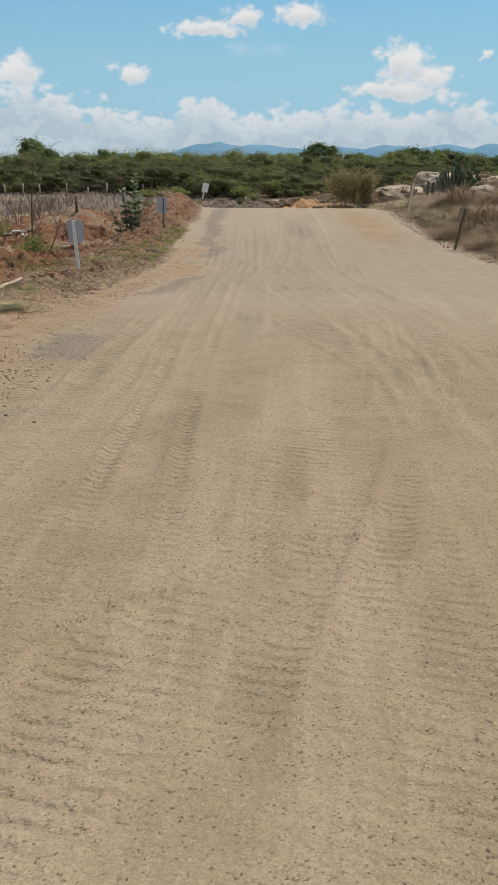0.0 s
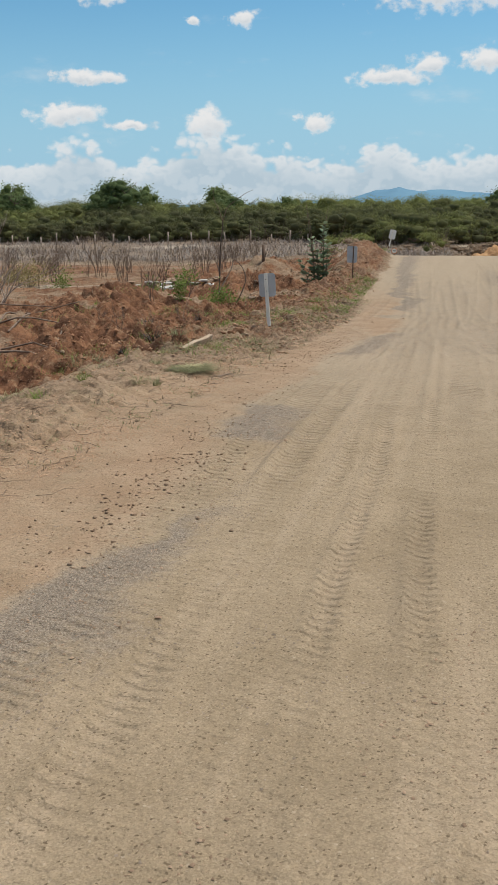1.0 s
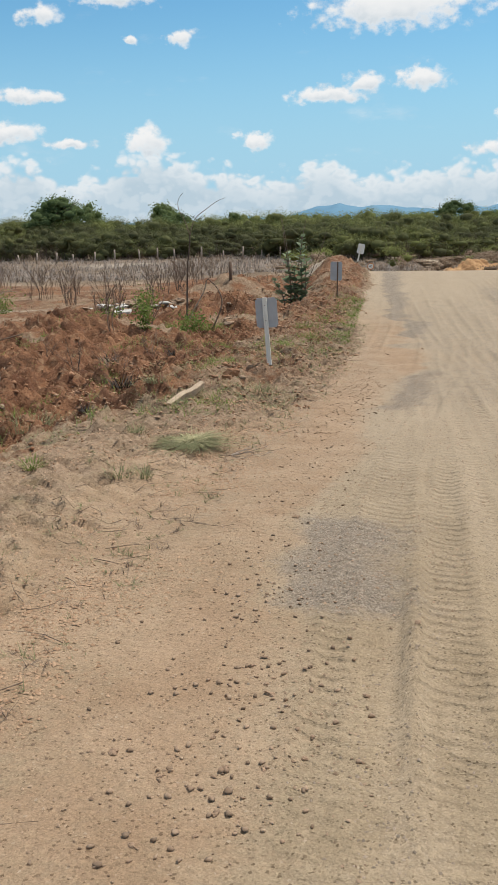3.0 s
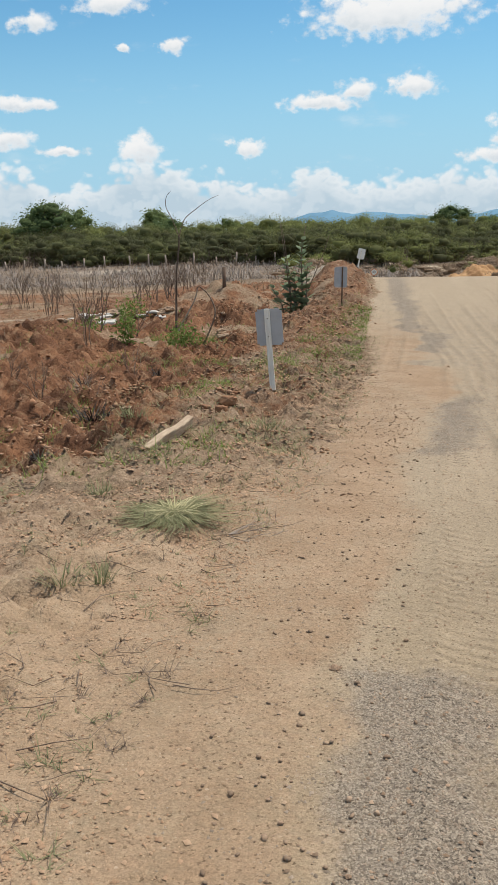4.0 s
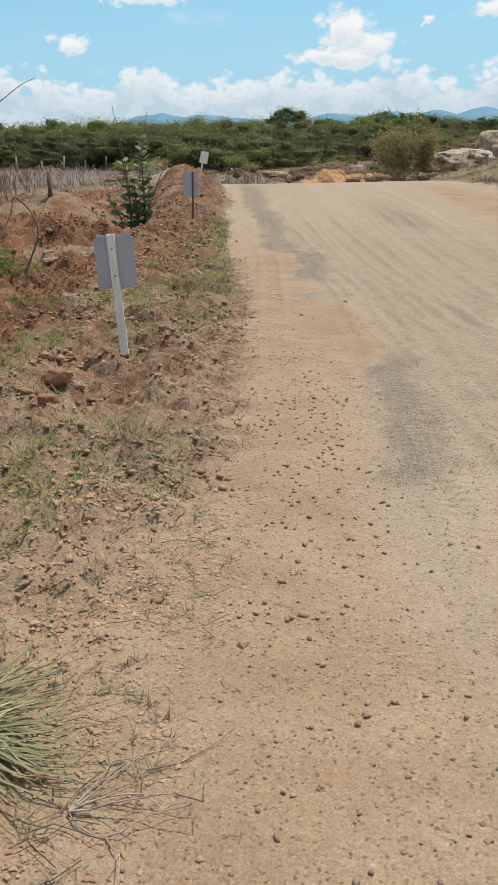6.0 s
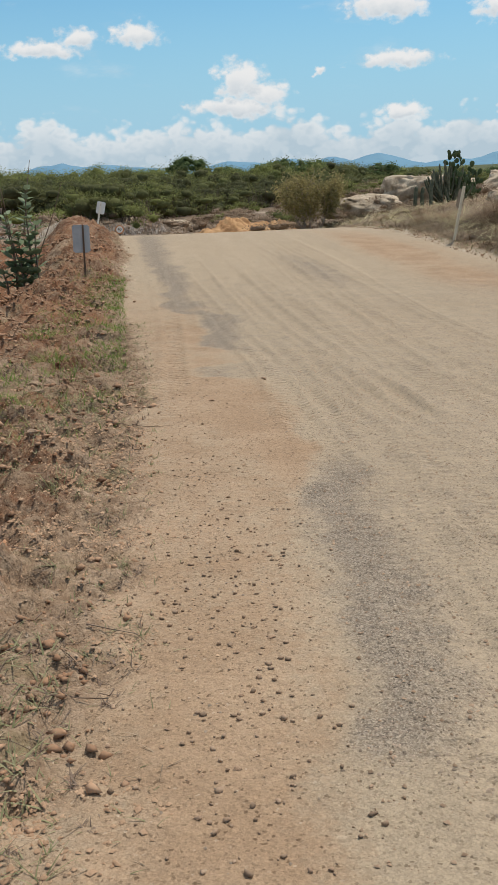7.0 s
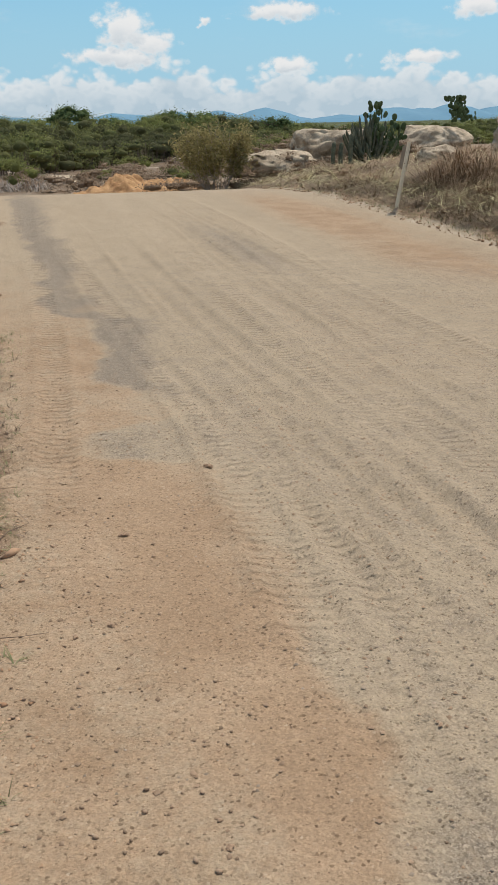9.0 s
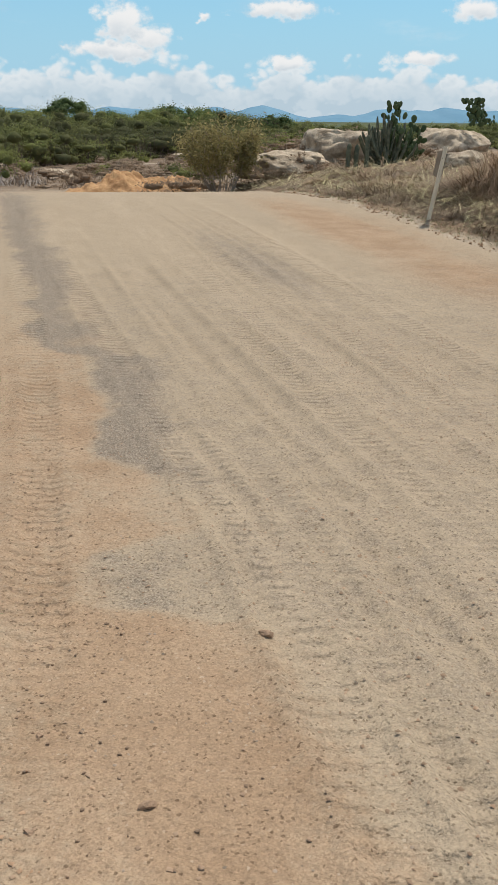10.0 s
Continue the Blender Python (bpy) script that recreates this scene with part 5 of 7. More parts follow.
def verge_grass():
    """Sparse low grass, straw and twigs over the verge."""
    dice = np.random.default_rng(11)
    n = 110000
    y = 5.5 + 19 * dice.uniform(0, 1, n)
    x = left_edge(y) + 0.25 - dice.gamma(1.8, 0.9, n)
    zone = zones(x, y)
    patch = fbm(x * 1.1, y * 0.8, 4, 111)
    strip = np.exp(-((left_edge(y) - x - 0.35) / 0.28) ** 2) * smooth(14, 19, y)
    keep = dice.uniform(0, 1, n) < np.clip(0.3 + 2.2 * patch + 0.6 * strip - 0.2 * zone["red"], 0, 1) * 0.55
    x, y, patch = x[keep], y[keep], patch[keep]
    n = len(x)
    z = surface(x, y)
    tall = (0.012 + 0.05 * dice.power(0.6, n) + 0.04 * np.clip(patch, 0, 1)) * np.interp(y, [9, 12], [0.55, 1])
    green = dice.uniform(0, 1, n) < np.interp(y, [8, 12], [0.12, 0.42])
    dark = ~green & (dice.uniform(0, 1, n) < 0.3)
    for name, pick, m, label in (("dead_stalks", dark, "twig", "dark broken twigs and dead stalks littering the verge"), ("low_grass", green, "grass", "short grey-green grass dotted over the dry verge"), ("dry_litter", ~green & ~dark, "straw", "broken straw and dry stalks littering the verge")):
        k = int(pick.sum())
        v, f, per = blades(x[pick], y[pick], z[pick] - 0.003, tall[pick] * (1.0 if name == "low_grass" else 1.2), 0.004, dice, droop=dice.uniform(0.1, 0.8, k), stand=dice.uniform(0.3, 0.95, k) if name == "low_grass" else dice.uniform(0.02, 0.4, k))
        tagged(raw(name, v, f, m, tone=np.repeat(dice.uniform(0, 1, k), per)), label, "grass", kind="stuff")
    # loose patches of green grass over the dug-up soil
    n = 60000
    y = 10.5 + 11.5 * dice.uniform(0, 1, n)
    x = left_edge(y) - 0.5 - 4.6 * dice.uniform(0, 1, n)
    keep = dice.uniform(0, 1, n) < 0.7 * smooth(0.14, 0.40, fbm(x * 1.9, y * 1.4, 4, 119))
    x, y = x[keep], y[keep]
    n = len(x)
    v, f, per = blades(x, y, surface(x, y) - 0.004, dice.uniform(0.05, 0.16, n), 0.007, dice, droop=dice.uniform(0.1, 0.8, n), stand=dice.uniform(0.4, 0.95, n))
    tagged(raw("field_patches", v, f, "grass_green", tone=np.repeat(dice.uniform(0.3, 1, n), per)), "loose patches of green grass on the dug-up soil", "grass", kind="stuff")
    n = 8000
    y = 15.0 + 10.5 * dice.uniform(0, 1, n)
    x = left_edge(y) - 0.12 - np.abs(dice.normal(0, 0.3, n))
    keep = dice.uniform(0, 1, n) < np.clip(0.3 + 2.4 * fbm(x * 1.2, y * 1.2, 3, 117), 0.03, 1)
    x, y = x[keep], y[keep]
    n = len(x)
    v, f, per = blades(x, y, surface(x, y) - 0.004, dice.uniform(0.04, 0.13, n), 0.007, dice, droop=dice.uniform(0.1, 0.7, n), stand=dice.uniform(0.4, 0.95, n))
    tagged(raw("verge_strip", v, f, "grass_green", tone=np.repeat(dice.uniform(0, 1, n), per)), "patchy strip of low green grass between road and ridge", "grass", kind="stuff")
    # small sprouts standing in the sand, dry ones and green ones
    for name, n, m, high, label in (("dry_sprouts", 620, "twig", 0.07, "small dry brown sprouts standing in the sand"), ("green_sprouts", 520, "grass", 0.085, "small spreading green sprouts dotted over the sandy verge")):
        y0 = 6.2 + 14.5 * dice.uniform(0, 1, n)
        x0 = left_edge(y0) + 0.05 + 0.1 * smooth(11, 13, y0) - dice.gamma(1.5, 0.32, n)
        each = 9
        x, y = np.repeat(x0, each) + dice.normal(0, 0.007, n * each), np.repeat(y0, each) + dice.normal(0, 0.007, n * each)
        v, f, per = blades(x, y, surface(x, y) - 0.002, np.repeat(dice.uniform(0.25, 1.0, n) * high, each) * dice.uniform(0.5, 1.3, n * each), 0.0038, dice, droop=dice.uniform(0.1, 0.9, n * each), stand=dice.uniform(0.15, 0.95, n * each))
        tagged(raw(name, v, f, m, tone=np.repeat(np.repeat(dice.uniform(0, 0.8, n), each), per)), label, "weeds", kind="stuff")
    verts, faces = [], []
    roll = random.Random(5)
    for i in range(420):
        y0 = roll.uniform(5.5, 20)
        x0 = float(left_edge(y0)) + 0.15 - roll.gammavariate(1.7, 0.6)
        a, length = roll.uniform(0, 6.28), roll.uniform(0.06, 0.32)
        pts = []
        for j in range(4):
            px, py = x0 + math.cos(a) * length * j / 3, y0 + math.sin(a) * length * j / 3
            a += roll.gauss(0, 0.3)
            pts.append((px, py, lie(px, py) + 0.006 + 0.012 * roll.random()))
        tube(verts, faces, pts, roll.uniform(0.0012, 0.0026), 0.0008, 4)
    tagged(raw("fallen_twigs", verts, faces, "twig"), "thin fallen dead twigs lying on the verge", "twigs", kind="stuff")


def plank():
    ax, ay, bx, by = -4.86, 11.58, -4.78, 12.36
    length = math.hypot(bx - ax, by - ay)
    bm = bmesh.new()
    box(bm, 0, 0, 0, length, 0.055, 0.075, 0.004)
    bmesh.ops.subdivide_edges(bm, edges=[e for e in bm.edges if abs(e.verts[0].co.x - e.verts[1].co.x) > 0.5], cuts=8)
    for v in bm.verts:
        v.co.z += 0.014 * noise.noise(Vector((v.co.x * 5, 0, 1))) - (0.04 * max(0, -v.co.x / length) if v.co.z > 0 else 0)
        v.co.y += 0.018 * noise.noise(Vector((v.co.x * 4, 4, 1)))
    ob = part("plank", bm, "plank", smooth=False)
    z = (lie(ax, ay) + lie(bx, by)) / 2
    ob.matrix_world = Matrix.Translation(((ax + bx) / 2, (ay + by) / 2, z + 0.045)) @ Euler((radians(14), radians(-3), math.atan2(by - ay, bx - ax))).to_matrix().to_4x4()
    tagged(ob, "weathered split plank half propped on loose soil", "plank")


def woody(name, x, y, label, category, seed, stems, length, r, depth, material, spread=0.4, lean=0.35, bend=0.25, lift=0.05, leaf=None, group="", z=None, twigs="twig_crown", split=(2, 3), wide=0.55, along=0.0):
    """A shrub of forking stems, with or without leaves."""
    dice = random.Random(seed)
    verts, faces, tips = [], [], []
    for i in range(stems):
        a = 6.283 * i / stems + dice.uniform(-0.5, 0.5)
        way = Vector((math.cos(a) * lean * dice.uniform(0.4, 1.4), math.sin(a) * lean * dice.uniform(0.4, 1.4), 1))
        grow(dice, verts, faces, (math.cos(a) * spread * 0.15, math.sin(a) * spread * 0.15, -0.06), way, length * dice.uniform(0.75, 1.2), r, depth, tips, bend, split, wide, lift)
    thing = top_level(name, x, y, floor_z(x, y) if z is None else z, label, category, group)
    raw(twigs, verts, faces, material, thing, smooth=True)
    if leaf:
        m, count, size, reach, slim = leaf
        d = np.random.default_rng(seed)
        ends = np.array([tuple(t) for t in tips])
        if along:
            line = np.array(verts)
            line = line[(line[:, 2] > along) & (d.uniform(0, 1, len(line)) < 0.5)]
            ends = np.concatenate([ends, line])
        pick = ends[d.integers(0, len(ends), count)] + d.normal(0, reach, (count, 3))
        pick[:, 2] = np.maximum(pick[:, 2], 0.05)
        v, f = leaf_quads(pick, size * d.uniform(0.6, 1.3, count), d, 0.3, slim)
        raw("leaf_mass", v, f, m, thing, tone=np.repeat(d.uniform(0, 1, count), 4))
    return thing


def milkweed():
    """The stiff shrub with thick paired leaves on upright stems."""
    x, y = -6.67, 25.1
    z = lie(x, y) - 0.04
    thing = top_level("milkweed_shrub", x, y, z, "upright shrub with thick grey-green paired leaves on the ridge", "shrub")
    roll = random.Random(12)
    verts, faces, leaves, lf, tone = [], [], [], [], []
    stems = [(0.30, 0.0, 1.66, 0.10), (-0.22, 0.05, 1.28, -0.12), (0.50, -0.05, 1.12, 0.14), (0.0, 0.1, 0.95, 0.0), (-0.45, -0.08, 0.68, -0.42), (0.06, -0.12, 0.55, 0.05)]
    for sx, sy, tall, lean in stems:
        pts = [Vector((sx * 0.5 + lean * 0.5 * t * t + 0.02 * math.sin(5 * t + sx), sy, tall * t)) for t in np.linspace(0, 1, 7)]
        verts, faces = [], []
        tube(verts, faces, pts, 0.022, 0.008, 6)
        raw("stem", verts, faces, "twig", thing, smooth=True)
        pairs = int(tall / 0.072)
        for i in range(2, pairs + 1):
            t = i / pairs
            at = Vector((sx * 0.5 + lean * 0.5 * t * t, sy, tall * t))
            for side in (0, math.pi):
                a = side + (i % 2) * math.pi / 2 + roll.gauss(0, 0.35)
                size = roll.uniform(0.18, 0.27) * (1.08 - 0.45 * t * t)
                out = Vector((math.cos(a), math.sin(a), roll.uniform(0.2, 0.9))).normalized()
                wide = out.cross(Vector((0, 0, 1))).normalized()
                up = wide.cross(out)
                base = len(leaves)
                for s, w, h in ((0, 0.0, 0), (0.3, 0.34, 0.03), (0.75, 0.33, 0.02), (1.0, 0.0, -0.06), (0.75, -0.33, 0.02), (0.3, -0.34, 0.03)):
                    leaves.append(tuple(at + out * size * s + wide * size * w + up * size * (h - 0.04)))
                shade = roll.random()
                tone += [shade] * 6
                lf.append(tuple(range(base, base + 6)))
    raw("leaf_mass", leaves, lf, "thick_leaf", thing, tone=tone)
    verts, faces = [], []
    for pts in (((-0.05, 0, 0.3), (-0.12, 0, 1.1), (-0.2, 0, 1.7), (-0.26, 0, 2.05)), ((0.1, 0, 1.0), (0.22, 0, 1.7), (0.3, 0, 2.1)), ((0.15, 0, 0.3), (0.42, 0, 0.9), (0.62, 0, 1.35), (0.76, 0, 1.75)), ((0.05, 0, 0.2), (-0.08, 0, 0.8), (-0.2, 0, 1.4), (-0.3, 0, 2.2))):
        tube(verts, faces, pts, 0.011, 0.004, 5)
    raw("bare_twig", verts, faces, "twig", thing, smooth=True)


def sapling():
    """A bare young tree whose two top twigs arch apart."""
    x, y = -8.0, 21.3
    thing = top_level("sapling", x, y, lie(x, y) - 0.05, "bare thin sapling with two arching twigs at the top", "tree")
    verts, faces = [], []
    tube(verts, faces, [(0, 0, 0), (0.03, 0, 0.6), (0.05, 0.02, 1.08), (0.12, 0.0, 1.5), (0.13, 0, 1.68)], 0.022, 0.011, 7)
    raw("trunk", verts, faces, "bark", thing, smooth=True)
    for name, pts in (("twig", [(0.13, 0, 1.66), (0.03, 0, 1.94), (-0.08, 0, 2.16), (-0.07, 0, 2.33), (0.02, 0, 2.44)]), ("twig", [(0.13, 0, 1.66), (0.24, 0, 1.95), (0.46, 0, 2.12), (0.68, 0, 2.26), (0.86, 0, 2.33)])):
        verts, faces = [], []
        tube(verts, faces, curve(pts), 0.009, 0.003, 5)
        raw(name, verts, faces, "twig", thing, smooth=True)


def loop_branch():
    x, y = -6.9, 19.2
    thing = top_level("fallen_branch", x, y, lie(x, y), "bent dead branch arching out of a red soil heap", "branch")
    verts, faces = [], []
    tube(verts, faces, curve([(-0.02, 0, -0.06), (0.10, 0.02, 0.12), (0.22, 0.03, 0.38), (0.25, 0.05, 0.55), (0.18, 0.06, 0.74), (0.07, 0.07, 0.86), (0.0, 0.08, 0.90), (-0.04, 0.08, 0.86)]), 0.016, 0.009, 6)
    raw("dark_limb", verts, faces, "twig", thing, smooth=True)
    verts, faces = [], []
    tube(verts, faces, curve([(-0.02, 0.08, 0.88), (-0.08, 0.09, 0.7), (-0.2, 0.1, 0.5), (-0.32, 0.12, 0.32), (-0.42, 0.13, 0.12)]), 0.010, 0.014, 6)
    raw("pale_limb", verts, faces, "twig_pale", thing, smooth=True)


def left_field():
    milkweed()
    sapling()
    loop_branch()
    for i, (x, y, r, h, n) in enumerate(((-7.1, 18.95, .24, .3, 170), (-7.62, 18.1, .13, .5, 130), (-10.3, 25.0, .3, .45, 200), (-9.3, 20.6, .24, .5, 160), (-14.5, 25.6, .3, .55, 220))):
        d = np.random.default_rng(400 + i)
        c = d.normal(0, 1, (n * 2, 3)) * (r * 0.55, r * 0.55, h * 0.35) + (0, 0, h * 0.45)
        c[:, 2] = np.abs(c[:, 2])
        v, f = leaf_quads(c, 0.075, d, 0.6, 0.4)
        thing = top_level("green_weed", x, y, lie(x, y), "bushy bright green weed among red soil", "weed", "green weeds in the field")
        tagged(raw("leaf_mass", v, f, "grass_green", thing, tone=np.repeat(d.uniform(0, 1, n * 2), 4)), kind="stuff")
        v, f, per = blades(d.normal(0, r * 0.2, 9), d.normal(0, r * 0.2, 9), np.zeros(9), h * 0.8, 0.012, d, droop=0.2, stand=0.9)
        tagged(raw("stalk", v, f, "grass_green", thing, tone=np.full(len(v), 0.3)), kind="stuff")
    woody("dead_bush", -12.0, 18.2, "leafless grey bush with many spreading dry branches", "bush", 31, 11, 0.72, 0.017, 3, "twig_pale", lean=0.75, wide=0.4, group="dead bushes in the field")
    woody("dead_bush", -12.75, 17.2, "leafless brown bush with a dense net of twigs", "bush", 32, 13, 0.72, 0.014, 3, "twig", lean=0.6, wide=0.4, group="dead bushes in the field")
    woody("dead_bush", -13.6, 19.4, "leafless brown bush with a dense net of twigs", "bush", 33, 13, 0.72, 0.014, 3, "twig", lean=0.6, wide=0.4, group="dead bushes in the field")
    roll = random.Random(77)
    kinds = [woody("dry_weed", -9.9 - i, 30.0 + i, "tall dry brown weed stalks standing in the field", "weed", 50 + i, 3 + i % 2, 0.45, 0.012, 2, "twig", lean=0.22, wide=0.25, group="dry weeds in the field") for i in range(4)]
    spots = [(-8.0, 17.6), (-9.9, 22.2), (-10.4, 22.6), (-8.7, 21.0)]
    for i in range(58):
        d = roll.uniform(0.0, 1)
        y = 26 + 24 * d
        spots.append((-8.5 - 0.26 * (y - 22) - roll.uniform(0, 1.0) * (7 + 10 * d), y))
    for i, (x, y) in enumerate(spots):
        s = roll.uniform(0.7, 1.25)
        ob = copy_thing(kinds[i % 4], pose(x, y, floor_z(x, y) - 0.02, 0, 0, roll.uniform(0, 360)))
        ob.scale = (s, s, s)
    for x, y in ((-6.5, 14.2), (-6.9, 16.4), (-6.9, 14.0), (-8.3, 16.0)):
        s = 0.45
        ob = copy_thing(kinds[1], pose(x, y, lie(x, y) - 0.01, 0, 0, roll.uniform(0, 360)))
        ob.scale = (s, s, s)
    # sticks lying on the red heap
    for i, pts in enumerate((((-10.6, 15.6), (-9.6, 15.9), (-8.9, 16.4)), ((-10.2, 15.2), (-9.4, 16.3)), ((-9.9, 15.9), (-9.2, 15.4)), ((-8.2, 12.2), (-7.5, 12.5), (-6.9, 12.3)), ((-9.3, 12.0), (-9.5, 12.8)))):
        verts, faces = [], []
        tube(verts, faces, [(px, py, lie(px, py) + 0.07 + 0.05 * (j % 2)) for j, (px, py) in enumerate(pts)], 0.017, 0.008, 6)
        tagged(raw("dead_branch", verts, faces, "twig", smooth=True), "dead branch lying across the heap of red soil", "branch", "branches on the soil heap")
    for pts in (((-8.6, 13.2), (-9.1, 14.3), (-9.5, 15.3)), ((-8.3, 13.1), (-8.5, 13.9), (-9.0, 14.9)), ((-8.9, 13.0), (-8.4, 13.5), (-7.9, 13.9)), ((-7.3, 12.7), (-7.5, 13.4)), ((-7.6, 11.4), (-7.0, 11.6), (-6.6, 11.5))):
        verts, faces = [], []
        tube(verts, faces, curve([(px, py, lie(px, py) + 0.03 + 0.09 * (j % 2)) for j, (px, py) in enumerate(pts)], 3), 0.02, 0.01, 6)
        tagged(raw("dead_branch", verts, faces, "twig", smooth=True), "dead branch lying across the heap of red soil", "branch", "branches on the soil heap")
    lump = part("clod", rock_mesh(44, 0.2, 0.17, 0.13, 3), "clod", smooth=False)
    lump.matrix_world = pose(-8.95, 12.85, lie(-8.95, 12.85) + 0.05, 0, -14, 20)
    tagged(lump, "large angular block of red subsoil on the heap", "clod")
    for i, (x, y, r, h, n) in enumerate(((-16.0, 26.3, .55, .75, 420), (-17.2, 27.2, .4, .5, 260))):
        d = np.random.default_rng(440 + i)
        c = d.normal(0, 1, (n * 2, 3)) * (r * 0.5, r * 0.5, h * 0.28) + (0, 0, h * 0.55)
        c[:, 2] = np.abs(c[:, 2])
        v, f = leaf_quads(c, 0.07, d, 0.5, 0.5)
        thing = top_level("field_bush", x, y, lie(x, y), "thin yellowish-green bush standing in the dry field", "bush", "thin bushes in the field")
        tagged(raw("leaf_mass", v, f, "olive_leaf", thing, tone=np.repeat(d.uniform(0.4, 1, n * 2), 4)), kind="stuff")
        v, f, per = blades(d.normal(0, r * 0.15, 14), d.normal(0, r * 0.15, 14), np.zeros(14), h * 0.9, 0.02, d, droop=0.15, stand=0.92)
        tagged(raw("stalk", v, f, "twig", thing), kind="stuff")
    # angular blocks of hard subsoil by the marker, flat stones further out
    for i, (x, y, a, b, c) in enumerate(((-4.86, 13.62, .09, .06, .05), (-4.70, 12.90, .06, .05, .07), (-4.95, 13.25, .05, .04, .03), (-4.35, 13.9, .06, .04, .03))):
        ob = part("clod", rock_mesh(90 + i, a, b, c, 3), "clod", smooth=False)
        ob.matrix_world = pose(x, y, lie(x, y) + c * 0.35, 8, -6, 70.0 * i)
        tagged(ob, "angular block of hard reddish subsoil lying on the verge", "clod", "blocks of subsoil on the verge")
    for i, (x, y, a) in enumerate(((-6.86, 20.3, .10), (-6.57, 19.9, .11), (-6.27, 20.2, .12), (-6.05, 20.0, .07), (-7.3, 20.7, .08), (-5.85, 18.7, .06))):
        ob = part("field_stone", rock_mesh(130 + i, a, a * 0.7, a * 0.35, 3), "flat_stone", smooth=False)
        ob.matrix_world = pose(x, y, lie(x, y) + a * 0.14, 5, -4, 50.0 * i)
        tagged(ob, "flat pale brown stone lying on the red soil", "stone", "flat stones on the red soil")
    # white slabs and the stump
    for i, (x, y, a, b, turn) in enumerate(((-10.5, 24.0, .40, .22, 10), (-9.0, 28.6, .5, .3, -15), (-12.0, 27.4, .3, .2, 20), (-11.4, 24.6, .26, .16, -8))):
        bm = bmesh.new()
        box(bm, 0, 0, 0, a, b, 0.07, 0.012)
        ob = part("slab", bm, "white_slab", smooth=False)
        ob.matrix_world = pose(x, y, lie(x, y) + 0.06, 12, -4, turn)
        tagged(ob, "broken whitish slab lying on the dug-up soil", "slab", "broken slabs")
    rubble = [part("rubble_stone", stone_mesh(60 + i, 0.45), "white_slab" if i == 0 else "flat_stone", smooth=False).data for i in range(3)]
    for ob in [o for o in scene.objects if o.name.startswith("rubble_stone")]:
        bpy.data.objects.remove(ob)
    for i in range(34):
        x = -12.4 + 2.9 * roll.random()
        y = 25.3 + 0.25 * roll.gauss(0, 1)
        r = roll.uniform(0.05, 0.15)
        ob = new("rubble_stone", rubble[roll.choice((0, 1, 2, 1, 2))])
        ob.matrix_world = pose(x, y, lie(x, y) + r * 0.2, 0, 0, roll.uniform(0, 360)) @ Matrix.Diagonal((r * 1.3, r, r, 1))
        tagged(ob, "broken stone in a low row of rubble across the field", "stone", "row of rubble in the field")
    bm = bmesh.new()
    bmesh.ops.create_cone(bm, cap_ends=True, segments=12, radius1=0.05, radius2=0.045, depth=0.55)
    for v in bm.verts:
        v.co.x += 0.02 * noise.noise(v.co * 5)
        v.co.z += 0.02 * noise.noise(v.co * 9)
    ob = part("post_stump", bm, "post_dark")
    ob.matrix_world = pose(-8.75, 27.0, lie(-8.75, 27.0) + 0.2)
    tagged(ob, "short dark wooden post stump on a red heap", "post")


# ---- right bank ----
def rock_mesh(seed, sx, sy, sz, cuts=4):
    bm = bmesh.new()
    bmesh.ops.create_icosphere(bm, subdivisions=cuts + (cuts > 3), radius=1)
    roll = random.Random(seed * 31)
    faces = [(Vector((0.1, 0.1, 1)).normalized(), 0.62)]
    for i in range(11):
        faces.append((Vector((roll.gauss(0, 1), roll.gauss(0, 1), roll.gauss(0, 0.6))).normalized(), roll.uniform(0.62, 0.92)))
    for v in bm.verts:
        p = v.co.copy()
        for way, reach in faces:
            over = p.dot(way) - reach
            if over > 0:
                p -= way * over * 0.9
        k = 1 + 0.20 * noise.noise(p * 0.9 + Vector((seed * 5.0, 0, 0))) + 0.13 * noise.noise(p * 2.2 + Vector((0, seed * 2.0, 0))) + 0.07 * noise.noise(p * 5) + 0.035 * noise.noise(p * 12) + 0.02 * noise.noise(p * 25)
        crack = abs(noise.noise(p * 2.3 + Vector((seed, seed, 0))))
        k -= 0.10 * max(0, 0.08 - crack) / 0.08
        v.co = Vector((p.x * k * sx * 1.12, p.y * k * sy * 1.12, p.z * k * sz * 1.25))
    return bm


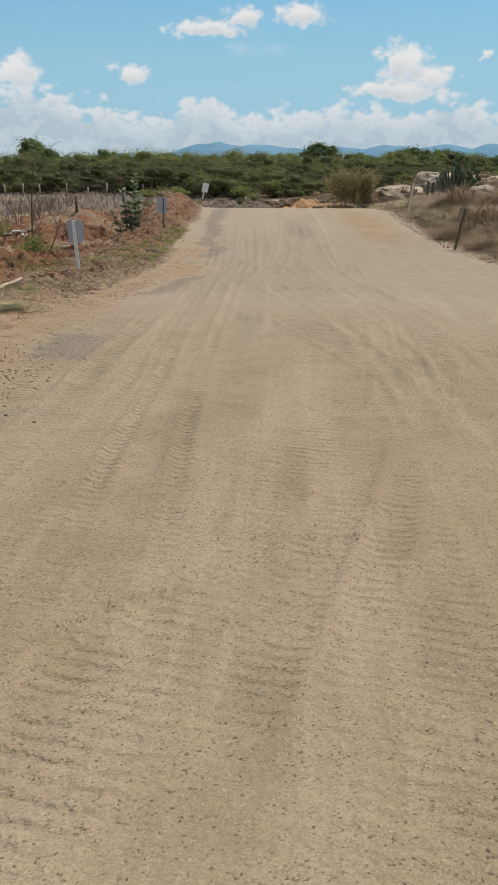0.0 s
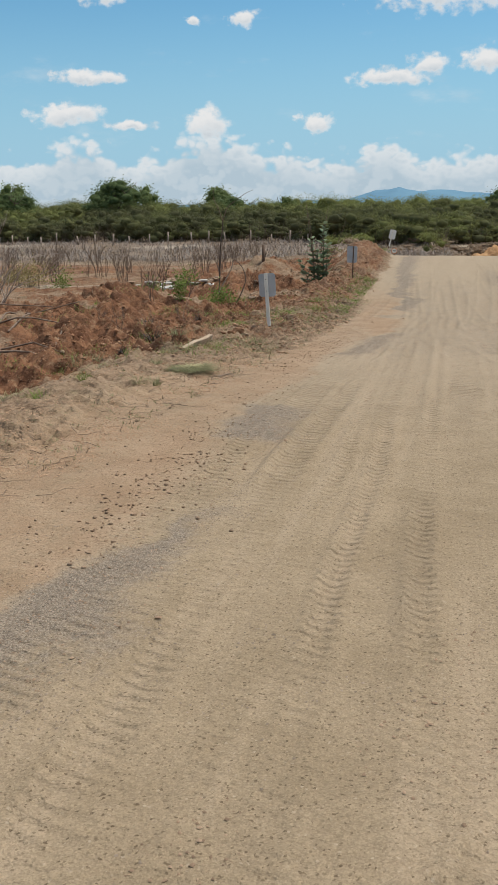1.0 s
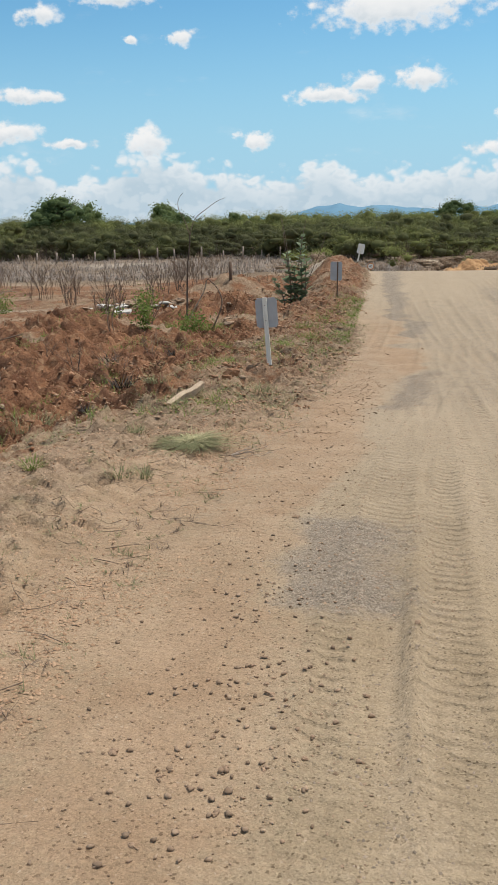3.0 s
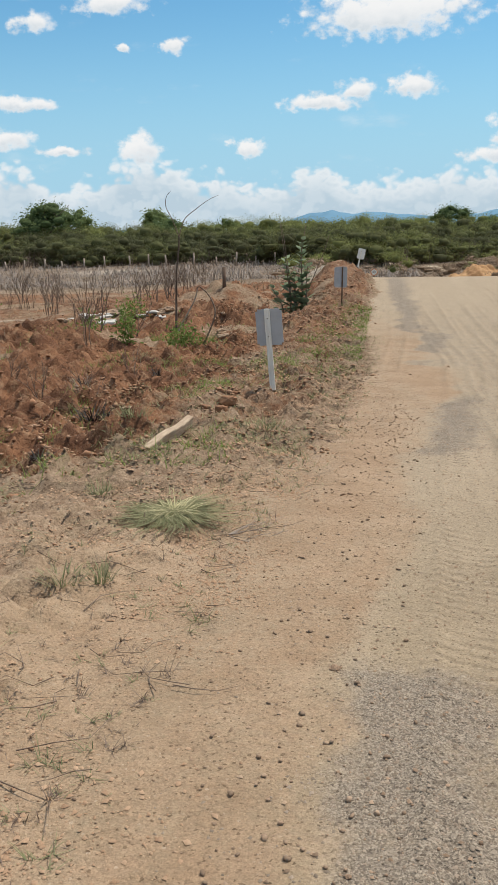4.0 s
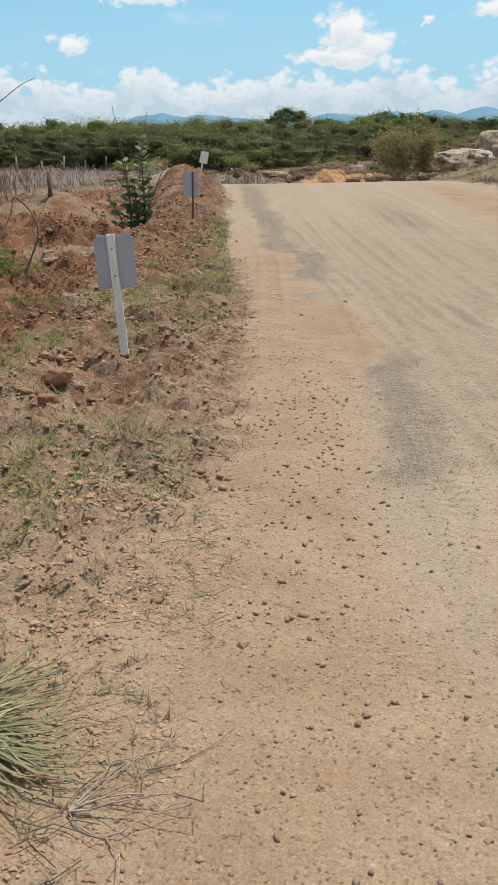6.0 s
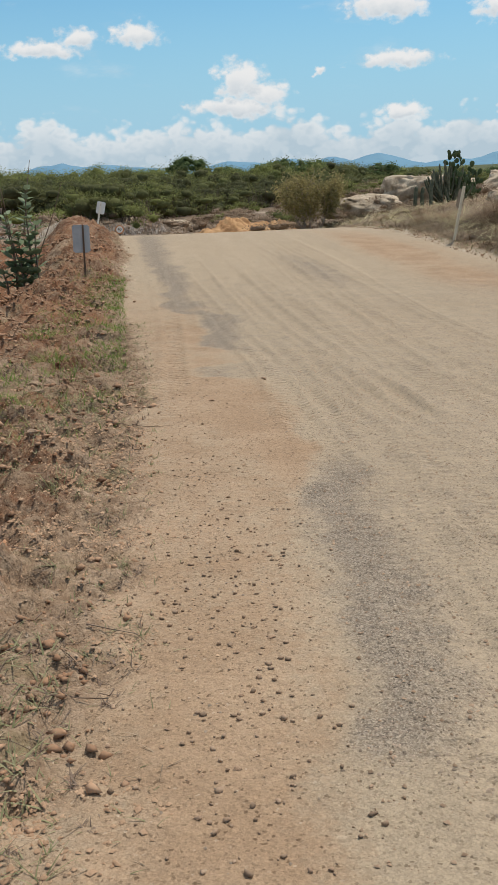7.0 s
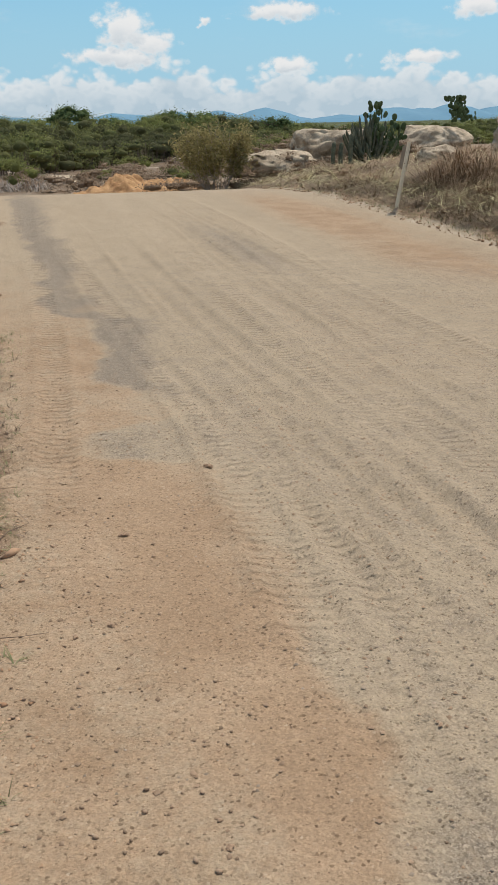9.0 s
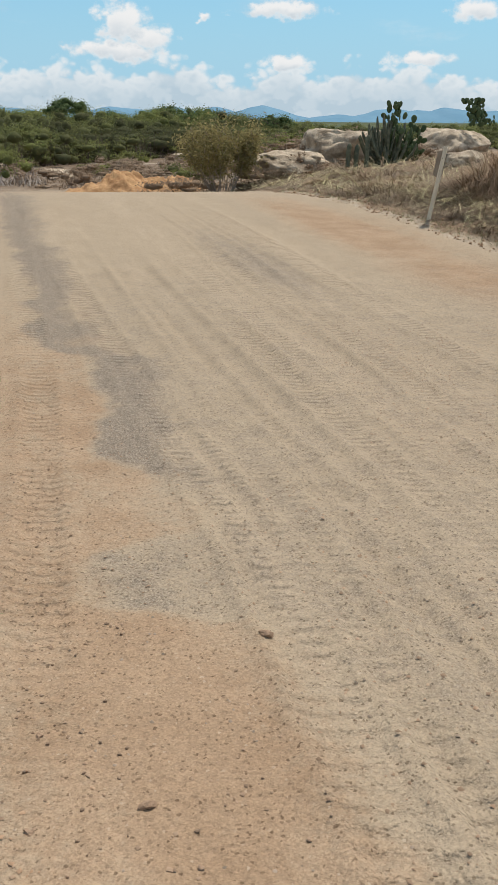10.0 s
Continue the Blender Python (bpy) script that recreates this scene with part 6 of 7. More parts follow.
def boulders():
    for i, (x, y, z, sx, sy, sz, turn, label) in enumerate((
            (2.45, 39.0, .10, 1.15, 1.0, .72, 10, "large pale rounded granite boulder on the grassy rise"),
            (.85, 37.6, -.04, .95, .8, .36, 15, "low flat granite slab sunk in the grass"),
            (6.5, 42.6, .20, 1.25, 1.2, .66, -10, "pale cracked granite boulder behind the cactus"),
            (4.5, 43.5, .05, 1.1, 1.0, .55, 30, "pale granite boulder on the grassy rise"),
            (7.7, 37.5, .25, 1.4, 1.1, .8, 40, "weathered pale granite boulder on the bank"),
            (3.4, 33.2, .12, .5, .4, .32, 60, "small pale granite boulder in dry grass"),
            (-5.6, 54.0, -1.25, .9, .7, .3, 12, "low pale granite slab on dry ground beyond the crest"),
            (-9.0, 60.0, -1.3, 1.3, .9, .3, -20, "low pale granite slab on dry ground beyond the crest"),
            (1.5, 63.0, -1.0, 2.0, 1.2, .4, 5, "low pale granite slab on dry ground beyond the crest"))):
        ob = part("boulder", rock_mesh(i + 1, sx, sy, sz), "granite")
        ob.matrix_world = pose(x, y, z, 0, 0, turn)
        tagged(ob, label, "boulder", "granite boulders")


def ribbed_stem(points, r, ribs=7):
    """A columnar cactus stem with ribs and a round tip."""
    verts, faces = [], []
    sides = ribs * 2
    for i, p in enumerate(points):
        a = (Vector(points[min(i + 1, len(points) - 1)]) - Vector(points[max(0, i - 1)])).normalized()
        u = a.orthogonal().normalized()
        w = a.cross(u)
        k = r * (0.12 if i == len(points) - 1 else 0.7 if i == len(points) - 2 else 1.0)
        for j in range(sides):
            t = 2 * math.pi * j / sides
            q = k * (1.0 if j % 2 else 0.72)
            verts.append(tuple(Vector(p) + u * q * math.cos(t) + w * q * math.sin(t)))
    for i in range(len(points) - 1):
        for j in range(sides):
            k = (j + 1) % sides
            faces.append((i * sides + j, i * sides + k, (i + 1) * sides + k, (i + 1) * sides + j))
    return verts, faces


def column_cactus():
    x, y = 2.62, 35.9
    thing = top_level("column_cactus", x, y, 0.10, "dark candelabra clump of curved columnar cactus stems beside boulders", "cactus")
    roll = random.Random(21)
    for i in range(34):
        lean = -58 + 100 * i / 33 + roll.gauss(0, 7)
        foot = 0.30 * math.sin(radians(lean)) + roll.gauss(0, 0.07)
        deep = roll.gauss(0, 0.16)
        long = roll.uniform(0.42, 0.82) * (1.18 - abs(lean + 5) / 120)
        low = roll.uniform(0.0, 0.34) if i % 3 else -0.05
        p, a, pts = Vector((foot, deep, low)), lean * 1.15, []
        for j in range(7):
            pts.append(tuple(p))
            p = p + Vector((math.sin(radians(a)), 0.25 * deep, math.cos(radians(a)))) * long / 6
            a = a * 0.80 + roll.gauss(0, 3)
        pts.append(tuple(p - (Vector(pts[-1]) - Vector(pts[-2])) * 0.6))
        v, f = ribbed_stem(pts, roll.uniform(0.028, 0.04))
        raw("stem", v, f, "cactus", thing, smooth=False)
    for dx, tall in ((-0.92, 0.34), (-0.74, 0.32), (-0.50, 0.52)):
        v, f = ribbed_stem([(dx, -0.25, -0.1), (dx, -0.25, tall * 0.5), (dx + 0.02, -0.25, tall), (dx + 0.02, -0.25, tall + 0.04), (dx + 0.02, -0.25, tall + 0.06)], 0.055)
        raw("stem", v, f, "cactus", thing)


def pad_mesh(r):
    bm = bmesh.new()
    bmesh.ops.create_uvsphere(bm, u_segments=12, v_segments=8, radius=r)
    for v in bm.verts:
        v.co.y *= 0.16
        v.co.z = v.co.z * 1.35 + r * 1.3
        v.co.x *= 0.75 + 0.28 * (v.co.z / r)  * 0.5
    return bm


def prickly_pear(x, y, z, tall, wide, count, seed, label):
    thing = top_level("prickly_pear", x, y, z, label, "cactus", "prickly pears on the rise")
    roll = random.Random(seed)
    first = part("pad", pad_mesh(0.062), "pad", thing)
    first.matrix_local = pose(0, 0, -0.02)
    places = [(0.0, 0.0, 0.0)]
    for i in range(count):
        px, py, pz = roll.choice(places[-26:])
        turn = roll.gauss(0, 38)
        nx = max(-wide, min(wide, px + 0.13 * math.sin(radians(turn)) + roll.gauss(0, 0.05)))
        ny = py + roll.gauss(0, 0.09)
        nz = min(tall, pz + 0.115 * math.cos(radians(turn)))
        if i % 6 == 5:
            nx, ny, nz = roll.uniform(-wide * 0.8, wide * 0.8), roll.gauss(0, 0.12), roll.uniform(0, 0.1)
        places.append((nx, ny, nz))
        ob = new("pad", first.data)
        ob.parent = thing
        s = roll.uniform(0.75, 1.15)
        ob.matrix_local = pose(nx, ny, nz, roll.gauss(0, 14), turn, roll.uniform(-70, 70)) @ Matrix.Diagonal((s, s, s, 1))


def right_bank():
    boulders()
    column_cactus()
    prickly_pear(3.08, 36.1, 0.12, 1.12, 0.40, 190, 4, "dense dark green prickly pear behind the columnar cactus")
    prickly_pear(7.1, 41.8, 0.85, 0.6, 0.5, 100, 5, "green prickly pear growing on top of a boulder")
    woody("olive_bush", -1.05, 36.2, "many-stemmed bush with sparse yellowish olive leaves", "bush", 61, 26, 0.62, 0.013, 2, "twig_pale", lean=0.52, wide=0.30, lift=0.10, leaf=("olive_leaf", 11000, 0.08, 0.10, 0.45), z=-0.50, spread=1.7, along=0.3)
    # dry grass over the bank
    dice = np.random.default_rng(17)
    n = 105000
    y = 16 + 23 * dice.power(1.3, n)
    x = np.maximum(right_edge(y), -1.4) + 0.42 + dice.gamma(1.7, 1.1, n)
    keep = dice.uniform(0, 1, n) < np.clip(0.75 + 1.2 * fbm(x * 1.4, y * 1.4, 3, 121), 0.1, 1) * smooth(0.3, 0.9, x - right_edge(y))
    x, y = x[keep], y[keep]
    n = len(x)
    d = x - right_edge(y)
    lean = 1.2 * fbm(x * 0.5, y * 0.5, 2, 123) * 6.28
    heap = np.clip(1.5 * fbm(x * 0.8, y * 0.8, 3, 125), 0, 1)
    length = (0.30 + 0.55 * dice.uniform(0, 1, n)) * (0.5 + 0.6 * smooth(0.4, 1.6, d)) * (0.8 + heap) * np.interp(y, [24, 28, 33, 39], [0.85, 0.65, 0.42, 0.35])
    z = surface(x, y) - 0.01 + heap * 0.42 * dice.uniform(0, 1, n) * (1 - smooth(29, 34, y))
    v, f, per = blades(x, y, z, length, 0.011, dice, droop=dice.uniform(0.4, 1.2, n), stand=dice.uniform(0.05, 0.85, n), segments=2, way=lean + dice.normal(0, 1.0, n))
    tagged(raw("dry_grass_bank", v, f, "straw"), "tangled brown dry grass covering the road bank", "grass", kind="stuff")
    # long pale stems fallen over the tangle
    n = 3600
    y = 18 + 18 * dice.uniform(0, 1, n)
    x = np.maximum(right_edge(y), -1.4) + 0.7 + dice.gamma(1.8, 1.0, n)
    v, f, per = blades(x, y, surface(x, y) + 0.05 + 0.15 * dice.uniform(0, 1, n) * (1 - smooth(29, 33, y)), dice.uniform(0.4, 0.95, n), 0.013, dice, droop=dice.uniform(0.2, 0.7, n), stand=dice.uniform(0.02, 0.45, n), segments=4)
    tagged(raw("fallen_stems", v, f, "straw_yellow"), "long pale dry grass stems fallen across the bank", "grass", kind="stuff")
    # a tall heap of reddish straw behind the leaning stake
    for cx, cy, r, tall, n, label in ((2.35, 28.4, 0.75, 0.62, 3000, "tall reddish heap of bent dry grass on the bank"), (3.6, 27.0, 0.9, 0.55, 2600, "wide heap of bent dry grass on the bank"), (2.6, 24.4, 0.8, 0.4, 3000, "wide heap of bent dry grass on the bank")):
        a, q = dice.uniform(0, 6.283, n), np.sqrt(dice.uniform(0, 1, n))
        px, py = r * q * np.cos(a), r * q * np.sin(a)
        pz = tall * (1 - q * q) * dice.uniform(0.2, 1.0, n)
        v, f, per = blades(px, py, pz - 0.03, dice.uniform(0.3, 0.7, n), 0.010, dice, droop=dice.uniform(0.6, 1.5, n), stand=dice.uniform(0.3, 0.98, n), segments=4, way=a + dice.normal(0, 0.9, n))
        v[:, 2] = np.maximum(v[:, 2], -0.05)
        ob = raw("dry_grass_clump", v, f, "straw_red")
        ob.matrix_world = pose(cx, cy, lie(cx, cy))
        tagged(ob, label, "grass", "straw heaps on the bank")
    heaps = [o for o in scene.objects if o.name.startswith("dry_grass_clump")]
    roll = random.Random(19)
    for i in range(20):
        cy = 18.5 + 15 * i / 19
        cx = max(float(right_edge(cy)), -0.9) + roll.uniform(0.9, 3.2)
        ob = new("dry_grass_clump", heaps[i % 3].data)
        k = roll.uniform(0.55, 0.9) * (1 - 0.25 * (cy > 28))
        ob.matrix_world = pose(cx, cy, lie(cx, cy) - 0.03, 0, 0, roll.uniform(0, 360)) @ Matrix.Diagonal((k, k, k * roll.uniform(0.55, 0.85), 1))
        tagged(ob, "low tangled heap of bent dry grass on the bank", "grass", "straw heaps on the bank")
    n = 2600
    y = dice.uniform(18, 33, n)
    x = right_edge(y) + 0.3 + dice.gamma(2.0, 0.18, n)
    v, f, per = blades(x, y, surface(x, y) - 0.004, dice.uniform(0.04, 0.12, n), 0.007, dice, droop=0.4, stand=dice.uniform(0.5, 0.95, n))
    tagged(raw("edge_grass", v, f, "grass", tone=np.repeat(dice.uniform(0, 1, n), per)), "low green grass at the foot of the bank", "grass", kind="stuff")


# ---- beyond the crest ----
def as_triangles(quads):
    return np.concatenate([quads[:, [0, 1, 2]], quads[:, [0, 2, 3]]])


def bush_cloud(spots, dice, per_square, leaf):
    """Bushes, each a few lumps of dense inner foliage, toned darker as inner shade, with loose leaves round them: x, y,
    z, half width, height, tone.
    """
    verts, faces, tones, count = [], [], [], 0
    for x, y, z, r, h, tone in spots:
        for j in range(4 + int(r * 1.6)):
            k = dice.uniform(0.45, 0.75)
            c = np.array((dice.normal(0, r * 0.5), dice.normal(0, r * 0.5), h * dice.uniform(0.10, 0.88)))
            size = np.array((r * k, r * k, min(r, h * 0.5) * k))
            shape = ICO_V * (1 + 0.2 * dice.normal(0, 1, (12, 1))) * size * 0.5
            own = float(np.clip(tone + dice.normal(0, 0.1), 0, 1))
            v = shape + c + (x, y, z)
            v[:, 2] = np.maximum(v[:, 2], z - 0.05)
            tri = ICO_F + count
            verts.append(v)
            faces.append(tri)
            # shade inside the bush, painted as a darker tone
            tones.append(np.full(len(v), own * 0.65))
            count += len(v)
            n = max(14, int(per_square * size[0] * size[2] * 4))
            d = dice.normal(0, 1, (n, 3))
            d /= np.linalg.norm(d, axis=1)[:, None]
            d[:, 2] = np.where(d[:, 2] < -0.3, -d[:, 2], d[:, 2])
            p = d * size * dice.uniform(0.5, 1.18, (n, 1)) + c
            p[:, 2] = np.maximum(p[:, 2], 0.02)
            q, qf = leaf_quads(p + (x, y, z), leaf * dice.uniform(0.6, 1.5, n), dice, 0.2, 0.6)
            verts.append(q)
            q = q.reshape(-1, 4, 3)[:, [0, 1, 3]].reshape(-1, 3)
            verts[-1] = q
            faces.append(np.arange(3 * n).reshape(-1, 3) + count)
            tones.append(np.repeat(np.clip(own + dice.normal(0, 0.12, n), 0, 1), 3))
            count += len(q)
    return np.concatenate(verts), np.concatenate(faces), np.concatenate(tones)


def tree(seed, tall, wide, label, tone):
    dice = random.Random(seed)
    thing = top_level("tree", 0, 0, 0, label, "tree", "trees of the far scrub")
    verts, faces, tips = [], [], []
    grow(dice, verts, faces, (0, 0, -0.1), (0.05, 0, 1), tall * 0.42, 0.12, 3, tips, 0.22, (2, 3), 0.6, 0.05, 6)
    raw("trunk", verts, faces, "bark", thing, smooth=True)
    d = np.random.default_rng(seed)
    k = d.normal(0, 1, (46, 3))
    k /= np.linalg.norm(k, axis=1)[:, None]
    ends = k * d.uniform(0.35, 1.0, (46, 1)) ** 0.5 * (wide * 0.72, wide * 0.72, tall * 0.36) + (0, 0, tall * 0.56)
    n = 6500
    pick = ends[d.integers(0, len(ends), n)] + d.normal(0, 1, (n, 3)) * (wide * 0.15, wide * 0.15, tall * 0.06)
    pick[:, 2] = np.clip(pick[:, 2], tall * 0.2, tall * 1.05)
    v, f = leaf_quads(pick, 0.135 * d.uniform(0.6, 1.4, n), d, 0.3, 0.6)
    tones = np.repeat(np.clip(tone + d.normal(0, 0.2, n), 0, 1), 4)
    vs, fs, ts, count = [v], [as_triangles(f)], [tones], len(v)
    for e in ends:
        core = ICO_V * (1 + 0.18 * d.normal(0, 1, (12, 1))) * (wide * 0.17, wide * 0.17, tall * 0.07) + e
        tri = ICO_F + count
        vs.append(core)
        fs.append(tri)
        # crown's inner shade, put into the core's tone
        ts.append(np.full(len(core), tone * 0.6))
        count += len(core)
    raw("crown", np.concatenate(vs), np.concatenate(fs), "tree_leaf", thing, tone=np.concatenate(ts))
    return thing


def far_scrub():
    dice = np.random.default_rng(23)
    spots = []
    for i in range(1050):
        way = math.tan(radians(dice.uniform(-44, 27)))
        start = float(np.interp(math.degrees(math.atan(way)), [-40, -16, -11, -8, -4, 1, 6, 12, 27], [70, 69, 61, 58, 66, 74, 88, 94, 94]))
        y = start + 72 * dice.uniform(0, 1) ** 1.7
        x = way * y
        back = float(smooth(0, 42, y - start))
        h = dice.uniform(0.9, 1.7) + 1.25 * back + 0.9 * max(0, fbm(np.array(x * 0.07), np.array(y * 0.05), 2, 131)) + (0.35 if way < -0.35 else 0)
        if way > 0.1:
            h *= 0.72
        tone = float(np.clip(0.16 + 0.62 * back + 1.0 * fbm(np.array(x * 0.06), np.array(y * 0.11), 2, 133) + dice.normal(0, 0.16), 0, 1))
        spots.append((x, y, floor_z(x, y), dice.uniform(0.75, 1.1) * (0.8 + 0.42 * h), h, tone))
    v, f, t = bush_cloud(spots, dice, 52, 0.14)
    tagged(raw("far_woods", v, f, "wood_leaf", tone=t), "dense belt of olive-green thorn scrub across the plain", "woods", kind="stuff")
    # bare stems in the shade of the scrub
    n = 3800
    x = dice.uniform(-0.95, 0.02, n)
    y = np.interp(np.degrees(np.arctan(x)), [-40, -16, -11, -8, -4, 1], [69, 68, 60, 57, 65, 73]) + 5 * dice.uniform(0, 1, n)
    x = x * y
    v, f, per = blades(x, y, land(x, y), dice.uniform(0.6, 1.7, n), 0.035, dice, droop=0.1, stand=dice.uniform(0.8, 1.0, n))
    tagged(raw("bare_scrub", v, f, "bark"), "leafless dark stems at the foot of the scrub", "scrub", kind="stuff")
    kinds = [tree(70, 4.6, 2.3, "dark round-crowned tree standing above the scrub", 0.25), tree(71, 3.9, 1.9, "dark green tree standing above the scrub", 0.3), tree(72, 4.2, 1.6, "light green tree with an open crown above the scrub", 0.8)]
    places = [(0, -8.0, 126, 1.0), (0, -49.0, 98, 1.28), (1, -60.0, 95, 1.25), (2, -63.5, 100, 1.35), (2, -51.0, 110, 1.3), (1, 3.8, 140, 1.15), (1, 9.0, 140, 1.1), (2, -41.0, 110, 1.2), (1, -38.0, 105, 1.1), (1, -70.0, 96, 1.1),
              (2, -33.0, 112, 0.9), (1, -29.0, 118, 0.9), (1, 14.5, 120, 0.9), (2, 6.0, 128, 0.9), (1, -3.0, 135, 0.95), (0, 1.5, 150, 0.85), (1, -14.0, 140, 0.95), (1, 21.0, 96, 0.72), (2, -70.5, 99, 1.3), (2, -57.0, 112, 1.3)]
    for i, (k, x, y, s) in enumerate(places):
        m = pose(x, y, floor_z(x, y) - 0.5, 0, 0, 137.0 * i)
        if i in (0, 2, 3):
            ob = kinds[(0, None, 1, 2)[i]]
            ob.matrix_world = m
        else:
            ob = copy_thing(kinds[k], m)
        ob.scale = (s * 1.35, s * 1.35, s * 1.06)
    # low scrub on the pale ground between the crest and the woods
    spots = []
    for i in range(150):
        y = 41 + 42 * dice.uniform(0, 1)
        x = dice.uniform(-0.12, 0.5) * y
        if -9 < x < 0.5 and y < 50 or x > 0.5 and y < 47:
            continue
        h = dice.uniform(0.2, 0.65)
        spots.append((x, y, floor_z(x, y), dice.uniform(0.25, 0.65), h, float(np.clip(dice.normal(0.7, 0.25), 0, 1))))
    spots += [(-6.6, 47.5, floor_z(-6.6, 47.5), 0.6, 0.95, 0.9), (-0.6, 47.0, floor_z(-0.6, 47), 0.8, 0.7, 0.5), (1.2, 47.5, floor_z(1.2, 47.5), 0.8, 0.7, 0.6), (-9.8, 46, floor_z(-9.8, 46), 0.9, 1.0, 0.95), (-11, 45, floor_z(-11, 45), 0.8, 0.9, 0.8)]
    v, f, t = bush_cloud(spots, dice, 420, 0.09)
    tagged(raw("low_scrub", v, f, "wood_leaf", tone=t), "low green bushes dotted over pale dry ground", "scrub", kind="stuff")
    spots = []
    for i in range(130):
        y = 36 + 24 * dice.uniform(0, 1)
        x = -9.5 + 14 * dice.uniform(0, 1)
        if zones(np.array([x]), np.array([y]))["wild"][0] < 0.8 or (abs(x + 2.4) < 2.6 and 40 < y < 44):
            continue
        spots.append((x, y, floor_z(x, y) - 0.05, dice.uniform(0.35, 0.85), dice.uniform(0.25, 0.62), float(dice.uniform(0, 1))))
    v, f, t = bush_cloud(spots, dice, 330, 0.075)
    tagged(raw("dry_brush", v, f, "brush", tone=t), "low reddish-brown dry brush on the ground beyond the crest", "scrub", kind="stuff")
    # dry grass of the field and beyond the crest
    n = 26000
    y = 46 + 22 * dice.uniform(0, 1, n)
    x = dice.uniform(-0.95, -0.12, n) * y
    keep = dice.uniform(0, 1, n) < np.clip(0.6 + 1.6 * fbm(x * 0.12, y * 0.3, 3, 141), 0.05, 1)
    x, y = x[keep], y[keep]
    v, f, per = blades(x, y, land(x, y) - 0.02, dice.uniform(0.2, 0.6, len(x)), 0.035, dice, droop=dice.uniform(0.1, 0.8, len(x)), stand=dice.uniform(0.6, 1, len(x)))
    tagged(raw("grey_dry_grass", v, f, "straw_grey"), "grey dry grass covering the far field", "grass", kind="stuff")
    n = 60000
    y = 33.5 + 45 * dice.power(0.9, n)
    x = dice.uniform(-0.32, 0.45, n) * y
    keep = (dice.uniform(0, 1, n) < np.clip(0.35 + 1.8 * fbm(x * 0.3, y * 0.3, 3, 143), 0, 1)) & (zones(x, y)["wild"] > 0.6)
    x, y = x[keep], y[keep]
    v, f, per = blades(x, y, land(x, y) - 0.02, dice.uniform(0.15, 0.55, len(x)), 0.02, dice, droop=dice.uniform(0.2, 1.0, len(x)), stand=dice.uniform(0.4, 0.95, len(x)))
    tagged(raw("brown_dry_grass", v, f, "straw"), "brown dry grass on the slopes beyond the crest", "grass", kind="stuff")
    n = 7000
    y = 17 + 32 * dice.uniform(0, 1, n)
    x = left_edge(y) - 4.5 - dice.gamma(2, 3.0, n)
    v, f, per = blades(x, y, surface(x, y) - 0.01, dice.uniform(0.06, 0.3, n), 0.012, dice, droop=dice.uniform(0.2, 1.0, n), stand=dice.uniform(0.4, 0.95, n))
    tagged(raw("field_grass", v, f, "straw"), "thin brown dry grass over the open field", "grass", kind="stuff")


def earth_mound():
    """A long heap of ochre subsoil, tipped in three loads, beyond the crest."""
    xs, ys = np.meshgrid(np.linspace(-2.6, 2.6, 110), np.linspace(-1.5, 1.5, 64))
    high = 0.78 * bell(xs, ys, -0.75, 0, 0.85, 0.75) + 0.58 * bell(xs, ys, 0.6, 0.15, 0.9, 0.7) + 0.22 * bell(xs, ys, -1.9, -0.1, 0.5, 0.5) + 0.2 * bell(xs, ys, 1.7, 0.2, 0.5, 0.5)
    rough = fbm(xs * 2.2, ys * 2.2, 4, 171, 0.6) + 0.35 * np.abs(fbm(xs * 7, ys * 7, 3, 173, 0.6))
    zs = 0.72 * high * (1 + 0.35 * rough) + 0.10 * rough * smooth(0.03, 0.2, high) - 0.10
    at = np.arange(xs.size).reshape(xs.shape)
    ob = raw("earth_mound", np.stack([xs, ys, zs], -1).reshape(-1, 3), np.stack([at[:-1, :-1], at[:-1, 1:], at[1:, 1:], at[1:, :-1]], -1).reshape(-1, 4), "ochre_soil")
    ob.matrix_world = pose(-2.45, 42.0, floor_z(-2.45, 42.0) + 0.02, 0, 0, 6)
    tagged(ob, "lumpy mound of ochre subsoil beyond the road's crest", "mound")


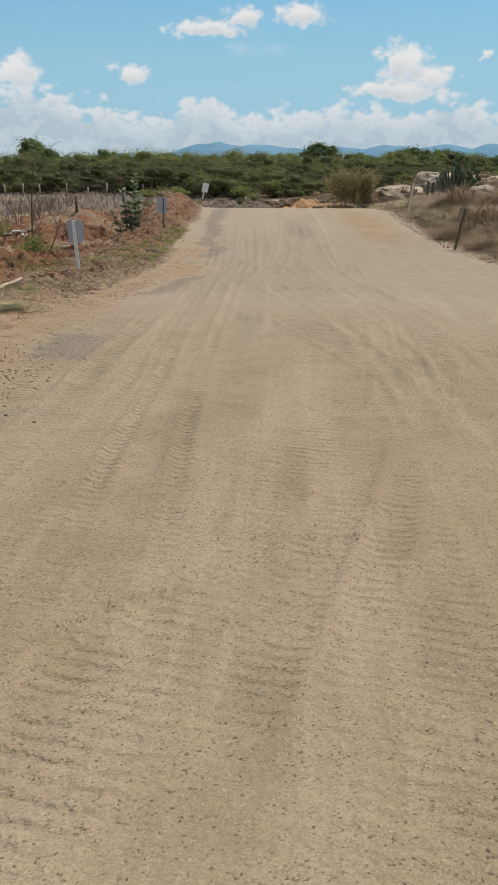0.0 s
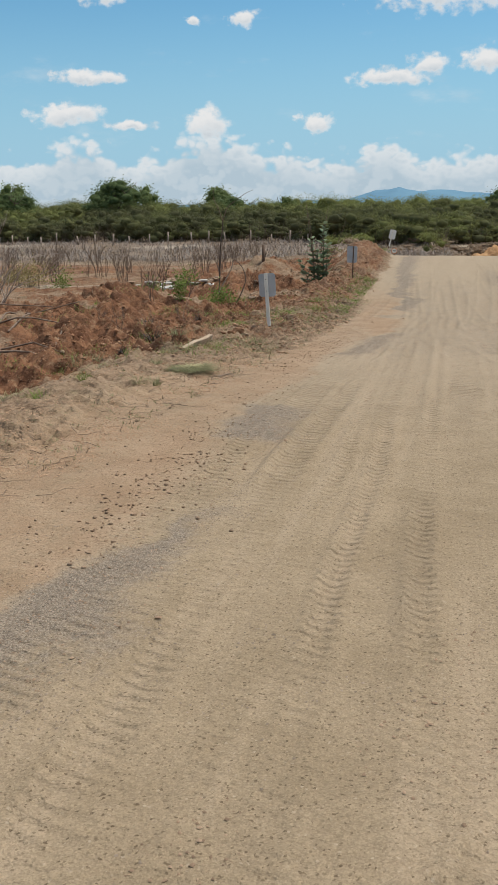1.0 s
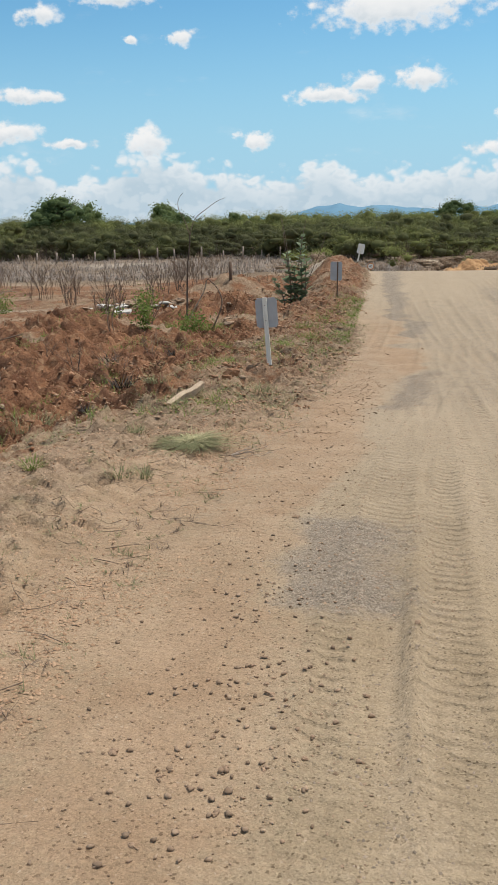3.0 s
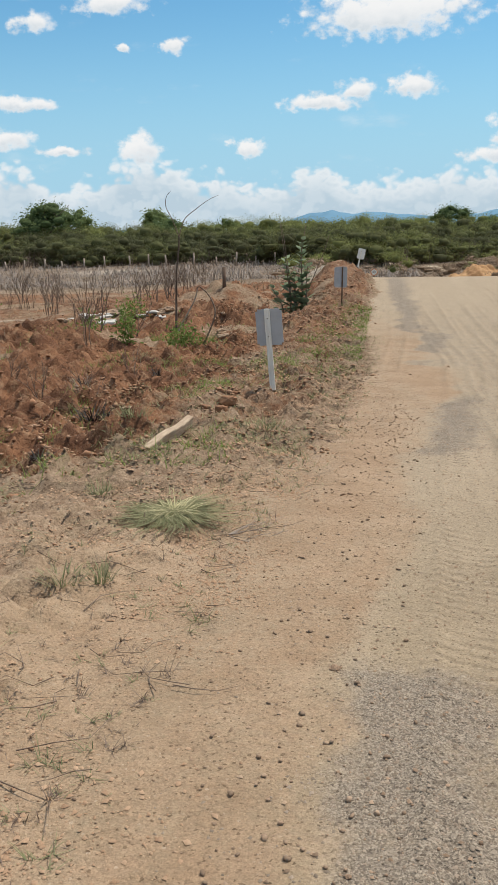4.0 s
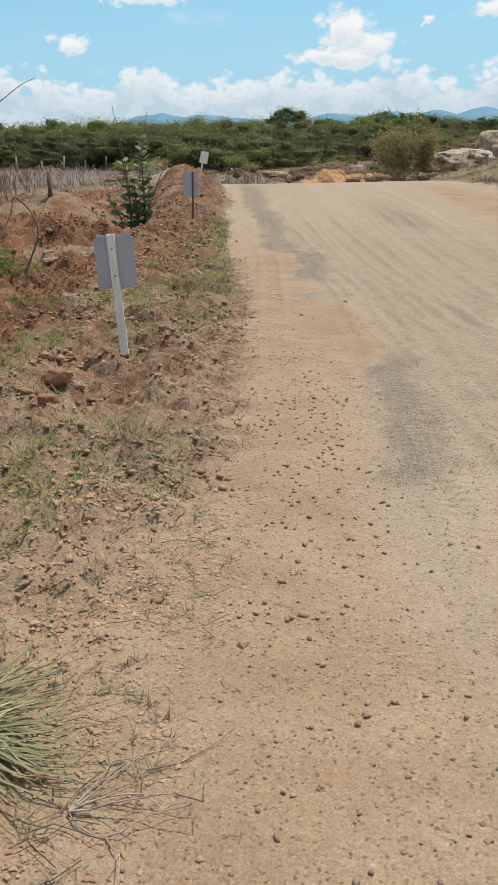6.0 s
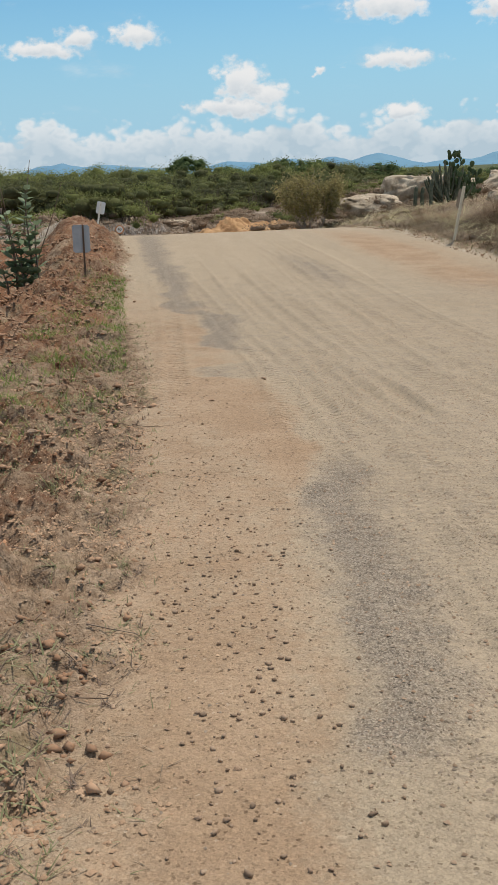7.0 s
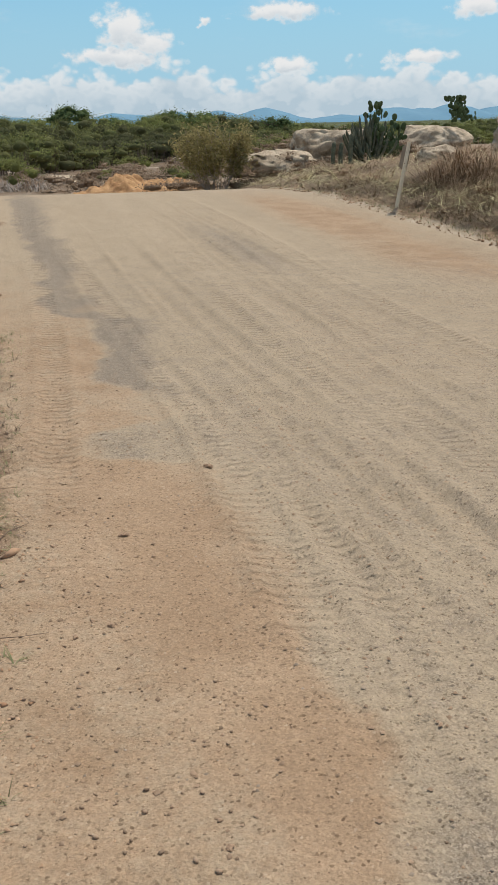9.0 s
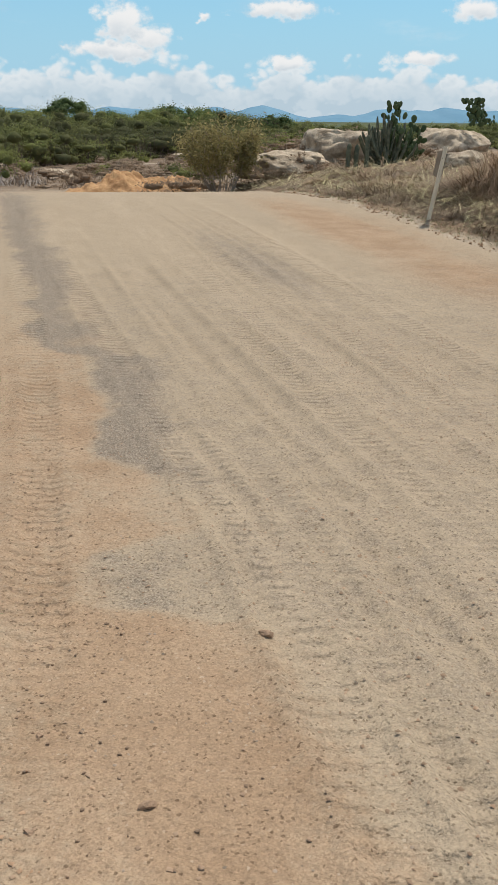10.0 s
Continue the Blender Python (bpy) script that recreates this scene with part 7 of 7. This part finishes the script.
def fence():
    thing = top_level("field_fence", -38, 66, floor_z(-38, 66), "row of pale wooden fence posts before the scrub", "fence")
    roll = random.Random(9)
    bm = bmesh.new()
    bmesh.ops.create_cone(bm, cap_ends=True, segments=7, radius1=0.06, radius2=0.05, depth=1.0)
    for v in bm.verts:
        v.co.z += 0.5
    first = part("post", bm, "twig_pale", thing)
    for i in range(30):
        x = -58 + 1.55 * i + roll.gauss(0, 0.2)
        y = 67.0 - 0.04 * (x + 58) + roll.gauss(0, 0.2)
        ob = first if i == 0 else new("post", first.data)
        ob.parent = thing
        ob.matrix_local = pose(x + 38, y - 66, floor_z(x, y) - thing.location.z - 0.05, roll.gauss(0, 3), roll.gauss(0, 4), 0) @ Matrix.Diagonal((1, 1, roll.uniform(0.65, 0.95), 1))


def hills():
    """Hills on the horizon, with the blue haze of distance put into their colour."""
    for i, (far, peaks, label) in enumerate((
            (3000, ((-566, 140, 52), (-430, 170, 37), (-300, 140, 27), (-880, 90, 13), (-760, 60, 8)), "long blue wooded hill on the horizon"),
            (3600, ((40, 170, 40), (240, 150, 42), (420, 120, 40), (600, 130, 52), (-150, 160, 30), (-40, 90, 28)), "range of blue hills on the horizon"),
            (3800, ((1180, 160, 44), (1450, 150, 56), (1630, 130, 45), (960, 120, 24), (1320, 120, 40)), "range of blue hills on the horizon"))):
        xs = np.linspace(min(p[0] for p in peaks) - 420, max(p[0] for p in peaks) + 420, 160)
        rise = np.max([h * np.exp(-((xs - c) / w) ** 2) for c, w, h in peaks], axis=0) * (1 + 0.22 * fbm(xs * 0.012, xs * 0 + i, 4, 151)) - 4
        verts, faces = [], []
        rows = ((0.0, -12), (0.35, 0.30), (0.7, 0.72), (1.0, 1.0), (1.3, 0.6), (1.8, -0.2))
        for back, k in rows:
            for x, z in zip(xs, rise):
                verts.append((x, far + back * 260, (z * k if k >= 0 else -14)))
        for r in range(len(rows) - 1):
            for j in range(len(xs) - 1):
                a = r * len(xs) + j
                faces.append((a, a + 1, a + 1 + len(xs), a + len(xs)))
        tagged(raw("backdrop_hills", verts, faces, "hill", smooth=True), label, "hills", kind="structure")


markers()
speed_sign()
right_bank()
left_field()
plank()
sprawling_grass()
tufts()
straw_pile()
dead_root()
charred_tufts()
far_scrub()
fence()
earth_mound()
hills()
loose_stones()
single_stones()
verge_grass()
